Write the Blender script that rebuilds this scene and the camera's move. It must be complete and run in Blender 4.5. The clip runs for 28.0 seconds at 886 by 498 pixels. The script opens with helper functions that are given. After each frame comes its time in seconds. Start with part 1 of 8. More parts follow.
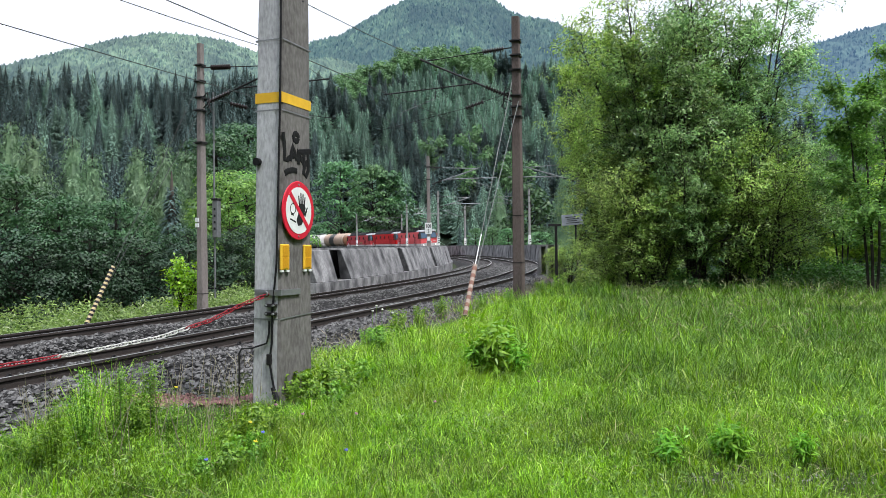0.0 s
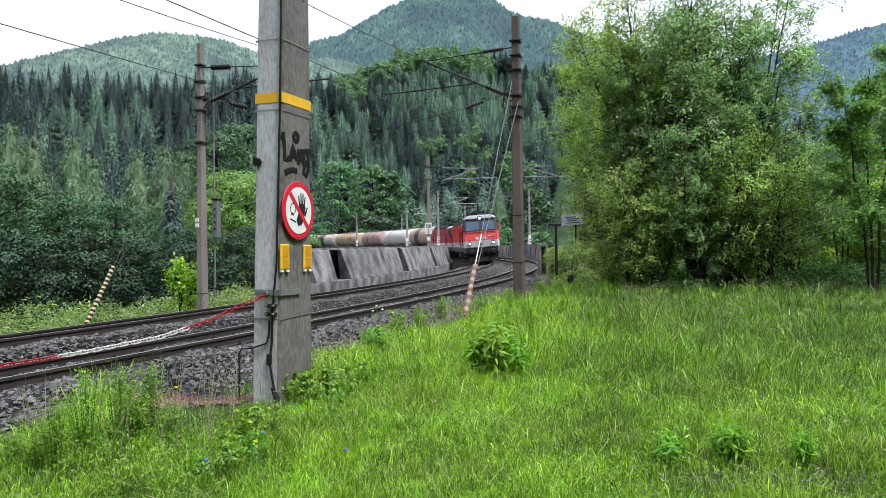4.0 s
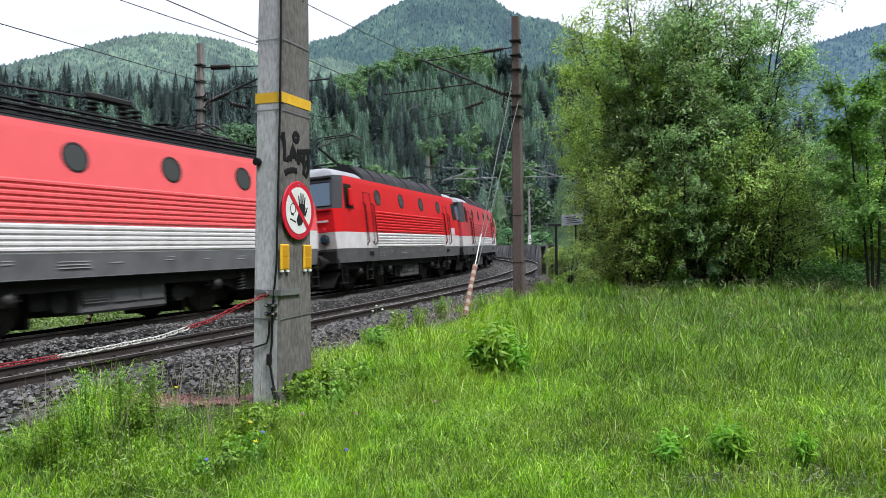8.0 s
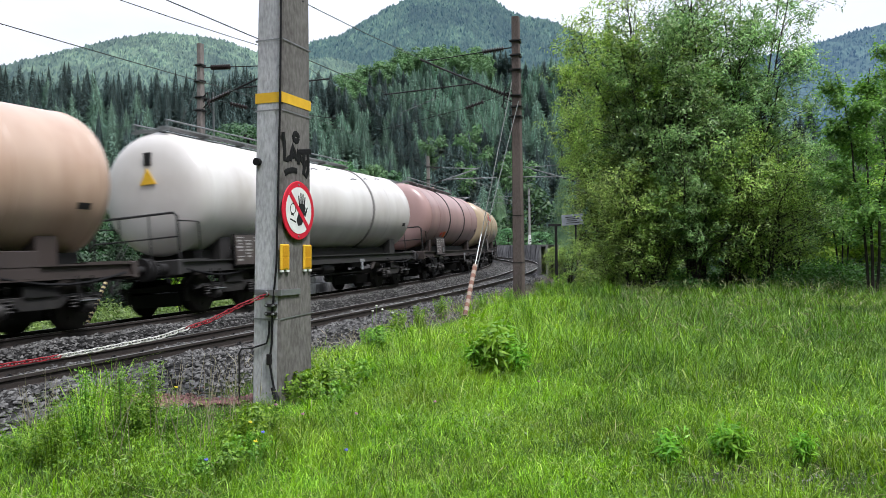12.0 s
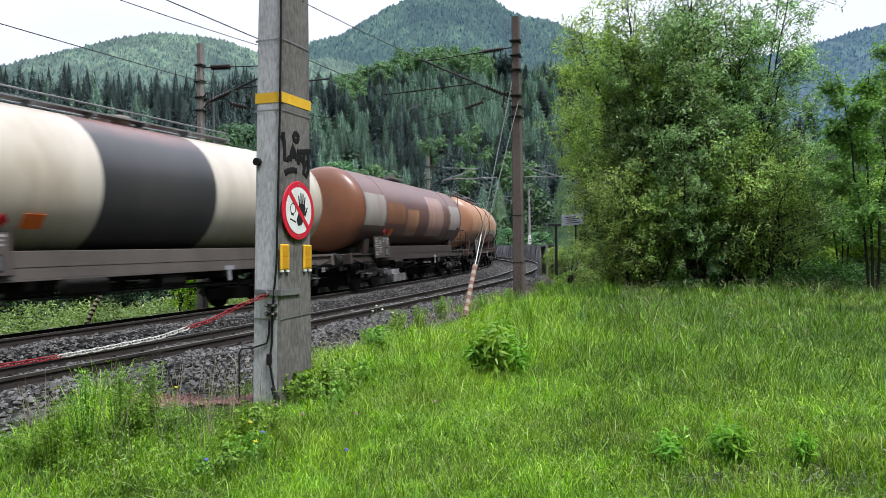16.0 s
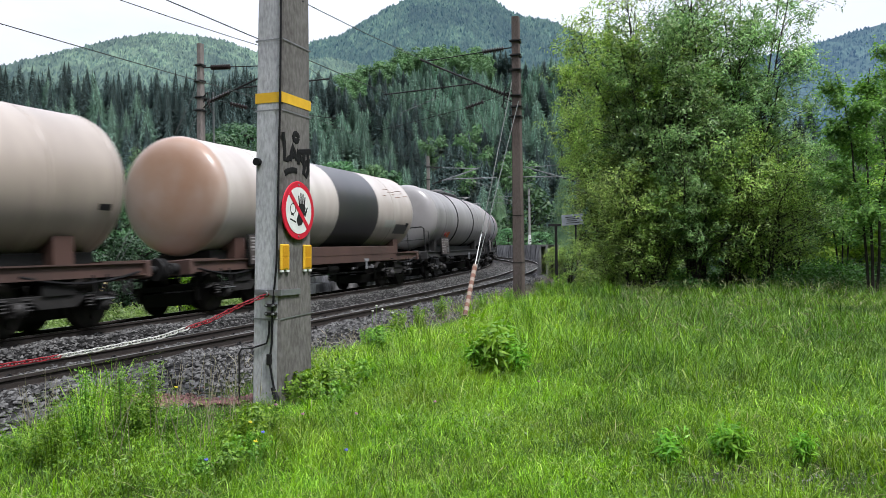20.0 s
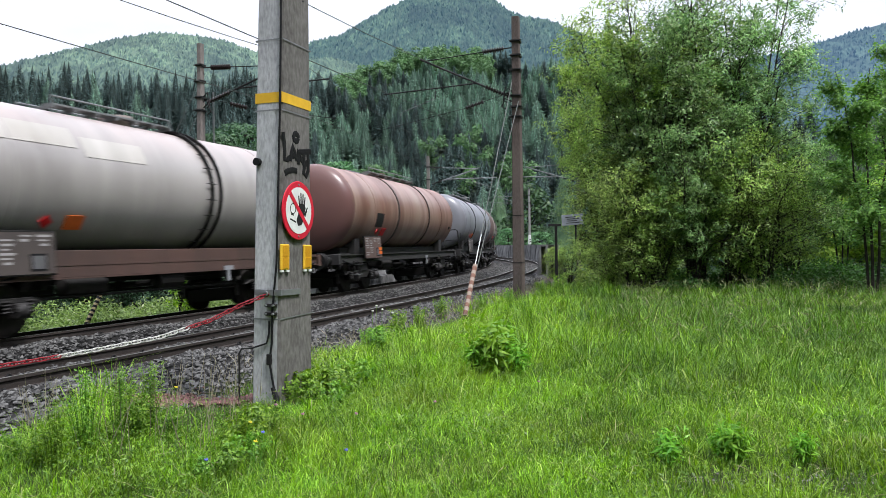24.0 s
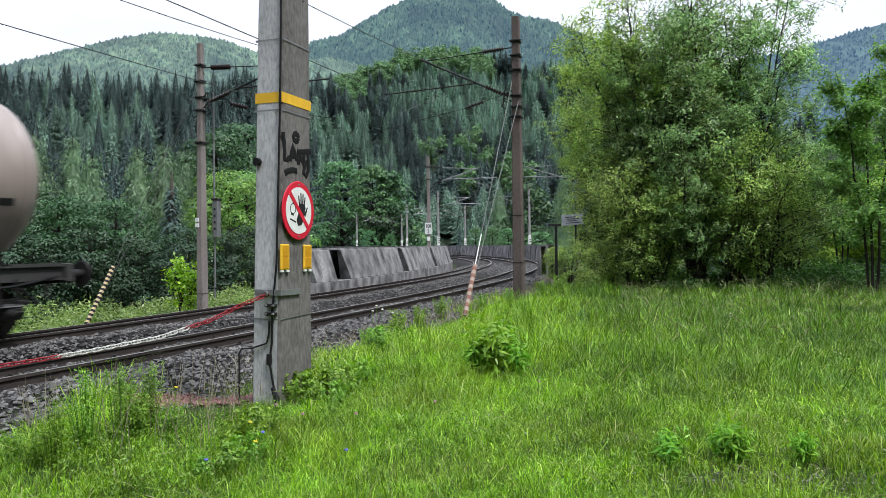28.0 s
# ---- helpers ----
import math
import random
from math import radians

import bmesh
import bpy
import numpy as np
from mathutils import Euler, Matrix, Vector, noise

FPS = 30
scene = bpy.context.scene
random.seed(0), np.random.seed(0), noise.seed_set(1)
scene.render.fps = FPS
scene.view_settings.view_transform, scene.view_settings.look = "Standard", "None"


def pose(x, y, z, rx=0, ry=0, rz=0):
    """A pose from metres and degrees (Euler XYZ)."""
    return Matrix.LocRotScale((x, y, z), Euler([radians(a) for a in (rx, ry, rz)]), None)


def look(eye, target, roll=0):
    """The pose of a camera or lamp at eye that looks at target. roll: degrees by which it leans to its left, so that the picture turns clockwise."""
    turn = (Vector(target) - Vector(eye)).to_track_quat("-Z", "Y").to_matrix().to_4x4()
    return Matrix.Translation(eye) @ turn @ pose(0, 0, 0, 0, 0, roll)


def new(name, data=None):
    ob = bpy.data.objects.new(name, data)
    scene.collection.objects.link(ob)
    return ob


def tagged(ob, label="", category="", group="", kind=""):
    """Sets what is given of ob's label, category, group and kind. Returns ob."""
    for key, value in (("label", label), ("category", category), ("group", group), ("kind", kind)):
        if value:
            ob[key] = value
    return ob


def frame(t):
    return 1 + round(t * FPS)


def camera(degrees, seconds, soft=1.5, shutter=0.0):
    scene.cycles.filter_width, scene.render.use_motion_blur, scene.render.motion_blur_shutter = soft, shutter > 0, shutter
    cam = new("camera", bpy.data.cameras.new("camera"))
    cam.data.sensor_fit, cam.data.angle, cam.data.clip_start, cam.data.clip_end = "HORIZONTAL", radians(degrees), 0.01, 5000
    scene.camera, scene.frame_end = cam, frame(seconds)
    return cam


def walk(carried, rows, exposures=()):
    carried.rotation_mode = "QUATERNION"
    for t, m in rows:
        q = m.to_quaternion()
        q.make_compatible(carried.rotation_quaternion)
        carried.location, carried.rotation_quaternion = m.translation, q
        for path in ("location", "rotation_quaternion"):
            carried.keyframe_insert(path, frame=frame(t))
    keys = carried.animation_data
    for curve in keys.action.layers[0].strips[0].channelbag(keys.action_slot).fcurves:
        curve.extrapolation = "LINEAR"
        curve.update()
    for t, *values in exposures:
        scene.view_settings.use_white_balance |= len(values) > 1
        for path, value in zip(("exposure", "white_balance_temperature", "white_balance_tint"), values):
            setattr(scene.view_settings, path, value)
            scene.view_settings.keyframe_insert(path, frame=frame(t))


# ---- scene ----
# ---- camera ----
EYE = (0.0, 0.0, 1.3148)
cam = camera(60.528, 28.0, soft=0.7, shutter=0.3)
STAND = look(EYE, (0.0, 1.0, 1.3148 + 0.008675), -0.6826)
walk(cam, [(0.0, STAND), (28.0, STAND)], exposures=[(0.0, 0.50), (6.0, 0.47), (8.0, 0.38), (12.0, 0.34), (16.0, 0.32), (19.0, 0.29), (21.0, 0.34), (24.0, 0.38), (28.0, 0.36)])

# ---- world, sun, exposure ----
SUN_TO = Vector((0.36, -0.31, 0.88)).normalized()      # way to the sun
world = bpy.data.worlds.new("sky")
scene.world = world
world.use_nodes = True
wn, wl = world.node_tree.nodes, world.node_tree.links
bg = wn["Background"]
skytex = wn.new("ShaderNodeTexSky")
skytex.sky_type, skytex.sun_disc = "NISHITA", False
skytex.sun_elevation, skytex.sun_rotation = math.asin(SUN_TO.z), math.atan2(SUN_TO.x, SUN_TO.y)
wcoord = wn.new("ShaderNodeTexCoord")
wmap = wn.new("ShaderNodeMapping")
wmap.inputs["Scale"].default_value = (1.0, 1.0, 2.6)
cloudtex = wn.new("ShaderNodeTexNoise")
cloudtex.inputs["Scale"].default_value, cloudtex.inputs["Detail"].default_value = 2.3, 6.0
cloudramp = wn.new("ShaderNodeValToRGB")
cloudramp.color_ramp.elements[0].position, cloudramp.color_ramp.elements[0].color = 0.25, (0.72, 0.72, 0.72, 1)
cloudramp.color_ramp.elements[1].position, cloudramp.color_ramp.elements[1].color = 0.50, (1, 1, 1, 1)
cloudmix = wn.new("ShaderNodeMix")
cloudmix.data_type = "RGBA"
cloudmix.inputs[7].default_value = (10.1, 10.7, 12.5, 1)
wl.new(wcoord.outputs["Generated"], wmap.inputs["Vector"])
wl.new(wmap.outputs["Vector"], cloudtex.inputs["Vector"])
wl.new(cloudtex.outputs["Fac"], cloudramp.inputs["Fac"])
wl.new(cloudramp.outputs["Color"], cloudmix.inputs[0])
wl.new(skytex.outputs["Color"], cloudmix.inputs[6])
# an overcast sky is brightest overhead
wsep, wgrad, wmul = wn.new("ShaderNodeSeparateXYZ"), wn.new("ShaderNodeMapRange"), wn.new("ShaderNodeMix")
wgrad.inputs[1].default_value, wgrad.inputs[2].default_value, wgrad.inputs[3].default_value, wgrad.inputs[4].default_value = 0.0, 1.0, 0.84, 2.3
wmul.data_type, wmul.blend_type = "RGBA", "MULTIPLY"
wmul.inputs[0].default_value = 1.0
wl.new(wcoord.outputs["Generated"], wsep.inputs[0])
wl.new(wsep.outputs["Z"], wgrad.inputs[0])
wl.new(cloudmix.outputs[2], wmul.inputs[6])
wl.new(wgrad.outputs[0], wmul.inputs[7])
wl.new(wmul.outputs[2], bg.inputs["Color"])
bg.inputs["Strength"].default_value = 0.067
sun = new("sun", bpy.data.lights.new("sun", "SUN"))
sun.data.energy, sun.data.angle, sun.data.color = 3.4, radians(10), (1.0, 0.985, 1.0)
sun.matrix_world = look((0, 0, 60), tuple(Vector((0, 0, 60)) - SUN_TO))

# ---- materials ----
def node_mat(name):
    m = bpy.data.materials.new(name)
    m.use_nodes = True
    return m, m.node_tree.nodes, m.node_tree.links, m.node_tree.nodes["Principled BSDF"]


def mat(name, c1, c2=None, scale=4.0, c3=None, fine=60.0, rough=0.8, metal=0.0, bump=0.15, rnd=0.0, island=0.0, stretch=(1, 1, 1), spec=0.2, coat=0.0):
    """A surface of c1 with stains of c2 at one scale and grain of c3 at a finer one; rnd, island: how far pieces differ in brightness."""
    m, n, l, p = node_mat(name)
    c2 = c2 or tuple(v * 0.78 for v in c1)
    c3 = c3 or tuple(v * 0.88 for v in c1)
    tc = n.new("ShaderNodeTexCoord")
    mp = n.new("ShaderNodeMapping")
    mp.inputs["Scale"].default_value = stretch
    l.new(tc.outputs["Object"], mp.inputs["Vector"])
    big, small = n.new("ShaderNodeTexNoise"), n.new("ShaderNodeTexNoise")
    big.inputs["Scale"].default_value, big.inputs["Detail"].default_value = scale, 5
    small.inputs["Scale"].default_value, small.inputs["Detail"].default_value = fine, 3
    for t in (big, small):
        l.new(mp.outputs["Vector"], t.inputs["Vector"])
    r1, r2 = n.new("ShaderNodeMapRange"), n.new("ShaderNodeMapRange")
    for r, t in ((r1, big), (r2, small)):
        r.inputs[1].default_value, r.inputs[2].default_value = 0.35, 0.68
        l.new(t.outputs["Fac"], r.inputs[0])
    m1, m2 = n.new("ShaderNodeMix"), n.new("ShaderNodeMix")
    for k in (m1, m2):
        k.data_type = "RGBA"
    m1.inputs[6].default_value, m1.inputs[7].default_value = (*c1, 1), (*c2, 1)
    l.new(r1.outputs[0], m1.inputs[0])
    half = n.new("ShaderNodeMath")
    half.operation, half.inputs[1].default_value = "MULTIPLY", 0.5
    l.new(r2.outputs[0], half.inputs[0])
    l.new(half.outputs[0], m2.inputs[0])
    l.new(m1.outputs[2], m2.inputs[6])
    m2.inputs[7].default_value = (*c3, 1)
    col = m2.outputs[2]
    if rnd or island:
        hsv = n.new("ShaderNodeHueSaturation")
        mr = n.new("ShaderNodeMapRange")
        k = rnd or island
        mr.inputs[3].default_value, mr.inputs[4].default_value = 1 - k, 1 + k
        src = n.new("ShaderNodeObjectInfo").outputs["Random"] if rnd else n.new("ShaderNodeNewGeometry").outputs["Random Per Island"]
        l.new(src, mr.inputs[0])
        l.new(mr.outputs[0], hsv.inputs["Value"])
        l.new(col, hsv.inputs["Color"])
        col = hsv.outputs["Color"]
    l.new(col, p.inputs["Base Color"])
    p.inputs["Roughness"].default_value, p.inputs["Metallic"].default_value = rough, metal
    p.inputs["Specular IOR Level"].default_value = spec
    p.inputs["Coat Weight"].default_value = coat
    if bump:
        b = n.new("ShaderNodeBump")
        b.inputs["Strength"].default_value, b.inputs["Distance"].default_value = bump, 0.02
        l.new(small.outputs["Fac"], b.inputs["Height"])
        l.new(b.outputs["Normal"], p.inputs["Normal"])
    return m


def leafy(name, dark, light, through_light=0.35, rough=0.5, tree_var=0.12, warm=None, air=None, patch=None, cells=None, straw=None):
    """Foliage: every leaf or clump its own shade between dark and light, some light let through, each tree a little different."""
    m, n, l, p = node_mat(name)
    geo, info = n.new("ShaderNodeNewGeometry"), n.new("ShaderNodeObjectInfo")
    ramp = n.new("ShaderNodeValToRGB")
    ramp.color_ramp.elements[0].color, ramp.color_ramp.elements[1].color = (*dark, 1), (*light, 1)
    if warm:
        e = ramp.color_ramp.elements.new(0.93)
        e.color = (*light, 1)
        ramp.color_ramp.elements[2].color = (*warm, 1)
    l.new(geo.outputs["Random Per Island"], ramp.inputs["Fac"])
    hsv = n.new("ShaderNodeHueSaturation")
    mr, mh = n.new("ShaderNodeMapRange"), n.new("ShaderNodeMapRange")
    mr.inputs[3].default_value, mr.inputs[4].default_value = 1 - tree_var, 1 + tree_var
    mh.inputs[3].default_value, mh.inputs[4].default_value = 0.5 - tree_var * 0.12, 0.5 + tree_var * 0.12
    for k in (mr, mh):
        l.new(info.outputs["Random"], k.inputs[0])
    value = mr.outputs[0]
    tc = n.new("ShaderNodeTexCoord")
    for scale, amount, kind in [(*q, "noise") for q in patch or ()] + [(*q, "cells") for q in cells or ()]:
        if kind == "noise":                             # sunnier and duller patches
            tx = n.new("ShaderNodeTexNoise")
            tx.inputs["Detail"].default_value = 3
            src = tx.outputs["Fac"]
        else:                                           # one shade per tree of a joined wood
            tx = n.new("ShaderNodeTexVoronoi")
            tx.voronoi_dimensions = "2D"
            sep = n.new("ShaderNodeSeparateColor")
            l.new(tx.outputs["Color"], sep.inputs[0])
            src = sep.outputs[0]
        tx.inputs["Scale"].default_value = scale
        l.new(tc.outputs["Object"], tx.inputs["Vector"])
        pr, mu = n.new("ShaderNodeMapRange"), n.new("ShaderNodeMath")
        lo, hi = (0.32, 0.68) if kind == "noise" else (0.0, 1.0)
        pr.inputs[1].default_value, pr.inputs[2].default_value, pr.inputs[3].default_value, pr.inputs[4].default_value = lo, hi, 1 - amount, 1 + amount
        mu.operation = "MULTIPLY"
        l.new(src, pr.inputs[0])
        l.new(pr.outputs[0], mu.inputs[0])
        l.new(value, mu.inputs[1])
        value = mu.outputs[0]
    l.new(value, hsv.inputs["Value"])
    l.new(mh.outputs[0], hsv.inputs["Hue"])
    colour = ramp.outputs["Color"]
    if straw:                                           # drier patches
        tx, sr, sm = n.new("ShaderNodeTexNoise"), n.new("ShaderNodeMapRange"), n.new("ShaderNodeMix")
        tx.inputs["Scale"].default_value, tx.inputs["Detail"].default_value = straw[1], 4
        l.new(tc.outputs["Object"], tx.inputs["Vector"])
        sr.inputs[1].default_value, sr.inputs[2].default_value, sr.inputs[3].default_value, sr.inputs[4].default_value = 0.46, 0.72, 0.0, straw[2]
        l.new(tx.outputs["Fac"], sr.inputs[0])
        sm.data_type = "RGBA"
        l.new(sr.outputs[0], sm.inputs[0])
        l.new(colour, sm.inputs[6])
        sm.inputs[7].default_value = (*straw[0], 1)
        colour = sm.outputs[2]
    l.new(colour, hsv.inputs["Color"])
    l.new(hsv.outputs["Color"], p.inputs["Base Color"])
    p.inputs["Roughness"].default_value, p.inputs["Specular IOR Level"].default_value = rough, 0.35
    tr, mx = n.new("ShaderNodeBsdfTranslucent"), n.new("ShaderNodeMixShader")
    bright = n.new("ShaderNodeHueSaturation")
    bright.inputs["Value"].default_value, bright.inputs["Saturation"].default_value = 1.25, 1.1
    l.new(hsv.outputs["Color"], bright.inputs["Color"])
    l.new(bright.outputs["Color"], tr.inputs["Color"])
    mx.inputs[0].default_value = through_light
    l.new(p.outputs[0], mx.inputs[1])
    l.new(tr.outputs[0], mx.inputs[2])
    out = mx.outputs[0]
    if air:                                             # far backdrop alone: lit air painted in as a bluish glow
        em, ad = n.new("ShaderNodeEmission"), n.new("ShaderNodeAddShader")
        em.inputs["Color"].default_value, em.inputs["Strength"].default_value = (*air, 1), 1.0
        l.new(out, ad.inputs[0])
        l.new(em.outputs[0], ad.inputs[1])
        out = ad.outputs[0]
    l.new(out, n["Material Output"].inputs["Surface"])
    return m


def glass_mat(name, tint, rough=0.06):
    m, n, l, p = node_mat(name)
    p.inputs["Base Color"].default_value = (*tint, 1)
    p.inputs["Roughness"].default_value, p.inputs["Specular IOR Level"].default_value = rough, 0.8
    return m


def glow_mat(name, colour, strength):
    m, n, l, p = node_mat(name)
    p.inputs["Emission Color"].default_value, p.inputs["Emission Strength"].default_value = (*colour, 1), strength
    return m


CONCRETE = mat("concrete", (0.55, 0.555, 0.565), (0.39, 0.392, 0.40), 2.6, (0.17, 0.17, 0.172), 38, 0.85, bump=0.25, stretch=(1, 1, 0.35))
CONCRETE_BROWN = mat("brown weathered concrete", (0.115, 0.090, 0.080), (0.050, 0.040, 0.036), 1.2, (0.17, 0.138, 0.125), 40, 0.9, bump=0.25, stretch=(1, 1, 0.3))
CONCRETE_WALL = mat("mottled streaked concrete", (0.29, 0.287, 0.285), (0.036, 0.036, 0.038), 1.5, (0.11, 0.11, 0.112), 12, 0.9, bump=0.8, stretch=(1, 1, 0.7), rnd=0.2)
CONCRETE_DULL = mat("dull grey concrete", (0.30, 0.295, 0.285), (0.19, 0.187, 0.18), 2.0, (0.36, 0.355, 0.345), 30, 0.9, bump=0.2, stretch=(1, 1, 0.3))
CONCRETE_TAN = mat("tan weathered concrete", (0.225, 0.20, 0.185), (0.115, 0.10, 0.092), 1.4, (0.30, 0.27, 0.25), 30, 0.9, bump=0.25, stretch=(1, 1, 0.3))
STEEL_RUST = mat("rusty rail steel", (0.050, 0.042, 0.038), (0.032, 0.027, 0.025), 6, (0.075, 0.064, 0.058), 80, 0.7, 0.3, bump=0.2)
STEEL_SHINE = mat("polished rail head", (0.52, 0.50, 0.49), (0.38, 0.36, 0.35), 9, None, 90, 0.34, 0.85, bump=0.03)
GALV = mat("galvanised steel", (0.27, 0.28, 0.285), (0.19, 0.197, 0.20), 8, None, 90, 0.55, 0.6, bump=0.05)
DARK_STEEL = mat("dark steel", (0.032, 0.031, 0.031), (0.02, 0.0195, 0.0195), 8, None, 70, 0.6, 0.4, bump=0.08)
BLACK = mat("black rubber", (0.010, 0.010, 0.011), None, 8, None, 70, 0.7, bump=0.05)
PORCELAIN = mat("dark brown insulator", (0.022, 0.017, 0.016), None, 9, None, 70, 0.3, bump=0.02)
WIRE = mat("copper wire", (0.07, 0.075, 0.07), None, 9, None, 80, 0.55, 0.5, bump=0)
YELLOW = mat("yellow paint", (0.78, 0.47, 0.04), (0.66, 0.38, 0.03), 9, None, 70, 0.6, bump=0.05)
RED_SIGN = mat("red sign paint", (0.62, 0.02, 0.045), (0.55, 0.02, 0.04), 9, None, 70, 0.45, bump=0.02)
WHITE_SIGN = mat("white sign paint", (0.78, 0.79, 0.77), (0.66, 0.68, 0.66), 8, None, 60, 0.5, bump=0.02)
INK = mat("black print", (0.02, 0.02, 0.021), None, 9, None, 70, 0.6, bump=0)
SPRAY = mat("black spray paint", (0.006, 0.006, 0.0065), (0.012, 0.012, 0.012), 9, None, 70, 0.75, bump=0.1)
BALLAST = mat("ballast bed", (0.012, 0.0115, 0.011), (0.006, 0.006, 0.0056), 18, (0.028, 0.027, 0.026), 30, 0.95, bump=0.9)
CONCRETE_DARKER = mat("stained brownish concrete", (0.135, 0.127, 0.118), (0.075, 0.070, 0.064), 3.4, (0.23, 0.22, 0.21), 26, 0.9, bump=0.5, stretch=(1, 1, 0.45))
FOREST_FLOOR = mat("dark forest floor", (0.020, 0.034, 0.018), (0.012, 0.019, 0.011), 0.4, (0.028, 0.042, 0.02), 5, 1.0, bump=0.5)
STONE = mat("ballast stone", (0.078, 0.077, 0.074), (0.034, 0.033, 0.032), 6, (0.135, 0.133, 0.128), 40, 0.9, bump=0.2, island=0.92)
SLEEPER = mat("weathered sleeper", (0.055, 0.05, 0.047), (0.035, 0.032, 0.03), 7, None, 60, 0.9, bump=0.3, rnd=0.15)
BARK = mat("bark", (0.10, 0.085, 0.07), (0.05, 0.043, 0.036), 9, None, 40, 0.95, bump=0.5, stretch=(1, 1, 0.3))
BARK_DARK = mat("dark wet bark", (0.040, 0.034, 0.030), (0.022, 0.019, 0.017), 9, None, 40, 0.95, bump=0.5, stretch=(1, 1, 0.3))
SOIL = mat("meadow soil", (0.022, 0.036, 0.008), (0.013, 0.022, 0.005), 1.5, (0.042, 0.05, 0.014), 20, 1.0, bump=0.6)

# ---- mesh helpers ----
class Geo:
    """Collects corners and faces for one mesh."""
    def __init__(self):
        self.v, self.f = [], []

    def add(self, verts, faces):
        k = len(self.v)
        self.v += [tuple(p) for p in verts]
        self.f += [tuple(k + i for i in f) for f in faces]
        return self

    def box(self, c, s, m=None, taper=1.0):
        x, y, z = (a / 2 for a in s)
        t = taper
        vs = [(-x, -y, -z), (x, -y, -z), (x, y, -z), (-x, y, -z), (-x * t, -y * t, z), (x * t, -y * t, z), (x * t, y * t, z), (-x * t, y * t, z)]
        vs = [Vector(p) for p in vs]
        if m is not None:
            vs = [m @ p for p in vs]
        vs = [p + Vector(c) for p in vs]
        return self.add(vs, [(3, 2, 1, 0), (4, 5, 6, 7), (0, 1, 5, 4), (1, 2, 6, 5), (2, 3, 7, 6), (3, 0, 4, 7)])

    def tube(self, pts, r, seg=8, caps=True):
        """A round bar through pts; r is one radius or one per point."""
        pts = [Vector(p) for p in pts]
        rs = r if isinstance(r, (list, tuple)) else [r] * len(pts)
        rings, side = [], None
        for i, p in enumerate(pts):
            d = (pts[min(i + 1, len(pts) - 1)] - pts[max(i - 1, 0)]).normalized()
            if side is None:
                side = d.orthogonal().normalized()
            side = (side - d * side.dot(d)).normalized()
            up = d.cross(side)
            rings.append([p + (side * math.cos(a) + up * math.sin(a)) * rs[i] for a in (2 * math.pi * k / seg for k in range(seg))])
        fs = [(i * seg + k, i * seg + (k + 1) % seg, (i + 1) * seg + (k + 1) % seg, (i + 1) * seg + k) for i in range(len(pts) - 1) for k in range(seg)]
        if caps:
            fs += [tuple(range(seg - 1, -1, -1)), tuple((len(pts) - 1) * seg + k for k in range(seg))]
        return self.add([p for g in rings for p in g], fs)

    def lathe(self, prof, seg, place):
        """prof: (along, radius) pairs, turned round the x axis and placed by a matrix."""
        vs = [place @ Vector((a, r * math.cos(2 * math.pi * k / seg), r * math.sin(2 * math.pi * k / seg))) for a, r in prof for k in range(seg)]
        n = len(prof)
        fs = [(i * seg + (k + 1) % seg, i * seg + k, (i + 1) * seg + k, (i + 1) * seg + (k + 1) % seg) for i in range(n - 1) for k in range(seg)]
        fs += [tuple(range(seg)), tuple((n - 1) * seg + k for k in range(seg - 1, -1, -1))]
        return self.add(vs, fs)

    def prism(self, outline, axis_from, axis_to):
        """A flat outline given as points, pushed from one offset to another."""
        n = len(outline)
        a, b = Vector(axis_from), Vector(axis_to)
        vs = [Vector(p) + a for p in outline] + [Vector(p) + b for p in outline]
        return self.add(vs, [tuple(range(n - 1, -1, -1)), tuple(range(n, 2 * n))] + [(i, (i + 1) % n, n + (i + 1) % n, n + i) for i in range(n)])

    def loft(self, rings, closed=True, caps=True):
        n = len(rings[0])
        m = n if closed else n - 1
        fs = [(i * n + k, i * n + (k + 1) % n, (i + 1) * n + (k + 1) % n, (i + 1) * n + k) for i in range(len(rings) - 1) for k in range(m)]
        if caps:
            fs += [tuple(range(n - 1, -1, -1)), tuple((len(rings) - 1) * n + k for k in range(n))]
        return self.add([p for r in rings for p in r], fs)

    def mesh(self, name, material, smooth=False, bevel=0.0):
        me = bpy.data.meshes.new(name)
        me.from_pydata(self.v, [], self.f)
        bm = bmesh.new()
        bm.from_mesh(me)
        bmesh.ops.recalc_face_normals(bm, faces=bm.faces)
        if bevel:
            edges = [e for e in bm.edges if len(e.link_faces) == 2 and e.calc_face_angle(0) > 0.6]
            bmesh.ops.bevel(bm, geom=edges, offset=bevel, segments=1, affect="EDGES", clamp_overlap=True)
        bm.to_mesh(me)
        bm.free()
        me.materials.append(material)
        if smooth:
            me.polygons.foreach_set("use_smooth", [True] * len(me.polygons))
            me.set_sharp_from_angle(angle=radians(40))
        return me


def part(name, g, material, parent, label="", smooth=False, bevel=0.0):
    me = g if isinstance(g, bpy.types.Mesh) else g.mesh(name, material, smooth, bevel)
    ob = new(name, me)
    ob.parent = parent
    return tagged(ob, label)


def thing(name, m, label, category, group="", kind=""):
    ob = new(name)
    ob.empty_display_size = 0.2
    ob.matrix_world = m
    return tagged(ob, label, category, group, kind)


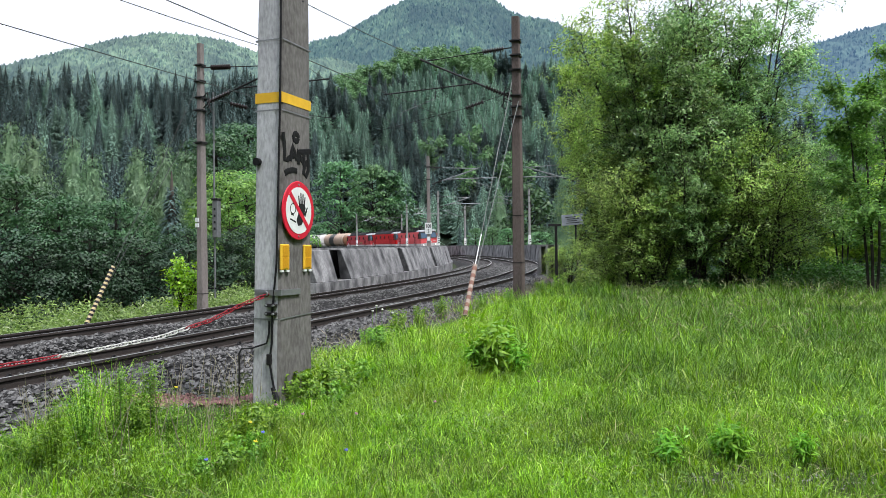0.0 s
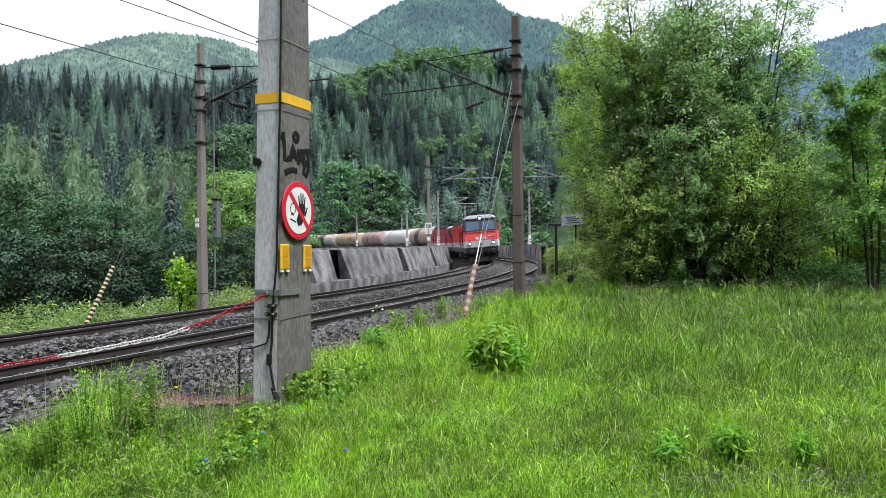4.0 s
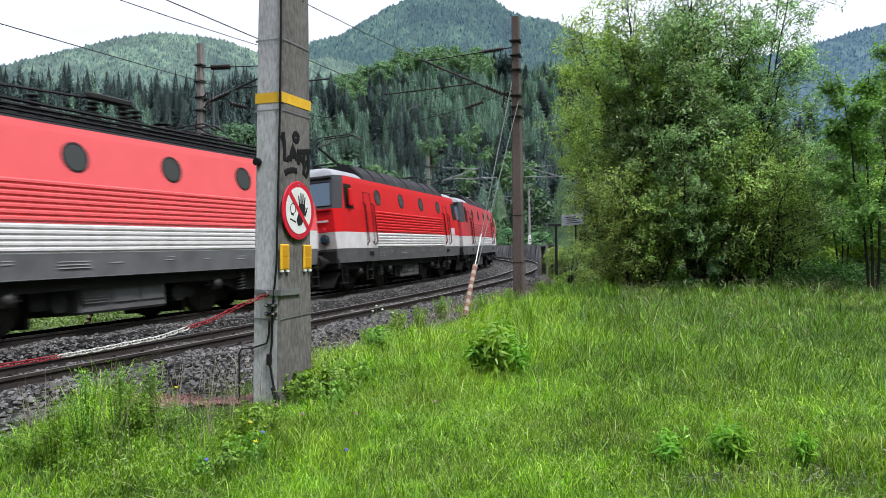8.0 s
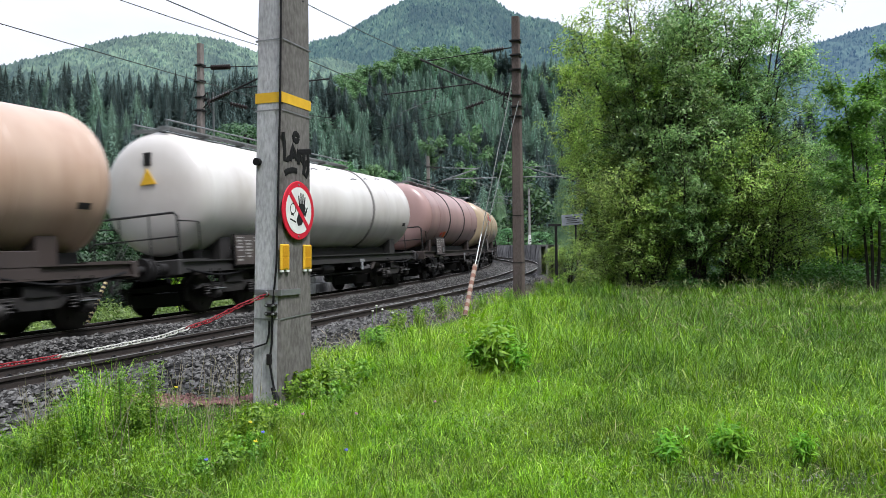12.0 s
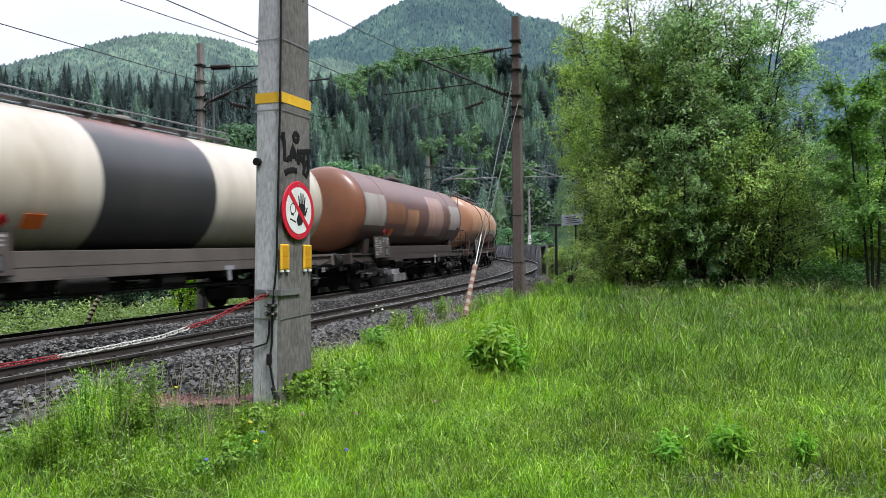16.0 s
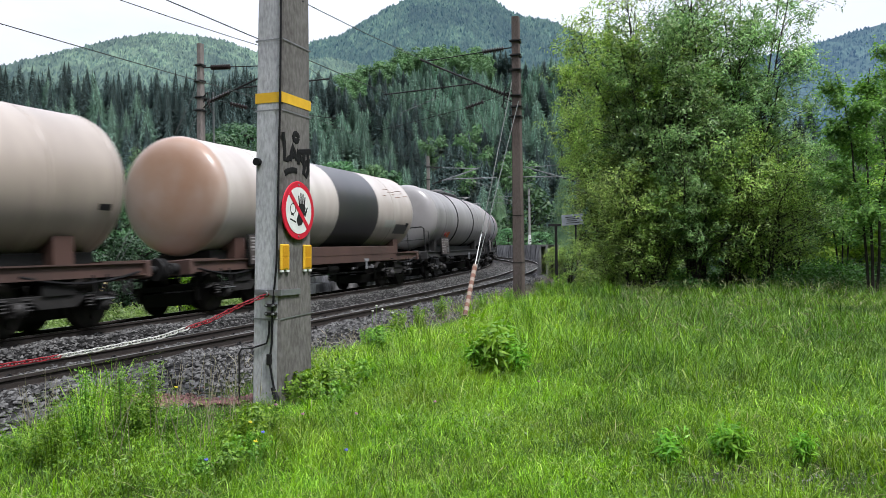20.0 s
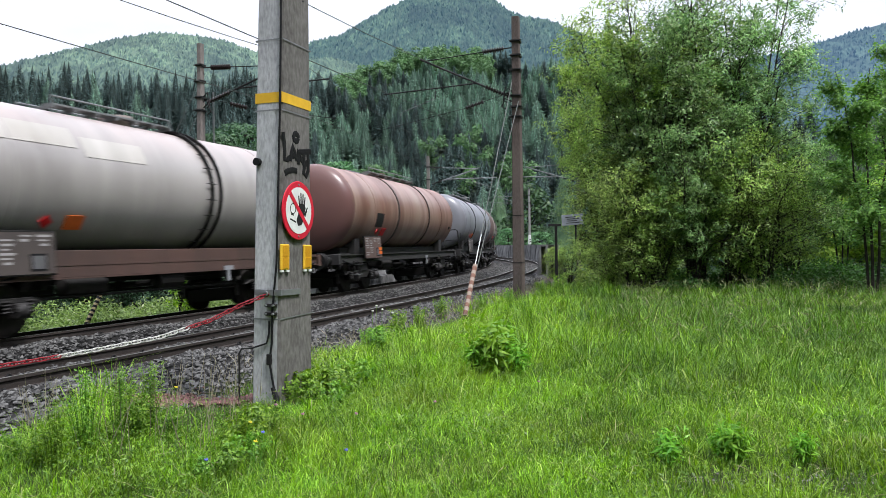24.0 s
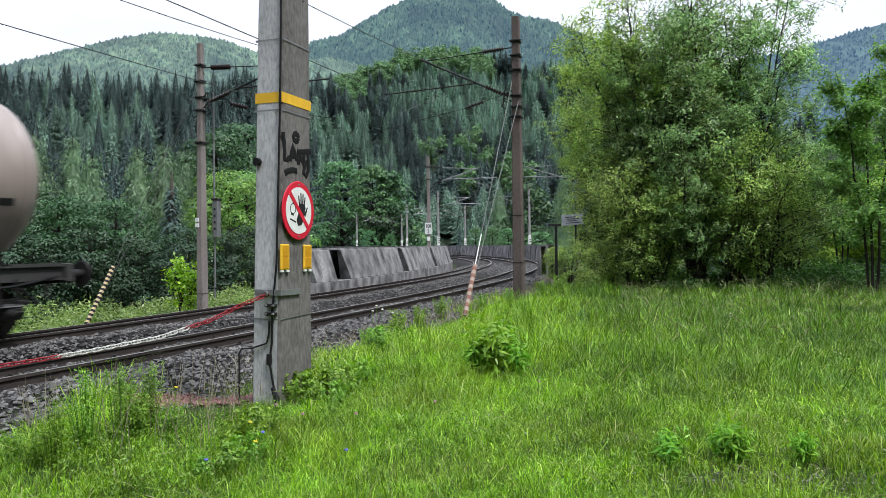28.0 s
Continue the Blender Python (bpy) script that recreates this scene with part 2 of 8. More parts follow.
def raw_mesh(name, verts, faces, material):
    """Many small faces with the same number of corners each, from arrays."""
    me = bpy.data.meshes.new(name)
    v, f = np.asarray(verts, np.float32).reshape(-1, 3), np.asarray(faces, np.int32)
    me.vertices.add(len(v))
    me.vertices.foreach_set("co", v.ravel())
    me.loops.add(f.size)
    me.loops.foreach_set("vertex_index", f.ravel())
    me.polygons.add(len(f))
    me.polygons.foreach_set("loop_start", np.arange(0, f.size, f.shape[1], dtype=np.int32))
    me.update(calc_edges=True)
    me.materials.append(material)
    return me


# ---- the line of the two tracks ----
SPACING, CANT, GRADE, GAUGE = 3.668, 0.0701, 0.013543, 1.505
S_ALL = np.arange(-345.0, 425.0, 0.5)
_sc = np.clip(S_ALL, -20, 130)
_bend = 0.0051557 + 5.0547e-5 * _sc - 4.846e-7 * _sc ** 2
_turn = np.cumsum(_bend) * 0.5
HEAD = 0.344192 - (_turn - np.interp(0, S_ALL, _turn))
_px, _py = np.cumsum(np.sin(HEAD)) * 0.5, np.cumsum(np.cos(HEAD)) * 0.5
LINE_X, LINE_Y = _px - np.interp(0, S_ALL, _px) - 6.312, _py - np.interp(0, S_ALL, _py) + 18.337


def rail_z(s):
    return GRADE * np.clip(s, -80, 200)


def line(s, lat=0.0, z=0.0, track=0):
    """A point by the way s along the line, its distance outwards from a track's middle and its height over the rails."""
    a = np.interp(s, S_ALL, HEAD)
    c, t = math.cos(CANT), math.sin(CANT)
    out = track * SPACING + lat * c - z * t
    return Vector((np.interp(s, S_ALL, LINE_X) + math.cos(a) * out, np.interp(s, S_ALL, LINE_Y) - math.sin(a) * out, float(rail_z(s)) + lat * t + z * c))


def flat(s, lat, z=0.0):
    """The same without the tracks' lean."""
    a = np.interp(s, S_ALL, HEAD)
    return Vector((np.interp(s, S_ALL, LINE_X) + math.cos(a) * lat, np.interp(s, S_ALL, LINE_Y) - math.sin(a) * lat, float(rail_z(s)) + z))


def head_deg(s):
    """The turn about z of a thing whose own y axis runs along the line."""
    return -math.degrees(float(np.interp(s, S_ALL, HEAD)))


def near_line(x, y):
    """Way along the line and distance outwards for arrays of places."""
    x, y = np.atleast_1d(x).astype(float), np.atleast_1d(y).astype(float)
    ks = np.arange(0, len(S_ALL), 4)
    lat, way = np.empty(len(x)), np.empty(len(x))
    for i in range(0, len(x), 4000):
        xx, yy = x[i:i + 4000, None], y[i:i + 4000, None]
        k = ks[((LINE_X[ks] - xx) ** 2 + (LINE_Y[ks] - yy) ** 2).argmin(1)]
        dx, dy = x[i:i + 4000] - LINE_X[k], y[i:i + 4000] - LINE_Y[k]
        lat[i:i + 4000] = dx * np.cos(HEAD[k]) - dy * np.sin(HEAD[k])
        way[i:i + 4000] = S_ALL[k] + dx * np.sin(HEAD[k]) + dy * np.cos(HEAD[k])
    lat = np.where((way > S_ALL[-1] + 3) | (way < S_ALL[0] - 3), 500.0, lat)       # beyond the line's ends
    return way, lat


# ---- the lie of the land ----
def smooth(a, b, x):
    t = np.clip((x - a) / (b - a), 0, 1)
    return t * t * (3 - 2 * t)


# the high ridge to the sides and behind is added unseen, blocking low sky
AZ = np.radians([-180, -100, -60, -45, -30.7, -27, -23, -18, -14, -9.5, -7, -3.6, 0, 3, 6, 10, 15, 24, 40, 60, 100, 180])
RIDGE = np.radians([34, 34, 26, 14, 12.7, 12.6, 12.7, 12.9, 13.8, 13.4, 14.0, 15.4, 16.0, 15.5, 14.8, 14.9, 13, 9, 16, 28, 34, 34])
FOOT = np.array([90, 100, 150, 200, 215, 205, 200, 200, 205, 205, 200, 195, 195, 195, 200, 205, 230, 240, 160, 130, 90, 90.0])
CREST = np.array([300, 300, 330, 360, 345, 335, 330, 335, 350, 380, 410, 440, 450, 440, 430, 420, 420, 400, 320, 300, 300, 300.0])


def land(x, y):
    x, y = np.atleast_1d(x).astype(float), np.atleast_1d(y).astype(float)
    s, l = near_line(x, y)
    r, az = np.hypot(x, y), np.arctan2(x, y)
    zr = rail_z(s)
    rough = 0.05 * np.sin(x * 0.9 + 1.3 * np.sin(y * 0.7)) + 0.04 * np.sin(y * 1.3 + x * 0.4)
    bed = zr - 0.38 + CANT * np.where(l < SPACING / 2, np.clip(l, -1.7, 1.7), np.clip(l - SPACING, -1.7, 1.7))
    meadow = -0.24 + 0.0115 * np.clip(y, -5, 60) + rough - 0.16 * np.exp(-((l - SPACING - 3.0) / 0.7) ** 2)
    meadow = meadow - 6.0 * smooth(45, 120, r) - 3.0 * smooth(22, 60, s) * smooth(3.5, 9, l - SPACING)
    left = zr - 0.24 - 0.10 - 0.45 * smooth(1.8, 3.1, -l) - 0.42 * np.clip(-l - 7.5, 0, 28) - 1.2 * smooth(12, 20, s) * smooth(3.2, 6, -l)
    left = np.maximum(left, -11.0 + 0.02 * r)
    z = np.where(l < 0, np.where(-l < 1.7, bed, bed + (left - bed) * smooth(1.7, 3.0, -l)), bed + (meadow - bed) * smooth(SPACING + 1.6, SPACING + 2.8, l))
    foot, crest = np.interp(az, AZ, FOOT), np.interp(az, AZ, CREST)
    top = np.tan(np.interp(az, AZ, RIDGE)) * crest - 17.0
    base = np.where(r > 150, np.minimum(z, -4.0), z)
    k = np.clip((r - foot) / (crest - foot), 0, 1)
    rise = -6 + (top + 6) * (0.75 * k + 0.25 * k * k) - 40 * smooth(0, 200, r - crest)
    keep = np.maximum(smooth(8, 22, np.abs(l - 1.9)), smooth(225, 240, s))     # the line keeps its bed up to its tunnel
    hill = smooth(foot - 45, foot, r) * keep
    return np.where(r > 120, (base * (1 - hill) + np.maximum(rise, base) * hill) * keep + bed * (1 - keep), z)


def build_ground():
    az = np.concatenate([np.radians(np.arange(-42, 42, 0.45)), np.radians(np.arange(42, 318, 4.0))])
    rad = np.concatenate([[0.0, 0.4, 1.0, 1.8], np.arange(2.5, 60, 0.36), np.geomspace(60, 4200, 110)])
    R, A = np.meshgrid(rad, az, indexing="ij")
    x, y = (R * np.sin(A)).ravel() + 0.11, (R * np.cos(A)).ravel() - 0.17
    v = np.stack([x, y, land(x, y)], 1)
    n, m = len(rad), len(az)
    i, k = np.meshgrid(np.arange(n - 1), np.arange(m), indexing="ij")
    f = np.stack([i * m + k, i * m + (k + 1) % m, (i + 1) * m + (k + 1) % m, (i + 1) * m + k], -1).reshape(-1, 4)
    me = raw_mesh("ground", v, f[:, ::-1], SOIL)
    me.materials.append(FOREST_FLOOR)
    far = R.ravel()[f[:, 0]] > 95
    me.polygons.foreach_set("material_index", far.astype(np.int32))
    me.polygons.foreach_set("use_smooth", [True] * len(me.polygons))
    tagged(new("ground", me), "meadow soil and forest hillside, with an added unseen ridge behind", "ground", kind="structure")


# ---- tracks ----
def build_tracks():
    # ballast bed, one sheet under both tracks, coloured near-black as the gaps' shade
    ss = np.concatenate([np.arange(-340, -40, 6.0), np.arange(-40, 140, 0.75), np.arange(140, 420, 4.0)])
    lats = np.array([-3.0, -2.6, -1.75, -0.9, 0, 0.9, 1.6, 2.05, 2.75, SPACING, 4.65, 5.4, 6.05, 6.75])
    drop = np.array([-0.75, -0.52, -0.19, -0.18, -0.18, -0.18, -0.17, -0.25, -0.18, -0.18, -0.18, -0.17, -0.36, -0.62])
    rows = []
    for s in ss:
        for l, d in zip(lats, drop):
            tilt = CANT * (np.clip(l, -1.75, 1.6) if l < 1.85 else np.clip(l - SPACING, -1.6, 1.75))
            p = flat(s, l)
            jig = 0.025 * math.sin(p.x * 3.1 + p.y * 1.7) + 0.015 * math.sin(p.x * 7.3 - p.y * 5.1)
            rows.append((p.x, p.y, p.z + tilt + d + jig))
    m = len(lats)
    i, k = np.meshgrid(np.arange(len(ss) - 1), np.arange(m - 1), indexing="ij")
    f = np.stack([i * m + k, i * m + k + 1, (i + 1) * m + k + 1, (i + 1) * m + k], -1).reshape(-1, 4)
    tagged(new("ballast_bed", raw_mesh("ballast_bed", rows, f[:, ::-1], BALLAST)), "crushed stone bed under both tracks, near-black as shade between stones", "ballast", kind="structure")
    # loose stones where they can be told apart
    nr = np.random.RandomState(3)
    n = 125000
    s = -14 + 62 * nr.rand(n) ** 2.0
    l = np.where(nr.rand(n) < 0.12, nr.uniform(5.2, 7.4, n), nr.uniform(-2.7, 6.3, n))
    l = np.where(nr.rand(n) < 0.08, nr.uniform(1.5, 2.3, n), l)
    ok = (np.abs(np.abs(l) - GAUGE / 2) > 0.10) & (np.abs(np.abs(l - SPACING) - GAUGE / 2) > 0.10) & ((l < 6.6) | (s < 2))
    s, l = s[ok], l[ok]
    n = len(s)
    tilt = CANT * np.interp(l, lats, np.where(lats < 1.85, np.clip(lats, -1.75, 1.6), np.clip(lats - SPACING, -1.6, 1.75)))
    a = np.interp(s, S_ALL, HEAD)
    x, y = np.interp(s, S_ALL, LINE_X) + np.cos(a) * l, np.interp(s, S_ALL, LINE_Y) - np.sin(a) * l
    clear = ((x + 2.65) / 0.95) ** 2 + ((y - 8.42) / 0.62) ** 2 > 1              # trodden red soil beside the near mast
    x, y, s, l, tilt = x[clear], y[clear], s[clear], l[clear], tilt[clear]
    n = len(x)
    jig = 0.025 * np.sin(x * 3.1 + y * 1.7) + 0.015 * np.sin(x * 7.3 - y * 5.1)
    z = np.maximum(rail_z(s) + tilt + np.interp(l, lats, drop) + jig + 0.008, land(x, y))
    base = np.stack([x, y, z], 1)
    rough = np.array([(1, 0.7, -0.35), (-1, 0.7, -0.35), (-1, -0.7, -0.35), (1, -0.7, -0.35), (0.45, 0, 0.75), (-0.45, 0, 0.75)])
    shape = rough[None] * (0.75 + 0.5 * nr.rand(n, 6, 1)) + 0.22 * nr.randn(n, 6, 3)
    size = 0.016 + 0.022 * nr.rand(n, 1, 1) ** 1.5
    ang = nr.rand(n) * 6.283
    c, t = np.cos(ang)[:, None], np.sin(ang)[:, None]
    shape = np.stack([shape[..., 0] * c - shape[..., 1] * t, shape[..., 0] * t + shape[..., 1] * c, shape[..., 2] * (0.5 + 0.45 * nr.rand(n, 1))], -1) * size
    v = shape + base[:, None] + np.array([0, 0, 0.02]) + np.array([0, 0, 0.03]) * nr.rand(n, 1, 1) ** 3
    tri = np.array([(0, 1, 4), (1, 5, 4), (1, 2, 5), (2, 3, 5), (3, 4, 5), (3, 0, 4)])
    f = (np.arange(n)[:, None, None] * 6 + tri[None]).reshape(-1, 3)
    tagged(new("ballast_stones", raw_mesh("ballast_stones", v, f, STONE)), "grey crushed ballast stones between and beside the rails", "ballast", kind="stuff")
    # rails
    prof = [(-0.036, 0), (0.036, 0), (0.036, -0.035), (0.012, -0.048), (0.010, -0.135), (0.070, -0.150), (0.070, -0.165), (-0.070, -0.165), (-0.070, -0.150), (-0.010, -0.135), (-0.012, -0.048), (-0.036, -0.035)]
    rs = np.concatenate([np.arange(-340, -40, 5.0), np.arange(-40, 140, 1.0), np.arange(140, 420, 4.0)])
    tracks = []
    for track in (0, 1):
        tr = thing("railway_track", Matrix(), "railway track with rusty rails on sleepers in grey ballast", "track", "railway tracks", "structure")
        tracks.append(tr)
        for side in (-1, 1):
            g = Geo().loft([[line(s, side * GAUGE / 2 + a, b, track) for a, b in prof] for s in rs])
            rail = part("rail", g, STEEL_RUST, tr, "rust-brown steel rail")
            top = Geo().loft([[line(s, side * GAUGE / 2 + a, b, track) for a, b in ((-0.030, 0.001), (0.030, 0.001), (0.030, 0.004), (-0.030, 0.004))] for s in rs])
            part("running_surface", top, STEEL_SHINE, rail, "polished running surface")
        sleeper = Geo().box((0, 0, -0.255), (2.55, 0.25, 0.18), taper=0.94).mesh("sleeper", SLEEPER, bevel=0.012)
        seat = Geo().box((0, 0, -0.158), (0.36, 0.16, 0.018))
        for x in (-0.105, 0.105):
            seat.tube([(x, -0.05, -0.148), (x * 0.8, 0, -0.118), (x, 0.05, -0.148)], 0.014, 5)
            seat.tube([(x * 1.25, 0, -0.155), (x * 1.25, 0, -0.105)], 0.016, 6)
        seat = seat.mesh("fastening", DARK_STEEL)
        far = Geo()
        for i, s in enumerate(np.arange(-120, 230, 0.62)):
            p, a = line(s, 0, 0, track), line(s, 1, 0, track)
            o = (a - p).normalized()
            d = (line(s + 0.2, 0, 0, track) - line(s - 0.2, 0, 0, track)).normalized()
            mtx = Matrix((o, d, o.cross(d))).transposed().to_4x4()
            mtx.translation = p
            if -22 < s < 62:
                ob = part("sleeper", sleeper, SLEEPER, tr)
                ob.matrix_world = mtx
                if -14 < s < 26:
                    for side in (-1, 1):
                        part("fastening", seat, DARK_STEEL, ob).matrix_parent_inverse = Matrix.Translation((side * GAUGE / 2, 0, 0))
            else:
                far.box((0, 0, 0), (2.55, 0.25, 0.18), None)
                for q in range(len(far.v) - 8, len(far.v)):
                    far.v[q] = tuple(mtx @ (Vector(far.v[q]) + Vector((0, 0, -0.255))))
        tagged(part("far_sleepers", far, SLEEPER, tr), kind="stuff")


# ---- parapets of the viaduct ----
def build_parapets():
    for name, sign, off, deep, runs in (("parapet_wall_inner", -1, 2.8, 1.0, [(12.3, 14.8)] + [(16.1 + 10.3 * i, 25.4 + 10.3 * i) for i in range(13)]),
                                  ("parapet_wall_outer", 1, SPACING + 1.55, 0.42, [(20.0 + 9.0 * i, 28.6 + 9.0 * i) for i in range(14)])):
        par = thing(name, Matrix(), "streaked grey concrete parapet of leaning slabs along a railway viaduct", "parapet wall", kind="structure")
        s0, s1 = runs[0][0], runs[-1][1] + 6
        st = np.arange(s0, s1 + 0.1, 1.5)

        def sweep(outline, st):
            return Geo().loft([[flat(s, sign * (off + a * deep), b) for a, b in outline] for s in st])
        part("kerb", sweep([(-0.10, -0.75), (-0.10, 0.06), (1.08, 0.06), (1.08, -0.75)], st), CONCRETE_WALL, par, "stained concrete kerb")
        part("back_wall", sweep([(1.10, -1.6), (1.10, 1.42), (1.35, 1.42), (1.35, -1.6)], st), CONCRETE_WALL, par, "dark recessed back wall")
        part("coping", sweep([(0.48, 1.424), (0.48, 1.50), (1.40, 1.50), (1.40, 1.424)], st), CONCRETE_WALL, par, "flat concrete coping")
        for a, b in runs:
            cut = [a, (a + b) / 2, b]
            g = Geo().loft([[flat(s + 0.45 * (1 - z0) * (0.8 if s == a else 0) * deep, sign * (off + x * deep), z) for x, z, z0 in ((0.0, 0.064, 0), (0.40, 1.42, 1), (0.58, 1.42, 1), (0.58, 0.064, 0))] for s in cut])
            part("slab", g, CONCRETE_WALL, par, bevel=0.02)


# ---- masts, wires ----
def mast(base, turn, height, foot, head, material, label, name="catenary_mast", collars=(), group="catenary masts"):
    """A tapered concrete mast with chamfered corners; its own y axis runs along the line, x outwards."""
    ob = thing(name, Matrix.Translation(base) @ pose(0, 0, 0, 0, 0, turn), label, "mast", group)
    rings = []
    for k in range(9):
        t = k / 8
        w, d = foot[0] + (head[0] - foot[0]) * t, foot[1] + (head[1] - foot[1]) * t
        c = 0.025
        z = -0.5 + (height + 0.5) * t
        rings.append([(x, y, z) for x, y in ((-w / 2, -d / 2 + c), (-w / 2 + c, -d / 2), (w / 2 - c, -d / 2), (w / 2, -d / 2 + c), (w / 2, d / 2 - c), (w / 2 - c, d / 2), (-w / 2 + c, d / 2), (-w / 2, d / 2 - c))])
    part("pole", Geo().loft(rings), material, ob)
    for z in collars:
        t = (z + 0.5) / (height + 0.5)
        w, d = foot[0] + (head[0] - foot[0]) * t + (0.03 if z > 4 else -0.016), foot[1] + (head[1] - foot[1]) * t + (0.03 if z > 4 else -0.016)
        g = Geo()
        for cx, cy, sx, sy in ((-w / 2, 0, 0.03, d + 0.03), (w / 2, 0, 0.03, d + 0.03), (0, -d / 2, w - 0.03, 0.03), (0, d / 2, w - 0.03, 0.03)):
            g.box((cx, cy, z), (sx, sy, 0.07 if z > 4 else 0.018))
        if z > 4:
            g.tube([(-w / 2 - 0.06, -d / 2 - 0.02, z), (w / 2 + 0.06, -d / 2 - 0.02, z)], 0.016, 6)
        part("collar", g, DARK_STEEL, ob, "rusty steel clamp")
    return ob


def insulator(a, b, r=0.05, n=9):
    a, b = Vector(a), Vector(b)
    pts, rs = [], []
    for k in range(n):
        for t, q in ((0.15, 0.45), (0.4, 1.0), (0.6, 1.0), (0.85, 0.45)):
            pts.append(a + (b - a) * (k + t) / n)
            rs.append(r * q)
    return Geo().tube(pts, rs, 10)


def cantilever(ob, toward, z_low, z_high, reach, z_wire, fine=True, tail=1.4):
    """Tie, strut and registration arm from the mast to over the track; toward is -1 or 1 along its own x."""
    d = toward
    seg = 8 if fine else 5
    tip = Vector((d * reach, 0, z_high + 0.10))
    foot = Vector((d * 0.14, 0, z_low))
    head = Vector((d * 0.10, 0, z_high + 0.28))
    u = (tip - foot).normalized()
    part("strut", Geo().tube([foot + u * 0.95, tip + u * 0.15], 0.030 if fine else 0.042, seg), DARK_STEEL if fine else GALV, ob, "steel tube strut")
    part("insulator", insulator(foot + u * 0.1, foot + u * 0.95, 0.075 if fine else 0.06), PORCELAIN, ob, "brown ribbed insulator")
    v = (tip - head).normalized()
    part("tie_link", Geo().tube([head, head + v * 0.30], 0.02, seg), DARK_STEEL, ob)
    part("tie", Geo().tube([head + v * 0.96, tip], 0.016 if fine else 0.026, seg), DARK_STEEL if fine else GALV, ob, "thin steel tie rod")
    part("insulator", insulator(head + v * 0.28, head + v * 0.98, 0.085 if fine else 0.06), PORCELAIN, ob, "brown ribbed insulator")
    if fine:
        for k, (a, b, c) in enumerate(((0.05, 0.16, 0.10), (-0.12, 0.30, -0.16), (0.22, 0.26, -0.30))):
            part("bracket_hook", Geo().tube([foot + Vector((0, -0.05, a)), foot + Vector((d * b * 0.7, -0.12, a + 0.10)), foot + Vector((d * b, -0.10, a + c)), foot + Vector((d * b * 0.5, -0.06, a + c - 0.06))], 0.022, 6), DARK_STEEL, ob, "bent steel bracket hook")
        q0, q1 = Vector((d * 1.05, 0, z_low - 0.05)), Vector((d * 1.65, 0, z_low - 0.22))
        part("insulator", insulator(q0, q1, 0.07, 6), PORCELAIN, ob, "dark ribbed insulator")
        part("stay_wire", Geo().tube([foot + Vector((0, 0, 0.2)), q0], 0.010, 5).tube([q1, (d * (reach + 1.6), 0, z_low - 0.75)], 0.010, 5), DARK_STEEL, ob)
    arm_z = z_low + 0.36
    a0 = foot + u * 1.25
    g = Geo().tube([a0, (d * (reach + tail), 0, arm_z + 0.06)], 0.024 if fine else 0.036, seg)
    g.tube([(d * (reach - 0.35), 0, arm_z + 0.05), (d * (reach - 0.35), 0, arm_z - 0.2)], 0.02, seg)
    part("registration_arm", g, DARK_STEEL if fine else GALV, ob)
    part("steady_arm", Geo().tube([(d * (reach - 0.35), 0, arm_z - 0.2), (d * (reach + 0.75), 0.0, z_wire + 0.12), (d * (reach + 0.85), 0, z_wire)], 0.015, seg), GALV, ob)


def wire(name, pts, r, label, category="wire", group="overhead wires"):
    me = Geo().tube(pts, r, 5, caps=False).mesh(name, WIRE, True)
    return tagged(new(name, me), label, category, group)


def sag(a, b, drop, n=10):
    a, b = Vector(a), Vector(b)
    return [a + (b - a) * (k / n) - Vector((0, 0, 4 * drop * (k / n) * (1 - k / n))) for k in range(n + 1)]


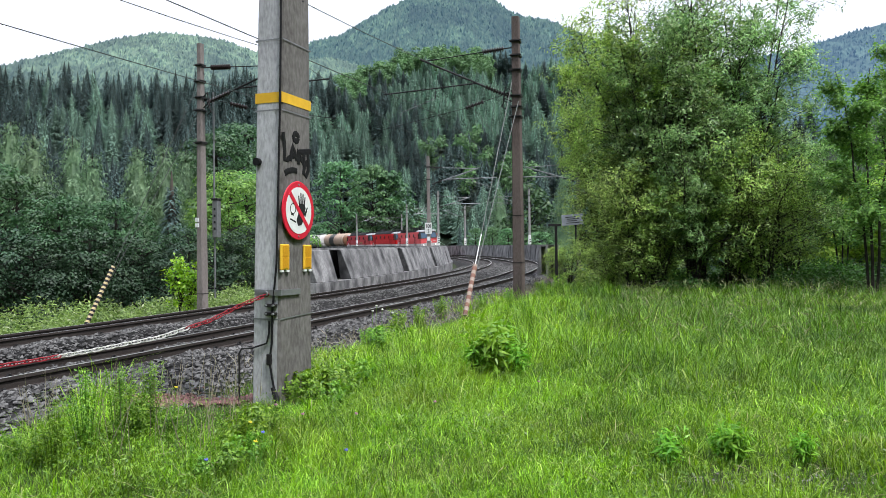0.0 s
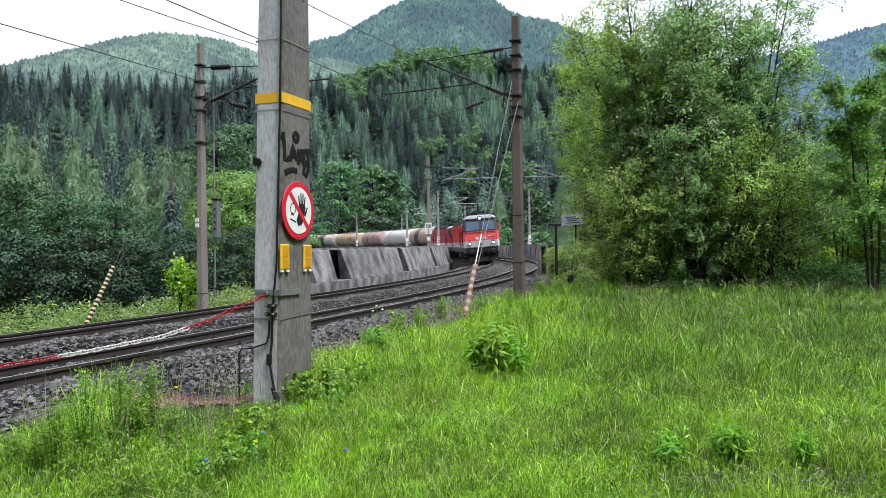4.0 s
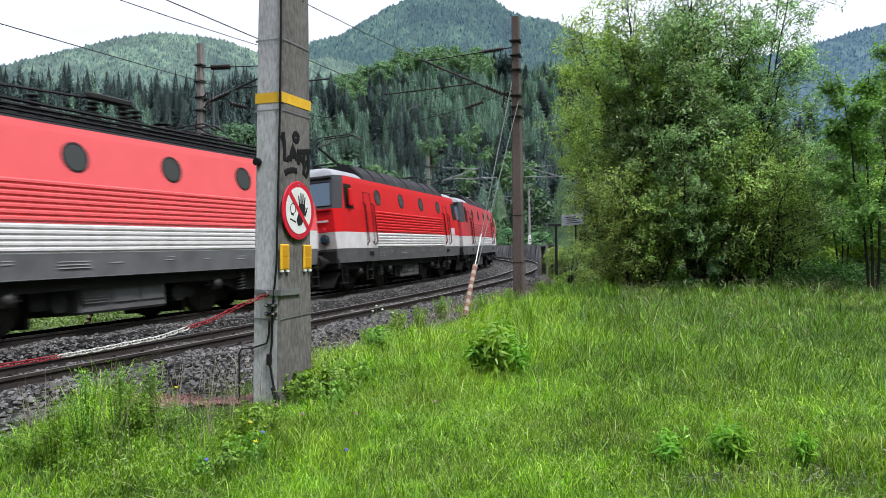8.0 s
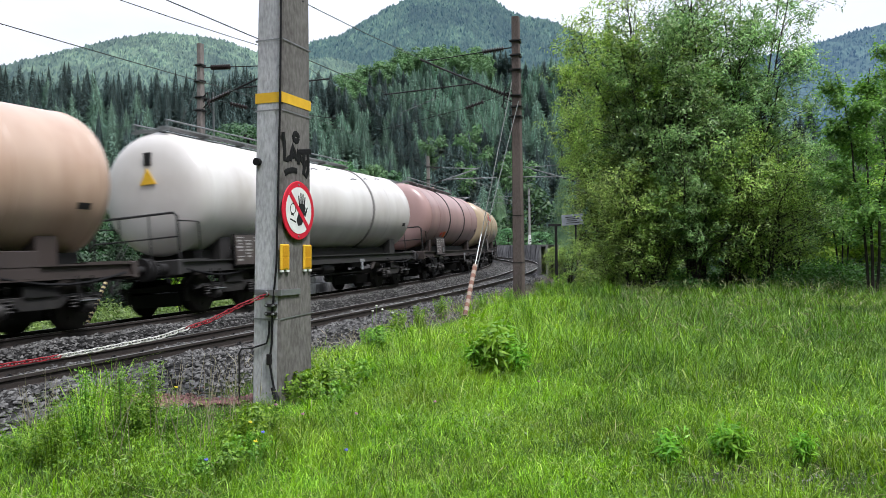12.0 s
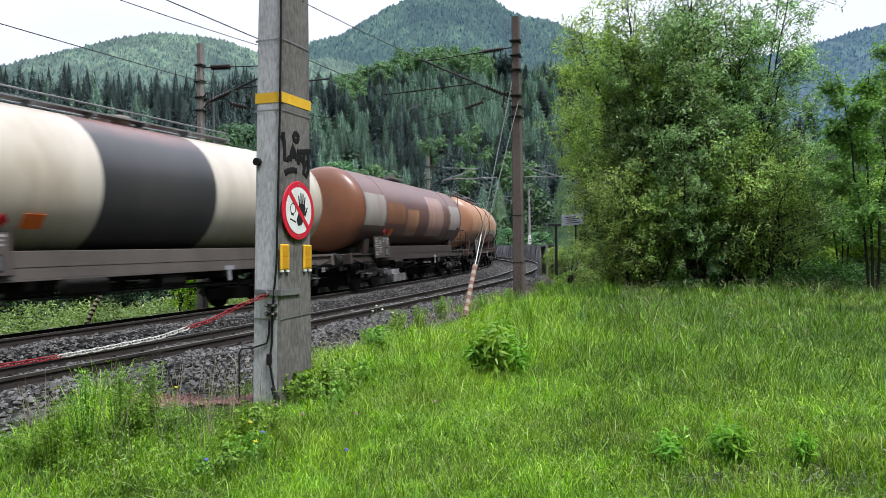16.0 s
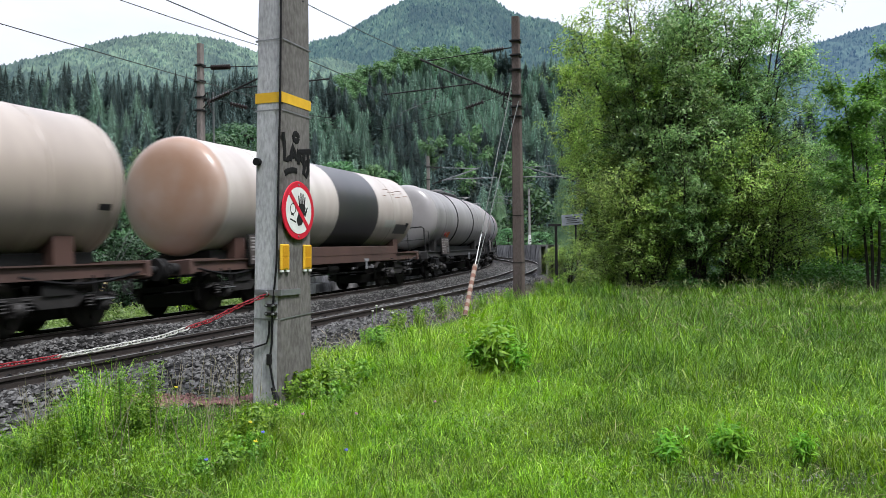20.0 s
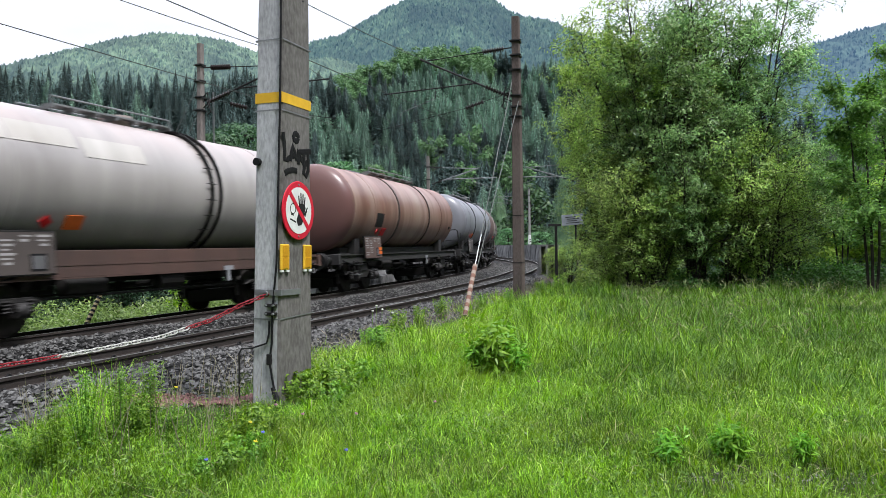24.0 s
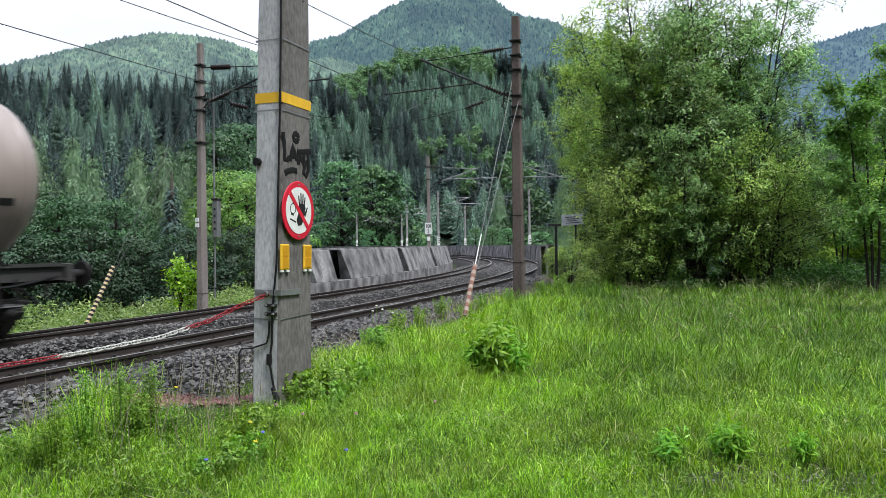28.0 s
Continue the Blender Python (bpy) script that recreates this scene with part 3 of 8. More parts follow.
def build_masts():
    fine_c = (5.45, 5.75, 6.1, 6.9, 7.35, 7.8)
    # the brown mast beside the outer track, and its fellow beside the inner track
    m1 = mast(flat(7.5, SPACING + 2.9, 0.02), head_deg(7.5), 8.56, (0.32, 0.43), (0.22, 0.24), CONCRETE_BROWN, "tall brown weathered concrete catenary mast on the ballast shoulder", collars=(0.95, 2.4, *fine_c))
    cantilever(m1, -1, 6.06, 7.35, 3.0, 5.75)
    m2 = mast(flat(4.5, -2.73, -0.28), head_deg(4.5), 8.18, (0.23, 0.33), (0.15, 0.19), CONCRETE_TAN, "tall tan weathered concrete catenary mast with a grey meter box", collars=(0.45, 5.1, 6.1, 6.5, 7.0, 7.5))
    cantilever(m2, 1, 6.30, 7.15, 3.0, 6.0)
    for z in (2.55, 2.72):
        part("plate", Geo().box((-0.02, -0.215, z), (0.13, 0.03, 0.12)), WHITE_SIGN, m2, "small white plate")
    part("balance_tube", Geo().tube([(0.28, 0.25, 0.3), (0.28, 0.25, 6.7)], 0.03, 8), GALV, m2, "thin steel pipe")
    box = part("meter_box", Geo().box((0.36, 0.25, 2.75), (0.20, 0.20, 1.15)), GALV, m2, "grey sheet steel box with a cap", bevel=0.02)
    part("lid", Geo().box((0.36, 0.25, 3.36), (0.24, 0.24, 0.07)), DARK_STEEL, box, bevel=0.015)
    for k in range(4):
        part("vent", Geo().box((0.36, 0.146, 2.45 + 0.2 * k), (0.06, 0.012, 0.07)), INK, box)
    for z in (3.2, 0.6):
        part("bracket", Geo().box((0.2, 0.25, z), (0.3, 0.05, 0.05)), DARK_STEEL, m2)
    # far masts
    for side, at_s, hgt in ((-1, 38, 8.1), (-1, 72, 7.9), (-1, 99, 7.8), (-1, 133, 7.8), (-1, 167, 7.8), (1, 38, 8.0), (1, 71, 8.0), (1, 104, 7.9), (1, 137, 7.9), (1, 168.5, 7.9)):
        lat = (-3.55 if at_s < 50 else -3.35 if at_s < 90 else -3.5) if side < 0 else SPACING + 3.6
        ob = mast(flat(at_s, lat, 0.0), head_deg(at_s), hgt, (0.28, 0.34), (0.20, 0.22), CONCRETE_TAN if at_s == 38 else CONCRETE_DULL, "weathered concrete catenary mast on the viaduct", collars=(6.4, 7.3))
        cantilever(ob, -side, 6.0, 7.0, 3.6, 5.72, fine=False)
        if at_s in (72, 99, 133, 71, 104, 137):
            part("white_band", Geo().box((0, 0, 2.1), (0.30, 0.36, 1.1)), WHITE_SIGN, ob, "white painted band")
            for k in range(2 if at_s != 72 else 4):
                part("stripe", Geo().prism([(-0.13, 0, 0), (0.13, 0, 0.10), (0.13, 0, 0.20), (-0.13, 0, 0.10)], (0, -0.188, 1.75 + 0.24 * k), (0, -0.182, 1.75 + 0.24 * k)), INK, ob)
        if at_s == 38 and side < 0:
            part("speed_board", Geo().box((0, -0.22, 2.80), (0.50, 0.02, 0.82)), WHITE_SIGN, ob, "white speed board with black figures")
            for txt, z in (("100", 2.85), ("5", 2.48)):
                cu = bpy.data.curves.new("figures", "FONT")
                cu.body, cu.size, cu.align_x, cu.extrude, cu.offset = txt, 0.36, "CENTER", 0.004, 0.012
                me = bpy.data.meshes.new_from_object(bpy.data.objects.new("figures", cu))
                me.transform(Matrix.Translation((0, -0.234, z)) @ pose(0, 0, 0, 90, 0, 0) @ Matrix.Diagonal((0.72, 1, 1, 1)))
                me.materials.append(INK)
                part("figures", me, INK, ob)
            part("base_plate", Geo().box((0, -0.2, 2.05), (0.22, 0.02, 0.3)), WHITE_SIGN, ob)
    # contact and carrying wires over both tracks
    for track, stops in ((0, (-70, -45, -20, 4.5, 38, 72, 99, 133, 167, 205)), (1, (-68, -42, -17, 7.5, 38, 71, 104, 137, 168.5, 205))):
        for a, b in zip(stops, stops[1:]):
            lat = 0.35 if a < 60 else 0.0
            p, q = flat(a, track * SPACING + lat, 7.28), flat(b, track * SPACING + lat, 7.28)
            wire("carrying_wire", sag(p, q, 0.40), 0.010 if a < 40 else 0.014, "thin dark carrying wire over the track")
            c, d = flat(a, track * SPACING + lat, 5.72), flat(b, track * SPACING + lat, 5.72)
            wire("contact_wire", sag(c, d, 0.03, 4), 0.010 if a < 40 else 0.014, "thin dark contact wire over the track")
            for k in range(1, 5) if a > 0 else ():
                t = k / 5
                u, w = p.lerp(q, t) - Vector((0, 0, 4 * 0.40 * t * (1 - t))), c.lerp(d, t)
                wire("dropper", [w, u], 0.006, "thin dropper between the overhead wires")
    # guy wires in striped covers
    STRAND = mat("weathered steel strand", (0.17, 0.18, 0.17), (0.11, 0.12, 0.11), 9, None, 80, 0.6, 0.3, bump=0)

    def guy(foot, tops, cover, labels, red, base, strand, strand_m):
        ob = thing("guy_wire", Matrix(), labels, "guy wire", "guy wires")
        for t in tops:
            part("strand", Geo().tube([foot, t], strand, 6), strand_m, ob, "galvanised steel strand")
        foot, t = Vector(foot), Vector(tops[0])
        d = (t - foot).normalized()
        cov = part("cover", Geo().tube([foot, foot + d * cover], 0.058, 8), base, ob, "striped protective cover on the wire")
        if strand > 0.0105:
            part("sleeve", Geo().tube([foot + d * cover, foot + d * (cover + 1.0)], 0.012, 8), WHITE_SIGN, ob, "pale sleeve on the wire")
        n = 14 if strand < 0.0105 else 7
        for k in range(n):
            a = foot + d * cover * (k + 0.12) / n
            u = d.orthogonal().normalized()
            part("stripe", Geo().tube([a, a + d * cover * 0.5 / n], 0.061, 8), red, cov)
        return ob
    RUST_RED = mat("faded red paint", (0.22, 0.115, 0.085), (0.16, 0.09, 0.07), 9, None, 60, 0.85, bump=0.1)
    t1 = m1.matrix_world
    guy((0.50, 17.98, -0.12), [t1 @ Vector((-0.1, -0.2, 6.5)), t1 @ Vector((0.1, -0.2, 5.9))], 1.55, "steel guy wire in a faded red and white striped cover", RUST_RED, mat("grubby white paint", (0.36, 0.30, 0.25), (0.26, 0.20, 0.16), 9, None, 60, 0.85, bump=0.1), 0.011, STRAND)
    t2 = m2.matrix_world
    guy((-9.19, 19.5, -0.37), [t2 @ Vector((-0.1, -0.2, 6.6)), t2 @ Vector((0.1, -0.2, 6.0))], 1.75, "steel guy wire in a black and yellow striped cover", INK, mat("grubby yellow paint", (0.55, 0.44, 0.22), (0.45, 0.38, 0.25), 9, None, 60, 0.85, bump=0.1), 0.0095, WIRE)




# ---- the train ----
LOCO_RED = mat("red locomotive paint", (0.62, 0.012, 0.016), (0.54, 0.012, 0.016), 1.5, (0.56, 0.016, 0.018), 30, 0.45, bump=0.02, spec=0.25)
LOCO_RED_PALE = mat("faded red locomotive paint", (0.76, 0.115, 0.120), (0.70, 0.10, 0.105), 1.5, (0.72, 0.11, 0.115), 30, 0.48, bump=0.02, spec=0.25)
LOCO_RED_DULL = mat("dull red locomotive paint", (0.50, 0.055, 0.065), (0.44, 0.048, 0.057), 1.5, (0.46, 0.055, 0.065), 30, 0.45, bump=0.02, spec=0.25)
RAIL_RED = mat("dark red handrail paint", (0.16, 0.012, 0.014), (0.10, 0.010, 0.012), 4, None, 50, 0.45, bump=0.02)
LOCO_WHITE = mat("grimy white band", (0.66, 0.65, 0.65), (0.50, 0.485, 0.47), 2.5, (0.57, 0.555, 0.55), 35, 0.45, bump=0.02)
LOCO_GREY = mat("grey skirt", (0.120, 0.120, 0.126), (0.075, 0.074, 0.074), 2, (0.095, 0.094, 0.094), 30, 0.5, bump=0.04, spec=0.4)
# the leading locomotive's skirt: its grey is raised for sunlight on it
LOCO_GREY_SUNLIT = mat("paler grey skirt", (0.15, 0.152, 0.16), (0.095, 0.095, 0.099), 2, (0.118, 0.118, 0.122), 30, 0.5, bump=0.04, spec=0.4)
LOCO_SURROUND = mat("anthracite window surround", (0.050, 0.051, 0.055), None, 4, None, 50, 0.4, bump=0.02)
CAB_ROOF = mat("pale grey cab roof", (0.27, 0.28, 0.295), (0.18, 0.18, 0.188), 2, None, 40, 0.5, bump=0.04, spec=0.4)
ROOF_DARK = mat("dark grey roof hatch", (0.020, 0.020, 0.0215), (0.013, 0.013, 0.0135), 2, None, 40, 0.65, bump=0.05, spec=0.15)
BOGIE = mat("grimy black running gear", (0.006, 0.0058, 0.0055), (0.011, 0.010, 0.009), 3, (0.01, 0.01, 0.01), 40, 0.7, bump=0.15, spec=0.3)
DUSTY = mat("dusty brown-grey running gear", (0.011, 0.010, 0.0095), (0.027, 0.024, 0.022), 5, (0.006, 0.0056, 0.0052), 30, 0.65, bump=0.2, spec=0.45)
WHEEL = mat("worn wheel steel", (0.018, 0.016, 0.0145), (0.040, 0.034, 0.031), 5, None, 40, 0.55, 0.3, bump=0.05)
CAB_GLASS = glass_mat("blue cab glass", (0.010, 0.045, 0.085))
ROUND_GLASS = glass_mat("grey round window glass", (0.055, 0.058, 0.058), 0.22)
DARK_GLASS = glass_mat("dark cab window glass", (0.008, 0.009, 0.010), 0.10)
WRITING = mat("pale grey lettering", (0.36, 0.35, 0.34), None, 6, None, 40, 0.6, bump=0)
LAMP_ON = glow_mat("lit headlamp", (1.0, 0.97, 0.9), 2.2)
SPEED, START = 13.6789, 98.44


def wheelset(parent, x, r, gauge_half=0.75):
    """Axle with two flanged, spoked-looking discs; its own middle is the axle's."""
    g = Geo()
    turn = pose(0, 0, 0, 0, 0, 90)
    g.lathe([(-1.0, 0.08), (1.0, 0.08)], 10, turn)
    for s in (-1, 1):
        a = s * gauge_half
        g.lathe(sorted([(a - s * 0.035, r + 0.028), (a - s * 0.005, r + 0.026), (a + s * 0.0, r), (a + s * 0.10, r - 0.006), (a + s * 0.10, r - 0.07)]), 28, turn)
        for k in range(4):                                # bolts or lightening holes, so that the turn shows
            q = k * math.pi / 2
            g.tube([(0.55 * r * math.cos(q), a + s * 0.06, 0.55 * r * math.sin(q)), (0.55 * r * math.cos(q), a + s * 0.115, 0.55 * r * math.sin(q))], 0.06, 6)
    ob = part("wheelset", g, WHEEL, parent, "worn steel wheelset", smooth=True)
    ob.location = (x, 0, r)
    return ob


def bogie(parent, x, base, r, loco):
    """Side frames, bolster, axle boxes, springs and two wheelsets."""
    top = r + (0.28 if loco else 0.16)
    b = part("bogie", Geo().box((0, 0, r - 0.02), (base * 0.62, 1.25, 0.42)), BOGIE, parent, "grimy black bogie")
    L = base / 2
    for s in (-1, 1):
        y = s * 1.05
        low, edge = (r - 0.20, r + 0.02) if loco else (r - 0.03, r + 0.13)
        out = [(-L - 0.55, 0, top - 0.05), (-L - 0.3, 0, edge), (-L + 0.3, 0, edge), (-0.38, 0, low), (0.38, 0, low), (L - 0.3, 0, edge), (L + 0.3, 0, edge), (L + 0.55, 0, top - 0.05), (L + 0.3, 0, top + 0.06), (-L - 0.3, 0, top + 0.06)]
        part("side_frame", Geo().prism(out, (0, y - 0.07, 0), (0, y + 0.07, 0)), DUSTY, b, bevel=0.01)
        part("side_bearer", Geo().box((0, y, top + 0.14), (0.7, 0.22, 0.2)), BOGIE, b)
        part("transom", Geo().box((s * (L + 0.45), 0, top), (0.14, 2.1, 0.12)), BOGIE, b)
        part("brake_beam", Geo().box((s * (L + 0.42), 0, r - 0.1), (0.3, 1.3, 0.3)), BOGIE, b)
    part("bolster", Geo().box((0, 0, top), (0.4, 2.1, 0.18)), BOGIE, b)
    if loco:
        for d in (-1, 1):
            part("traction_motor", Geo().box((d * L * 0.55, 0, r - 0.06), (L * 0.85, 1.2, 0.72)).tube([(d * L * 0.55, -0.62, r - 0.05), (d * L * 0.55, 0.62, r - 0.05)], 0.42, 14), BOGIE, b)
            part("sand_box", Geo().box((d * (L + 0.78), 0, r + 0.02), (0.36, 2.1, 0.5)).box((d * (L + 0.70), 0, 0.28), (0.10, 1.7, 0.34)), BOGIE, b)
    b.location = (x, 0, 0)
    box = Geo().box((0, 0, 0), (0.26, 0.2, 0.26)).tube([(0, -0.1, 0), (0, 0.13, 0), (0, 0.19, 0)], [0.135, 0.135, 0.06], 14).mesh("axle_box", DUSTY, bevel=0.02)
    spring = Geo()
    for k in range(4):
        spring.lathe([(-0.022, 0.058), (0.0, 0.078), (0.022, 0.058)], 8, Matrix.Translation((0, 0, k * 0.06)) @ pose(0, 0, 0, 0, 90, 0))
    spring = spring.mesh("spring", DUSTY, True)
    block = Geo().box((0, 0, 0), (0.07, 0.12, 0.30)).tube([(0, 0, 0.12), (0, 0, 0.42)], 0.022, 5).mesh("brake_block", DUSTY, bevel=0.01)
    sets = []
    for d in (-1, 1):
        sets.append(wheelset(b, d * base / 2, r))
        for s in (-1, 1):
            for e in (-1, 1):
                part("brake_block", block, DUSTY, b).location = (d * base / 2 + e * (r + 0.06), s * 0.80, r)
        for s in (-1, 1):
            a = part("axle_box", box, DARK_STEEL, b)
            a.location, a.rotation_euler = (d * base / 2, s * 1.16, r), (0, 0, 0 if s > 0 else math.pi)
            for e in (-0.24, 0.24):
                sp = part("spring", spring, DARK_STEEL, b)
                sp.location = (d * base / 2 + e, s * 1.16, r - 0.02)
    return sets


def buffers(parent, x, z=1.05, material=DARK_STEEL):
    d = 1 if x > 0 else -1
    for s in (-0.875, 0.875):
        g = Geo().lathe([(0.0, 0.13), (0.30, 0.13), (0.30, 0.085), (0.56, 0.085), (0.56, 0.24), (0.585, 0.25), (0.61, 0.22), (0.625, 0.1)], 16, Matrix.Translation((x - d * 0.62, s, z)) @ (Matrix() if d > 0 else pose(0, 0, 0, 0, 0, 180)))
        part("buffer", g, material, parent, "round steel buffer", smooth=True)
    g = Geo().box((x - d * 0.45, 0, z), (0.35, 0.10, 0.14)).tube([(x - d * 0.3, 0, z), (x - d * 0.12, 0, z - 0.12), (x - d * 0.1, 0, z - 0.42)], 0.035, 6)
    part("coupling", g, DARK_STEEL, parent)


LEVELS = [(1.00, 1.43, 7.40), (1.47, 1.475, 7.47), (1.98, 1.475, 7.53), (2.72, 1.455, 7.52), (3.74, 1.375, 7.17), (3.88, 1.355, 7.11)]


def loco_ring(z, grow=0.0):
    zs = [a for a, b, c in LEVELS]
    w, xf = np.interp(z, zs, [b for a, b, c in LEVELS]) + grow, np.interp(z, zs, [c for a, b, c in LEVELS]) + grow
    wf, xc = w - 0.17, xf - 0.36
    return [Vector(p + (z,)) for p in ((xf, -wf), (xf, wf), (xc, w), (-xc, w), (-xf, wf), (-xf, -wf), (-xc, -w), (xc, -w))]


def pantograph(parent, x, up, facing):
    """Half pantograph on its base frame with insulators; up: height of the head over the roof."""
    g = Geo()
    for s in (-0.45, 0.45):
        g.tube([(x - 0.9, s, 4.55), (x + 0.9, s, 4.55)], 0.035, 6)
    for d in (-0.9, 0.9):
        g.tube([(x + d, -0.45, 4.55), (x + d, 0.45, 4.55)], 0.035, 6)
    base = part("pantograph_frame", g, DARK_STEEL, parent, "dark steel pantograph frame")
    for a in (-0.8, 0.8):
        for s in (-0.45, 0.45):
            part("insulator", insulator((x + a, s, 4.2), (x + a, s, 4.55), 0.09, 4), PORCELAIN, base)
    f = facing
    knee = Vector((x + f * 1.35, 0, 4.62 + up * 0.52))
    head = Vector((x - f * 0.25, 0, 4.72 + up))
    part("lower_arm", Geo().tube([(x - f * 0.5, 0, 4.6), knee], [0.055, 0.04], 8), DARK_STEEL, base, "dark steel lower arm")
    g = Geo()
    for s in (-0.3, 0.3):
        g.tube([knee, (head.x, s, head.z)], 0.022, 6)
    part("upper_arm", g, DARK_STEEL, base)
    g = Geo()
    for d in (-0.18, 0.18):
        g.tube([(head.x + d, -0.95, head.z - 0.18), (head.x + d, -0.72, head.z + 0.0), (head.x + d, -0.55, head.z + 0.06), (head.x + d, 0.55, head.z + 0.06), (head.x + d, 0.72, head.z + 0.0), (head.x + d, 0.95, head.z - 0.18)], 0.024, 6)
    g.tube([(head.x - 0.18, -0.3, head.z + 0.02), (head.x + 0.18, -0.3, head.z + 0.02)], 0.02, 6).tube([(head.x - 0.18, 0.3, head.z + 0.02), (head.x + 0.18, 0.3, head.z + 0.02)], 0.02, 6)
    part("collector_head", g, DARK_STEEL, base, "dark collector strips with horns")


def settle(ob):
    """Brings the body's drawn heights to the true ones: floor, bands, cornice and roof."""
    drawn, true = [0.0, 0.90, 1.00, 1.47, 1.98, 2.72, 3.74, 3.88, 6.0], [0.0, 0.86, 0.955, 1.397, 1.92, 2.65, 3.585, 3.724, 5.83]
    done = set()
    for o in ob.children_recursive:
        if o.type != "MESH":
            continue
        dz = o.location.z
        if o.data.name not in done:
            done.add(o.data.name)
            for v in o.data.vertices:
                if dz == 0.0:
                    v.co.z = float(np.interp(v.co.z, drawn, true))
        if dz:
            o.location.z = float(np.interp(dz, drawn, true))


def locomotive(u_front, red, label, up, open_roof, lit):
    ob = thing("locomotive", Matrix(), label, "locomotive", "locomotives of the train")
    ob["middle"] = u_front + 8.03
    part("skirt", Geo().loft([loco_ring(1.00), loco_ring(1.47)]), LOCO_GREY_SUNLIT if lit else LOCO_GREY, ob, "grey lower skirt")
    part("white_band", Geo().loft([loco_ring(1.474), loco_ring(1.98)]), LOCO_WHITE, ob, "grimy white band")
    part("body", Geo().loft([loco_ring(1.984), loco_ring(2.72)]), red, ob, "red painted body")
    for s in (-1, 1):
        g, a, b, c = Geo(), loco_ring(2.724), loco_ring(3.74), loco_ring(3.88)
        k = (2, 3) if s > 0 else (6, 7)
        for lo, hi in ((a, b), (b, c)):
            g.add([lo[k[0]], lo[k[1]], hi[k[1]], hi[k[0]]], [(0, 1, 2, 3)])
        part("side_panel", g, red, ob, "red side above the ribs")
    for e in (-1, 1):
        g, a, b, c = Geo(), loco_ring(2.724), loco_ring(3.74), loco_ring(3.88)
        ks = (7, 0, 1, 2) if e > 0 else (3, 4, 5, 6)
        for lo, hi in ((a, b), (b, c)):
            for i, j in zip(ks, ks[1:]):
                g.add([lo[i], lo[j], hi[j], hi[i]], [(0, 1, 2, 3)])
        part("cab_front", g, LOCO_SURROUND, ob, "anthracite cab front round the windscreens")
        # windscreens
        for s in (-1, 1):
            lo, hi = loco_ring(2.82, 0.012), loco_ring(3.65, 0.012)
            y0, y1l, y1h = 0.09, lo[1].y - 0.08, hi[1].y - 0.09
            fr = Geo().add([(e * (lo[0].x), s * y0, 2.82), (e * lo[0].x, s * y1l, 2.82), (e * hi[0].x, s * y1h, 3.65), (e * hi[0].x, s * y0, 3.65)], [(0, 1, 2, 3)])
            w = part("windscreen", fr, CAB_GLASS, ob, "blue-tinted windscreen")
            part("screen_frame", Geo().tube([(e * (lo[0].x), s * y0, 2.82), (e * lo[0].x, s * y1l, 2.82), (e * hi[0].x, s * y1h, 3.65), (e * hi[0].x, s * y0, 3.65), (e * lo[0].x, s * y0, 2.82)], 0.022, 5), BLACK, w)
            part("wiper", Geo().tube([(e * (lo[0].x + 0.02), s * 0.55, 2.77), (e * (lo[0].x * 0.55 + hi[0].x * 0.45 + 0.03), s * 0.25, 3.20)], 0.012, 5), BLACK, w)
            # headlamps, red lamps
            h = part("headlamp", Geo().lathe([(0, 0.10), (0.02, 0.15), (0.08, 0.15)], 16, Matrix.Translation((e * 7.49, s * 0.955, 1.765)) @ (Matrix() if e > 0 else pose(0, 0, 0, 0, 0, 180))), LOCO_SURROUND, ob, "round headlamp")
            part("lens", Geo().lathe([(0.08, 0.088), (0.092, 0.080)], 16, Matrix.Translation((e * 7.502, s * 0.955, 1.765)) @ (Matrix() if e > 0 else pose(0, 0, 0, 0, 0, 180))), LAMP_ON if (lit and e > 0) else CAB_GLASS, h)
            part("tail_lamp", Geo().lathe([(0, 0.07), (0.07, 0.06)], 10, Matrix.Translation((e * 7.53, s * 0.93, 2.06)) @ (Matrix() if e > 0 else pose(0, 0, 0, 0, 0, 180))), RED_SIGN, ob)
            g = Geo()
            for z in (0.35, 0.62, 0.9):
                g.box((e * 7.1, s * 1.25, z), (0.45, 0.22, 0.03))
            g.box((e * 6.9, s * 1.33, 0.65), (0.03, 0.03, 0.7)).box((e * 7.3, s * 1.33, 0.65), (0.03, 0.03, 0.7))
            part("steps", g, DARK_STEEL, ob)
        part("top_lamp", Geo().lathe([(0, 0.06), (0.05, 0.085), (0.16, 0.085)], 14, Matrix.Translation((e * 7.10, 0, 3.88)) @ (Matrix() if e > 0 else pose(0, 0, 0, 0, 0, 180))), LAMP_ON if (lit and e > 0) else LOCO_SURROUND, ob, "round lamp over the windscreens")
        part("visor", Geo().box((e * 7.17, 0, 3.82), (0.10, 2.3, 0.05)), LOCO_SURROUND, ob, "dark edge over the windscreens")
        part("lamp_housing", Geo().box((e * 7.03, 0, 3.90), (0.26, 0.34, 0.28)), LOCO_SURROUND, ob, bevel=0.03)
        part("red_lip", Geo().box((e * 7.545, 0, 2.695), (0.05, 2.45, 0.05)), red, ob)
        part("front_grille", Geo().box((e * 7.53, 0, 1.68), (0.02, 0.30, 0.14)), LOCO_GREY, ob)
        part("front_apron", Geo().box((e * 7.42, 0, 1.20), (0.14, 2.56, 0.44)), BOGIE, ob, "black front below the white band", bevel=0.02)
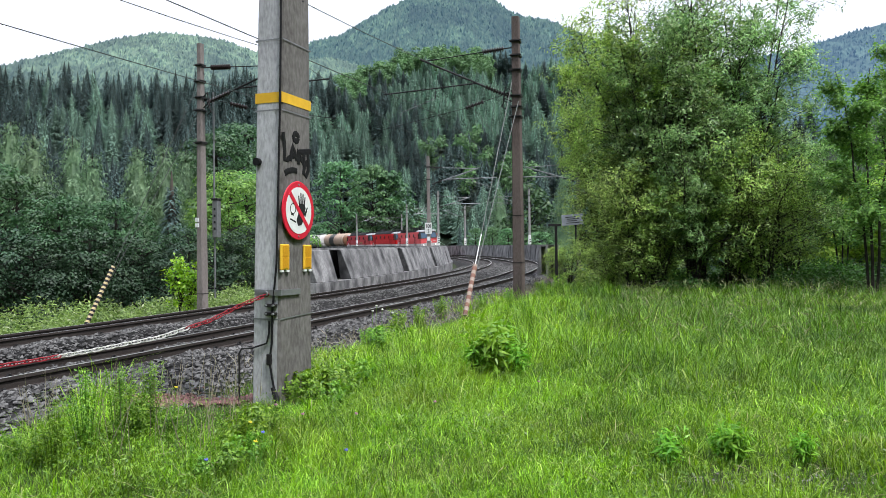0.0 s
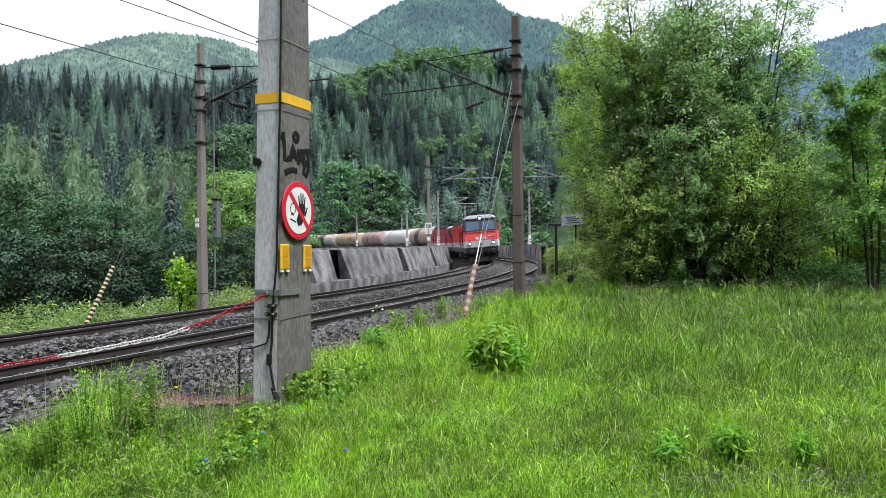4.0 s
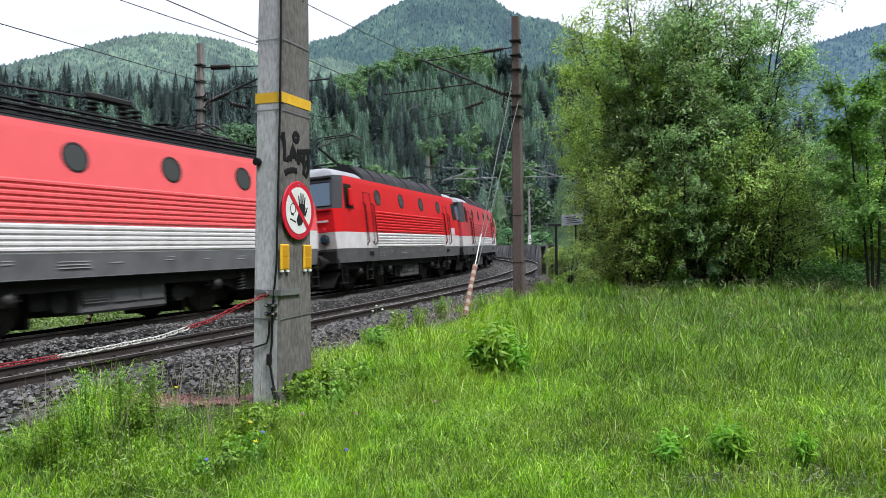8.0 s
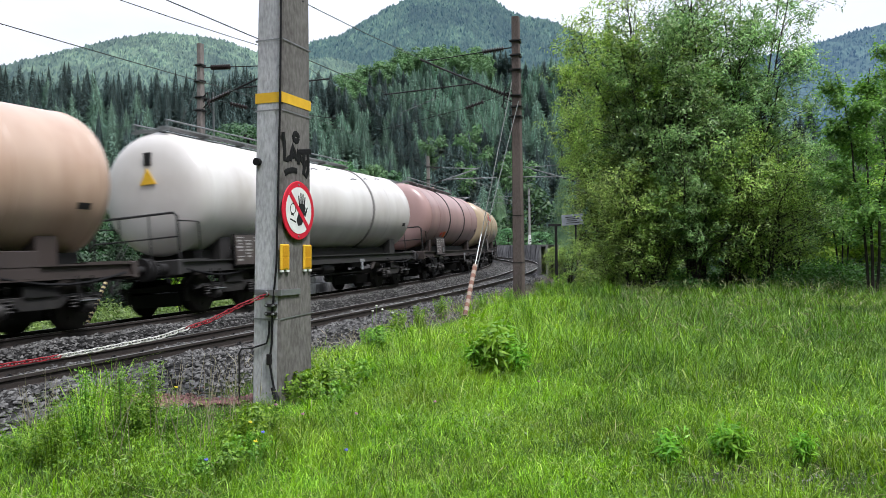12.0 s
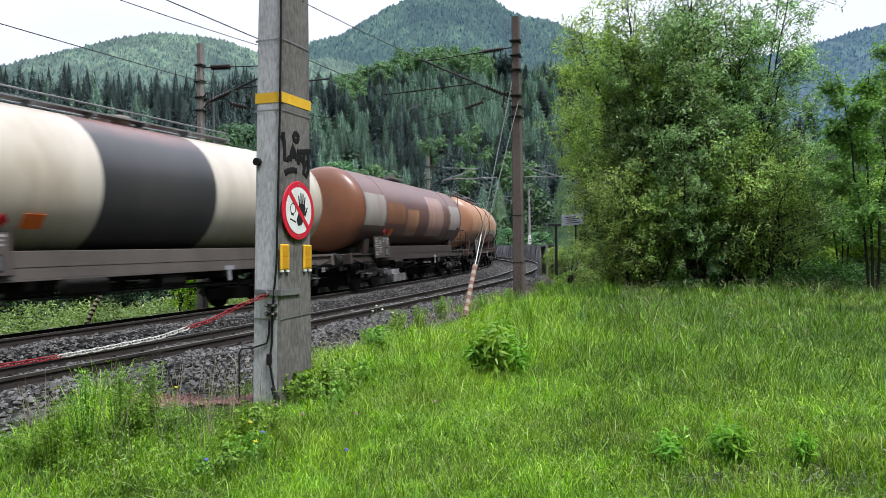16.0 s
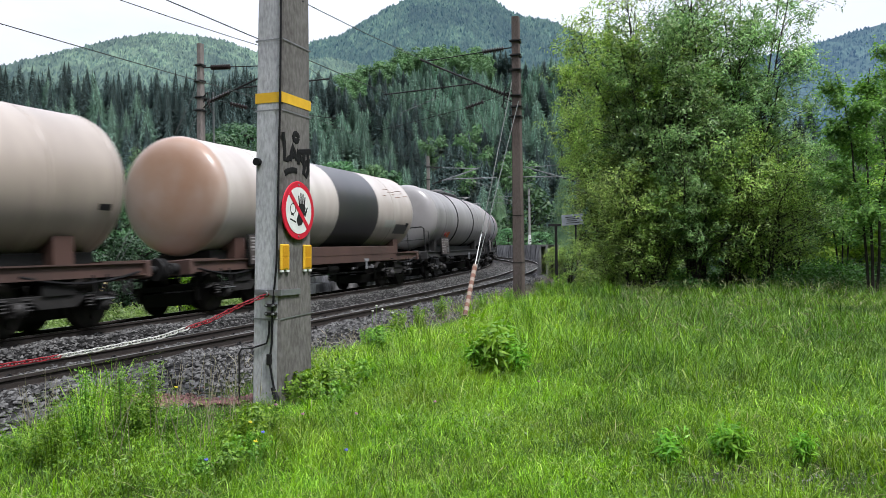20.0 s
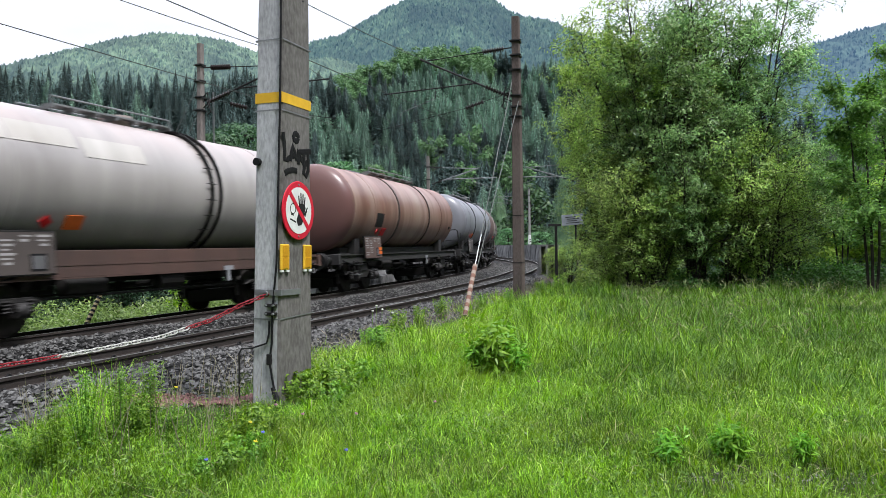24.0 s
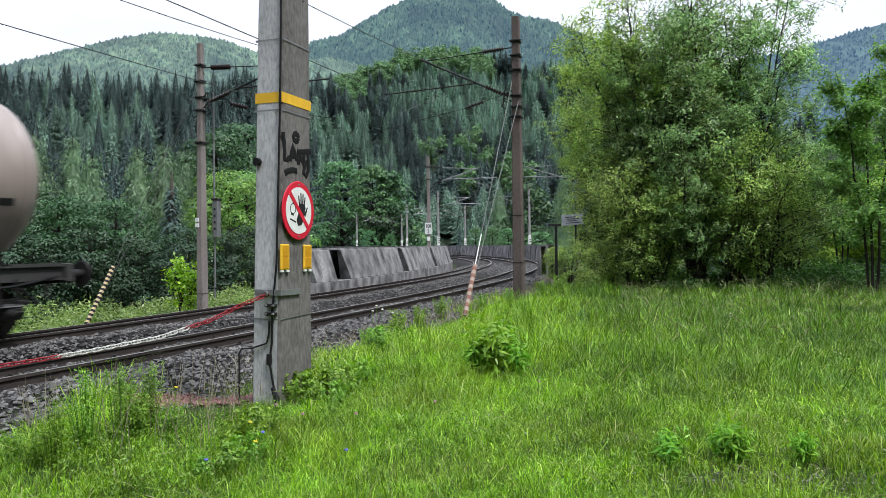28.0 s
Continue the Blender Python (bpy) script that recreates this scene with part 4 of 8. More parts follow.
        part("brake_hoses", Geo().tube([(e * 7.5, -0.45, 1.25), (e * 7.66, -0.45, 1.0), (e * 7.6, -0.45, 0.7)], 0.03, 6).tube([(e * 7.5, 0.5, 1.25), (e * 7.66, 0.5, 1.0), (e * 7.6, 0.5, 0.7)], 0.03, 6), BLACK, ob)
        part("buffer_beam", Geo().box((e * 7.30, 0, 0.98), (0.22, 2.6, 0.36)), BOGIE, ob, bevel=0.02)
        plow = Geo().prism([(-1.25, 0, 0), (1.25, 0, 0), (1.05, 0, -0.5), (-1.05, 0, -0.5)], (0, 0, 0), (0, 0.05, 0))
        plow.v = [(e * (7.25 + p[1]) + e * 0.25 * (-p[2]), p[0], 0.72 + p[2]) for p in plow.v]
        part("snow_plough", plow, BOGIE, ob)
        buffers(ob, e * 8.03)
        # pale cab roof
        r0 = [(x, y, z) for x, y, z in (loco_ring(3.884))]
        ks = (7, 0, 1, 2) if e > 0 else (3, 4, 5, 6)
        ring = [Vector(r0[i]) for i in ks]
        inner_x = e * 5.1
        ring = [Vector((inner_x, ring[0].y, 3.884))] + ring + [Vector((inner_x, ring[-1].y, 3.884))]
        rings = [ring]
        for t, z in ((0.10, 3.99), (0.24, 4.08), (0.5, 4.16)):
            rings.append([Vector((p.x - (p.x - inner_x) * t * (0.28 if k not in (0, 5) else 0), p.y * (1 - t * 0.72), z)) for k, p in enumerate(ring)])
        part("cab_roof", Geo().loft(rings), CAB_ROOF, ob, "pale grey cab roof", smooth=True)
    # dark roof between the cabs
    if open_roof:
        part("roof", Geo().loft([[(x, y, z) for y, z in ((-1.35, 3.884), (-1.15, 4.08), (0, 4.13), (1.15, 4.08), (1.35, 3.884))] for x in (-5.08, 5.08)]), ROOF_DARK, ob, "dark roof with conduits and insulators")
        for y in (-1.27, 1.27):
            for z in (3.96, 4.05, 4.14, 4.23):
                part("conduit", Geo().tube([(-5.0, y, z), (5.0, y, z)], 0.034, 6), ROOF_DARK, ob)
        for k in range(26):
            part("roof_rib", Geo().box((-4.9 + 0.39 * k, 0, 4.13), (0.05, 2.5, 0.10)), ROOF_DARK, ob)
        for x, y, tall, wide in ((-1.75, 0.85, 0.34, 0.20), (-0.95, 0.85, 0.52, 0.13), (-0.62, 0.85, 0.56, 0.13), (0.2, 0.85, 0.52, 0.13), (1.5, 0.7, 0.45, 0.12), (2.5, 0.7, 0.45, 0.12)):
            part("insulator", insulator((x, y, 4.13), (x, y, 4.13 + tall), wide, 5), DARK_STEEL, ob, "dark ribbed roof insulator")
        part("busbar", Geo().tube([(-0.95, 0.85, 4.68), (-0.3, 0.82, 4.74), (0.6, 0.75, 4.70), (3.3, 0.5, 4.62)], 0.03, 6), DARK_STEEL, ob)
        part("switch_arm", Geo().box((-0.25, 0.85, 4.74), (1.2, 0.16, 0.14)), DARK_STEEL, ob, bevel=0.03)
        for x in (-1.3, -2.5, -3.3):
            part("roof_strut", Geo().box((x, 1.24, 4.08), (0.10, 0.05, 0.42)), LOCO_GREY, ob)
        part("main_switch", Geo().box((0.8, -0.3, 4.42), (1.3, 0.5, 0.35)), DARK_STEEL, ob, bevel=0.03)
    else:
        part("roof", Geo().loft([[(x, y, z) for y, z in ((-1.35, 3.884), (-1.22, 4.12), (-0.92, 4.42), (0.92, 4.42), (1.22, 4.12), (1.35, 3.884))] for x in (-5.08, 5.08)]), ROOF_DARK, ob, "dark grey roof hatches")
        for k in range(9):
            part("roof_rib", Geo().loft([[(x, y, z) for y, z in ((-1.36, 3.90), (-1.235, 4.135), (-0.93, 4.44), (0.93, 4.44), (1.235, 4.135), (1.36, 3.90))] for x in (-5.02 + 1.245 * k, -4.98 + 1.245 * k)]), LOCO_GREY if k in (3, 5) else ROOF_DARK, ob)
        part("roof_rail", Geo().tube([(-4.9, 0.9, 4.36), (4.9, 0.9, 4.36)], 0.02, 6), DARK_STEEL, ob)
    pantograph(ob, 4.0, up[0], 1)
    pantograph(ob, -4.0, up[1], -1)
    # ribs along the sides, doors, round windows, handrails, plain white badge
    rib = Geo().loft([[(x, y, z) for y, z in ((0, -0.045), (0.028, -0.02), (0.028, 0.02), (0, 0.045))] for x in (-4.35, 4.35)])
    rib_w, rib_r = rib.mesh("side_rib", LOCO_WHITE), rib.mesh("side_rib", red)
    for s in (-1, 1):
        for k in range(5):
            z = 1.54 + 0.097 * k
            o = part("side_rib", rib_w, LOCO_WHITE, ob)
            o.location, o.scale = (0, s * 1.474, z), (1, s, 1)
        for k in range(7):
            z = 2.06 + 0.108 * k
            o = part("side_rib", rib_r, red, ob)
            w = float(np.interp(z, [a for a, b, c in LEVELS], [b for a, b, c in LEVELS]))
            o.location, o.scale = (0, s * (w - 0.002), z), (1, s, 1)
        for x in (3.87, 1.29, -1.29, -3.87):
            y = float(np.interp(3.28, [a for a, b, c in LEVELS], [b for a, b, c in LEVELS]))
            tilt = Matrix.Translation((x, s * (y - 0.02), 3.28)) @ pose(0, 0, 0, 0, 0, 90 * s) @ pose(0, 0, 0, 0, -4, 0)
            wd = part("round_window", Geo().lathe([(0.0, 0.31), (0.035, 0.31), (0.04, 0.275), (0.02, 0.27)], 24, tilt), DARK_STEEL, ob, "round side window with dark rim")
            part("pane", Geo().lathe([(0.02, 0.275), (0.030, 0.27)], 24, tilt), ROUND_GLASS, wd)
        for e in (-1, 1):
            y = 1.415
            wn_ = part("cab_window", Geo().add([(e * 6.22, s * 1.462, 2.74), (e * 6.98, s * 1.462, 2.74), (e * 6.84, s * 1.400, 3.60), (e * 6.22, s * 1.400, 3.60)], [(0, 1, 2, 3)]), BLACK, ob, "black rubber frame of the cab side window")
            part("pane", Geo().add([(e * 6.29, s * 1.463, 2.81), (e * 6.89, s * 1.463, 2.81), (e * 6.77, s * 1.412, 3.53), (e * 6.29, s * 1.412, 3.53)], [(0, 1, 2, 3)]), DARK_GLASS, wn_, "dark cab side window")
            part("door_seam", Geo().tube([(e * 4.64, s * 1.478, 1.55), (e * 4.64, s * 1.470, 2.7), (e * 4.64, s * 1.408, 3.4), (e * 5.26, s * 1.408, 3.4), (e * 5.26, s * 1.470, 2.7), (e * 5.26, s * 1.478, 1.55)], 0.012, 5), DARK_STEEL, ob)
            if e > 0:
                part("mirror", Geo().box((e * 6.66, s * 1.54, 3.12), (0.20, 0.10, 0.62)), red, ob, "red folded mirror", bevel=0.03)
            part("door_gap", Geo().add([(e * 4.66, s * 1.480, 2.0), (e * 5.26, s * 1.480, 2.0), (e * 5.26, s * 1.412, 3.3), (e * 4.66, s * 1.412, 3.3)], [(0, 1, 2, 3)]), red, ob, "cab door")
            for x in (4.55, 5.34):
                part("handrail", Geo().tube([(e * x, s * 1.47, 1.58), (e * x, s * 1.56, 1.66), (e * x, s * 1.52, 2.95), (e * x, s * 1.43, 3.02)], 0.026, 6), RAIL_RED, ob, "dark red handrail")
            part("door_handle", Geo().box((e * 4.72, s * 1.49, 1.66), (0.10, 0.03, 0.05)), DARK_STEEL, ob)
            part("grab_slot", Geo().box((e * 4.95, s * 1.455, 1.28), (0.36, 0.05, 0.13)), BLACK, ob)
        y = 1.478
        for k, (x, w, h) in enumerate(((-5.60, 0.28, 0.33), (-5.94, 0.24, 0.33), (-6.24, 0.24, 0.33))):
            part("badge", Geo().box((x, s * y, 2.16), (w, 0.012, h)), LOCO_WHITE, ob, "plain white badge shape")
        for x, z, w, rows in ((-3.5, 1.27, 0.45, 2), (-2.2, 1.24, 0.30, 1), (-1.0, 1.30, 0.34, 2), (0.5, 1.22, 0.40, 1), (1.5, 1.26, 0.9, 3), (2.9, 1.30, 0.34, 2), (3.75, 1.24, 0.16, 4), (4.1, 1.24, 0.16, 4)):
            for k in range(rows):
                part("writing_bar", Geo().box((x + 0.03 * (k % 2), s * 1.462, z + 0.05 - 0.06 * k), (w * 0.8, 0.016, 0.017)), WRITING, ob)
    for e in (1, -1):
        for k, (y, w) in enumerate(((-0.33, 0.25), (0.0, 0.22), (0.30, 0.22))):
            part("badge", Geo().box((e * 7.545, y, 2.17), (0.02, w, 0.20)), LOCO_WHITE, ob, "plain white badge shape")
        part("front_number", Geo().box((e * 7.555, 0.85, 2.33), (0.02, 0.5, 0.06)), LOCO_WHITE, ob)
    # under the floor
    part("underframe", Geo().box((0, 0, 0.88), (14.0, 2.5, 0.22)), BOGIE, ob)
    part("transformer_tank", Geo().box((0, 0, 0.55), (2.3, 2.3, 0.55)), LOCO_GREY, ob, "grey transformer tank", bevel=0.05)
    for s in (-1, 1):
        for x in (-0.72, 0.02):
            part("cabinet_door", Geo().box((x, s * 1.165, 0.66), (0.70, 0.03, 0.40)), LOCO_GREY, ob, "grey underfloor cabinet door", bevel=0.01)
        for k in range(7):
            part("louvre", Geo().box((0.80, s * 1.17, 0.50 + 0.055 * k), (0.66, 0.05, 0.022)), LOCO_GREY, ob)
        part("skirt_edge", Geo().box((0, s * 1.437, 1.008), (13.6, 0.012, 0.014)), GALV, ob)
        for e in (-1, 1):
            step = Geo()
            for x in (4.72, 5.18):
                step.box((e * x, s * 1.33, 0.68), (0.05, 0.05, 0.66))
            for z in (0.38, 0.70):
                step.box((e * 4.95, s * 1.33, z), (0.46, 0.16, 0.03))
            part("entry_step", step, DARK_STEEL, ob, "dark steel entry steps")
    for x in (-1.6, 1.6):
        part("air_tank", Geo().tube([(x, -1.1, 0.55), (x, 1.1, 0.55)], 0.2, 12), BOGIE, ob)
    settle(ob)
    sets = []
    for x in (4.2, -4.2):
        sets += bogie(ob, x, 2.9, 0.64, True)
        for s in (-1, 1):
            for e in (-0.5, 0.5):
                turns = [(x + e + 0.10 * math.cos(0.7854 * k), s * 1.22 + 0.10 * math.sin(0.7854 * k), 0.46 + 0.0092 * k) for k in range(50)]
                part("coil_spring", Geo().tube(turns, 0.024, 6), DUSTY, ob, smooth=True)
    return ob, sets, 4.2, 0.64


def paint(name, c, dirt, rough=0.33, metal=0.0, top=None, span=(3.3, 4.3), amount=0.75, streak=0.30):
    """Tank paint with streaks running down the flanks and a second tone, grime unless given, that comes in towards the
    top.
    """
    m = mat(name, c, dirt, 0.9, tuple(0.8 * a + 0.2 * b for a, b in zip(c, dirt)), 6.0, rough, metal, bump=0.03, stretch=(0.75, 0.32, 0.32), spec=0.5)
    n, l, p = m.node_tree.nodes, m.node_tree.links, m.node_tree.nodes["Principled BSDF"]
    tc, sp, mr, nz, mu, mx = (n.new(k) for k in ("ShaderNodeTexCoord", "ShaderNodeSeparateXYZ", "ShaderNodeMapRange", "ShaderNodeTexNoise", "ShaderNodeMath", "ShaderNodeMix"))
    l.new(tc.outputs["Object"], sp.inputs[0])
    l.new(sp.outputs["Z"], mr.inputs[0])
    mr.inputs[1].default_value, mr.inputs[2].default_value, mr.inputs[3].default_value, mr.inputs[4].default_value = *span, 0.0, amount
    nz.inputs["Scale"].default_value, nz.inputs["Detail"].default_value = 1.1, 5
    l.new(tc.outputs["Object"], nz.inputs["Vector"])
    mu.operation, mu.use_clamp = "MULTIPLY", True
    l.new(mr.outputs[0], mu.inputs[0])
    l.new(nz.outputs["Fac"], mu.inputs[1])
    mx.data_type = "RGBA"
    l.new(mu.outputs[0], mx.inputs[0])
    l.new(p.inputs["Base Color"].links[0].from_socket, mx.inputs[6])
    mx.inputs[7].default_value = (*(top or [0.85 * v for v in dirt]), 1)
    mp, run, ramp, stain = (n.new(k) for k in ("ShaderNodeMapping", "ShaderNodeTexNoise", "ShaderNodeMapRange", "ShaderNodeMix"))
    mp.inputs["Scale"].default_value = (1.7, 0.30, 0.30)   # narrow runs of rust and spilled load down the flanks
    l.new(tc.outputs["Object"], mp.inputs["Vector"])
    l.new(mp.outputs[0], run.inputs["Vector"])
    run.inputs["Scale"].default_value, run.inputs["Detail"].default_value = 1.0, 6
    ramp.inputs[1].default_value, ramp.inputs[2].default_value, ramp.inputs[3].default_value, ramp.inputs[4].default_value = 0.45, 0.62, 0.0, streak
    l.new(run.outputs["Fac"], ramp.inputs[0])
    stain.data_type = "RGBA"
    l.new(ramp.outputs[0], stain.inputs[0])
    l.new(mx.outputs[2], stain.inputs[6])
    stain.inputs[7].default_value = (*[0.75 * v for v in dirt], 1)
    l.new(stain.outputs[2], p.inputs["Base Color"])
    return m


MARKS = [[[(0, 0.1), (0.2, 0.9), (0.45, 0.3), (0.8, 1.0), (1, 0.2)]], [[(0.1, 0), (0.25, 1), (0.9, 0.7), (0.4, 0.4), (0.8, 0)]]]


def tank_wagon(u_front, length, spec):
    ob = thing("tank_wagon", Matrix(), spec["label"], "tank wagon", "tank wagons of the train")
    ob["middle"] = u_front + length / 2
    R, zc, front = 1.45, 2.84, spec.get("front", 1.2)
    h = (length - front - 0.95) / 2
    mid = (0.95 - front) / 2                             # the tank sits back of the wagon's middle by its front platform
    paint_m, end_m, frame_m = spec["paint"], spec.get("ends", spec["paint"]), spec["frame"]
    lift = Matrix.Translation((mid, 0, zc))
    cyl = [(-h + 0.52, R), (-h * 0.5, R + 0.002), (h * 0.5, R + 0.002), (h - 0.52, R)]
    tank = part("tank", Geo().lathe(cyl, 48, lift), paint_m, ob, spec.get("tank", ""), smooth=True)
    dome = [(0.0, R), (0.07, R * 0.996), (0.14, R * 0.983), (0.21, R * 0.957), (0.27, R * 0.92), (0.33, R * 0.865), (0.385, R * 0.79), (0.43, R * 0.69), (0.47, R * 0.56), (0.50, R * 0.40), (0.518, R * 0.22), (0.525, R * 0.05)]
    for e in (-1, 1):
        g = Geo().lathe([(a + h - 0.52, r) for a, r in dome], 48, lift if e > 0 else Matrix.Translation((mid, 0, zc)) @ pose(0, 0, 0, 0, 0, 180))
        part("tank_end", g, end_m if e > 0 else paint_m, ob, "domed tank end", smooth=True)
    for x in (-h + 0.53, -0.64 * h, 0.64 * h, h - 0.53):     # weld seams round the shell
        part("weld_seam", Geo().lathe([(x - 0.035, R + 0.003), (x - 0.02, R + 0.013), (x + 0.02, R + 0.013), (x + 0.035, R + 0.003)], 48, lift), paint_m, tank, smooth=True)
    for x0, x1, m, lab in spec.get("bands", ()):
        part("painted_band", Geo().lathe([(x0 * h, R + 0.005), (x1 * h, R + 0.005)], 48, lift), m, tank, lab, smooth=True)
    for x in spec.get("straps", ()):
        part("strap", Geo().lathe([(x * h - 0.06, R + 0.004), (x * h - 0.05, R + 0.035), (x * h + 0.05, R + 0.035), (x * h + 0.06, R + 0.004)], 48, lift), spec.get("strap_m", BOGIE), ob, "steel strap round the tank", smooth=True)
    for x, w, z0, z1, m, lab in (*spec.get("patches", ()), (-0.86, 0.3, 2.22, 2.34, INK, "dark plate near the tank's end")):     # painted fields on both flanks
        for s in (-1, 1):
            pts = []
            n = 8
            a0, a1 = math.asin((z0 - zc) / R), math.asin((z1 - zc) / R)
            for k in range(n + 1):
                a = a0 + (a1 - a0) * k / n
                pts.append([(mid + x * h - w / 2, s * (R + 0.009) * math.cos(a), zc + (R + 0.009) * math.sin(a)), (mid + x * h + w / 2, s * (R + 0.009) * math.cos(a), zc + (R + 0.009) * math.sin(a))])
            part("painted_field", Geo().loft(pts, closed=False, caps=False), m, tank, lab, smooth=True)
    # frame
    L = length / 2 - 0.62
    for s in (-1, 1):
        part("sole_bar", Geo().box((0, s * 1.12, 1.08), (2 * L, 0.10, 0.26)).box((0, s * 1.17, 1.20), (2 * L, 0.12, 0.03)).box((0, s * 1.17, 0.96), (2 * L, 0.12, 0.03)), frame_m, ob, "steel sole bar")
        if spec.get("apron"):
            part("side_apron", Geo().box((0, s * 1.20, 1.22), (2 * h * 0.74, 0.04, 0.5)), frame_m, ob, "flat steel side apron", bevel=0.01)
    for e in (-1, 1):
        part("headstock", Geo().box((e * L, 0, 1.07), (0.16, 2.5, 0.34)), frame_m, ob, "steel end beam", bevel=0.015)
        o = part("saddle", Geo().prism([(-0.98, 0, 1.22), (0.98, 0, 1.22), (1.02, 0, 1.75), (0.85, 0, 1.64), (0.45, 0, 1.45), (0, 0, 1.385), (-0.45, 0, 1.45), (-0.85, 0, 1.64), (-1.02, 0, 1.75)], (0, 0, 0), (0, 0.45, 0)), frame_m, ob, "welded tank saddle")
        o.matrix_local = Matrix.Translation((mid + e * (h - 1.5) - 0.22, 0, 0)) @ pose(0, 0, 0, 0, 0, -90)
        buffers(ob, e * length / 2)
        part("deck", Geo().box((e * (L - 0.55), 0, 1.235), (1.1, 2.3, 0.035)), frame_m, ob)
        hook = Geo().tube([(e * (L + 0.02), 0.95, 1.2), (e * (L + 0.10), 0.95, 0.95), (e * (L + 0.06), 0.95, 0.75)], 0.025, 6)
        part("step_iron", hook, DARK_STEEL, ob)
        part("brake_hose", Geo().tube([(e * (L + 0.08), -0.3, 0.95), (e * (L + 0.35), -0.3, 0.72), (e * (L + 0.45), -0.2, 0.55)], 0.03, 6), BLACK, ob)
    for s in (-1, 1):                                       # hoses, steps and air tanks hung under the sole bars
        for e in (-1, 1):
            x0 = e * (L - 0.25)
            hose = [(x0 - e * 0.45 * k, s * (1.23 + 0.03 * math.sin(k)), 1.02 - 0.17 * math.sin(math.pi * k / 6)) for k in range(7)]
            part("air_hose", Geo().tube(hose, 0.024, 6), BLACK, ob, "drooping black air hose")
            xs = e * (L - 1.25)
            part("foot_step", Geo().tube([(xs - 0.17, s * 1.24, 1.0), (xs - 0.17, s * 1.28, 0.52), (xs + 0.17, s * 1.28, 0.52), (xs + 0.17, s * 1.24, 1.0)], 0.02, 6).box((xs, s * 1.27, 0.52), (0.34, 0.14, 0.02)), DARK_STEEL, ob)
            part("step_plate", Geo().box((xs, s * 1.28, 0.545), (0.38, 0.17, 0.022)), GALV, ob, "worn pale step plate")
        part("air_reservoir", Geo().tube([(1.2, s * 0.72, 0.80), (1.25, s * 0.72, 0.80), (2.25, s * 0.72, 0.80), (2.3, s * 0.72, 0.80)], [0.08, 0.17, 0.17, 0.08], 12), DUSTY, ob, "round air tank", smooth=True)
        part("brake_lever", Geo().box((-2.2, s * 1.22, 0.86), (0.10, 0.04, 0.34)).box((-2.2, s * 1.24, 1.0), (0.34, 0.02, 0.10)), CAB_ROOF, ob, "pale brake changeover lever")
    for x in (2.9, -2.9):
        part("cross_beam", Geo().box((x, 0, 0.90), (0.12, 2.1, 0.22)), BOGIE, ob)
    # black box added to fill the dark gap between tank and frame
    part("tank_cradle", Geo().box((mid, 0, 1.33), (2 * h - 1.2, 1.5, 0.26)), BOGIE, ob, "black box filling the gap under the tank")
    part("centre_sill", Geo().box((0, 0, 1.02), (2 * L, 0.5, 0.3)), BOGIE, ob)
    part("drain_valve", Geo().tube([(0, 0, 1.3), (0, 0, 0.7)], 0.12, 10).tube([(0, -0.9, 0.78), (0, 0.9, 0.78)], 0.07, 8), BOGIE, ob)
    part("brake_cylinder", Geo().tube([(-1.5, 0.35, 0.8), (-0.7, 0.35, 0.8)], 0.18, 12), BOGIE, ob)
    part("brake_rod", Geo().tube([(-3.6, -0.3, 0.68), (3.6, -0.3, 0.68)], 0.03, 6).tube([(-3.0, 0.8, 0.62), (3.0, 0.8, 0.62)], 0.025, 6), BOGIE, ob)
    # data panel with small white writing bars
    for s in (-1, 1):
        x = mid + h - 2.2
        pn = part("data_panel", Geo().box((x, s * 1.30, 1.42), (1.6, 0.05, 0.78)), BOGIE, ob, "steel data panel", bevel=0.01)
        part("board", Geo().box((x, s * 1.328, 1.42), (1.54, 0.012, 0.72)), spec.get("panel", frame_m), pn, "dusty brown board with small writing")
        for i in range(4):
            for k in range(8):
                if (3 * i + 2 * k) % 7 != 3 and (k < 3 or i < 2):
                    part("writing_bar", Geo().box((x + 0.56 - 0.37 * i + 0.03 * (k % 2), s * 1.335, 1.72 - 0.078 * k), (0.30 - 0.07 * ((2 * i + k) % 3), 0.004, 0.028 + 0.014 * ((i + k) % 2))), WRITING, pn)
        part("placard_frame", Geo().box((x - 0.42, s * 1.337, 1.26), (0.34, 0.008, 0.30)), BLACK, pn)
        part("placard", Geo().box((x - 0.42, s * 1.343, 1.26), (0.27, 0.006, 0.23)), LOCO_GREY, pn)
        if spec.get("low"):
            part("orange_plate", Geo().box((x - 0.62, s * 1.345, 1.30), (0.30, 0.008, 0.24)), spec["low"], pn, "orange plate with a dividing bar")
            part("plate_bar", Geo().box((x - 0.62, s * 1.351, 1.30), (0.28, 0.004, 0.02)), BLACK, pn)
        a = -0.62                                           # plates fixed low on the tank's flank
        out, up = Vector((0, s * math.cos(a), math.sin(a))), Vector((0, -s * math.sin(a), math.cos(a)))
        flank = lambda u, v: Vector((x - 1.35 + u, 0, zc)) + out * (R + 0.02) + up * v
        plate = spec.get("plate", INK)
        part("hazard_plate", Geo().prism([flank(*p) for p in ((-0.21, -0.15), (0.21, -0.15), (0.21, 0.15), (-0.21, 0.15))], (0, 0, 0), tuple(out * 0.012)), plate, ob, "small flat plate fixed on the flank")
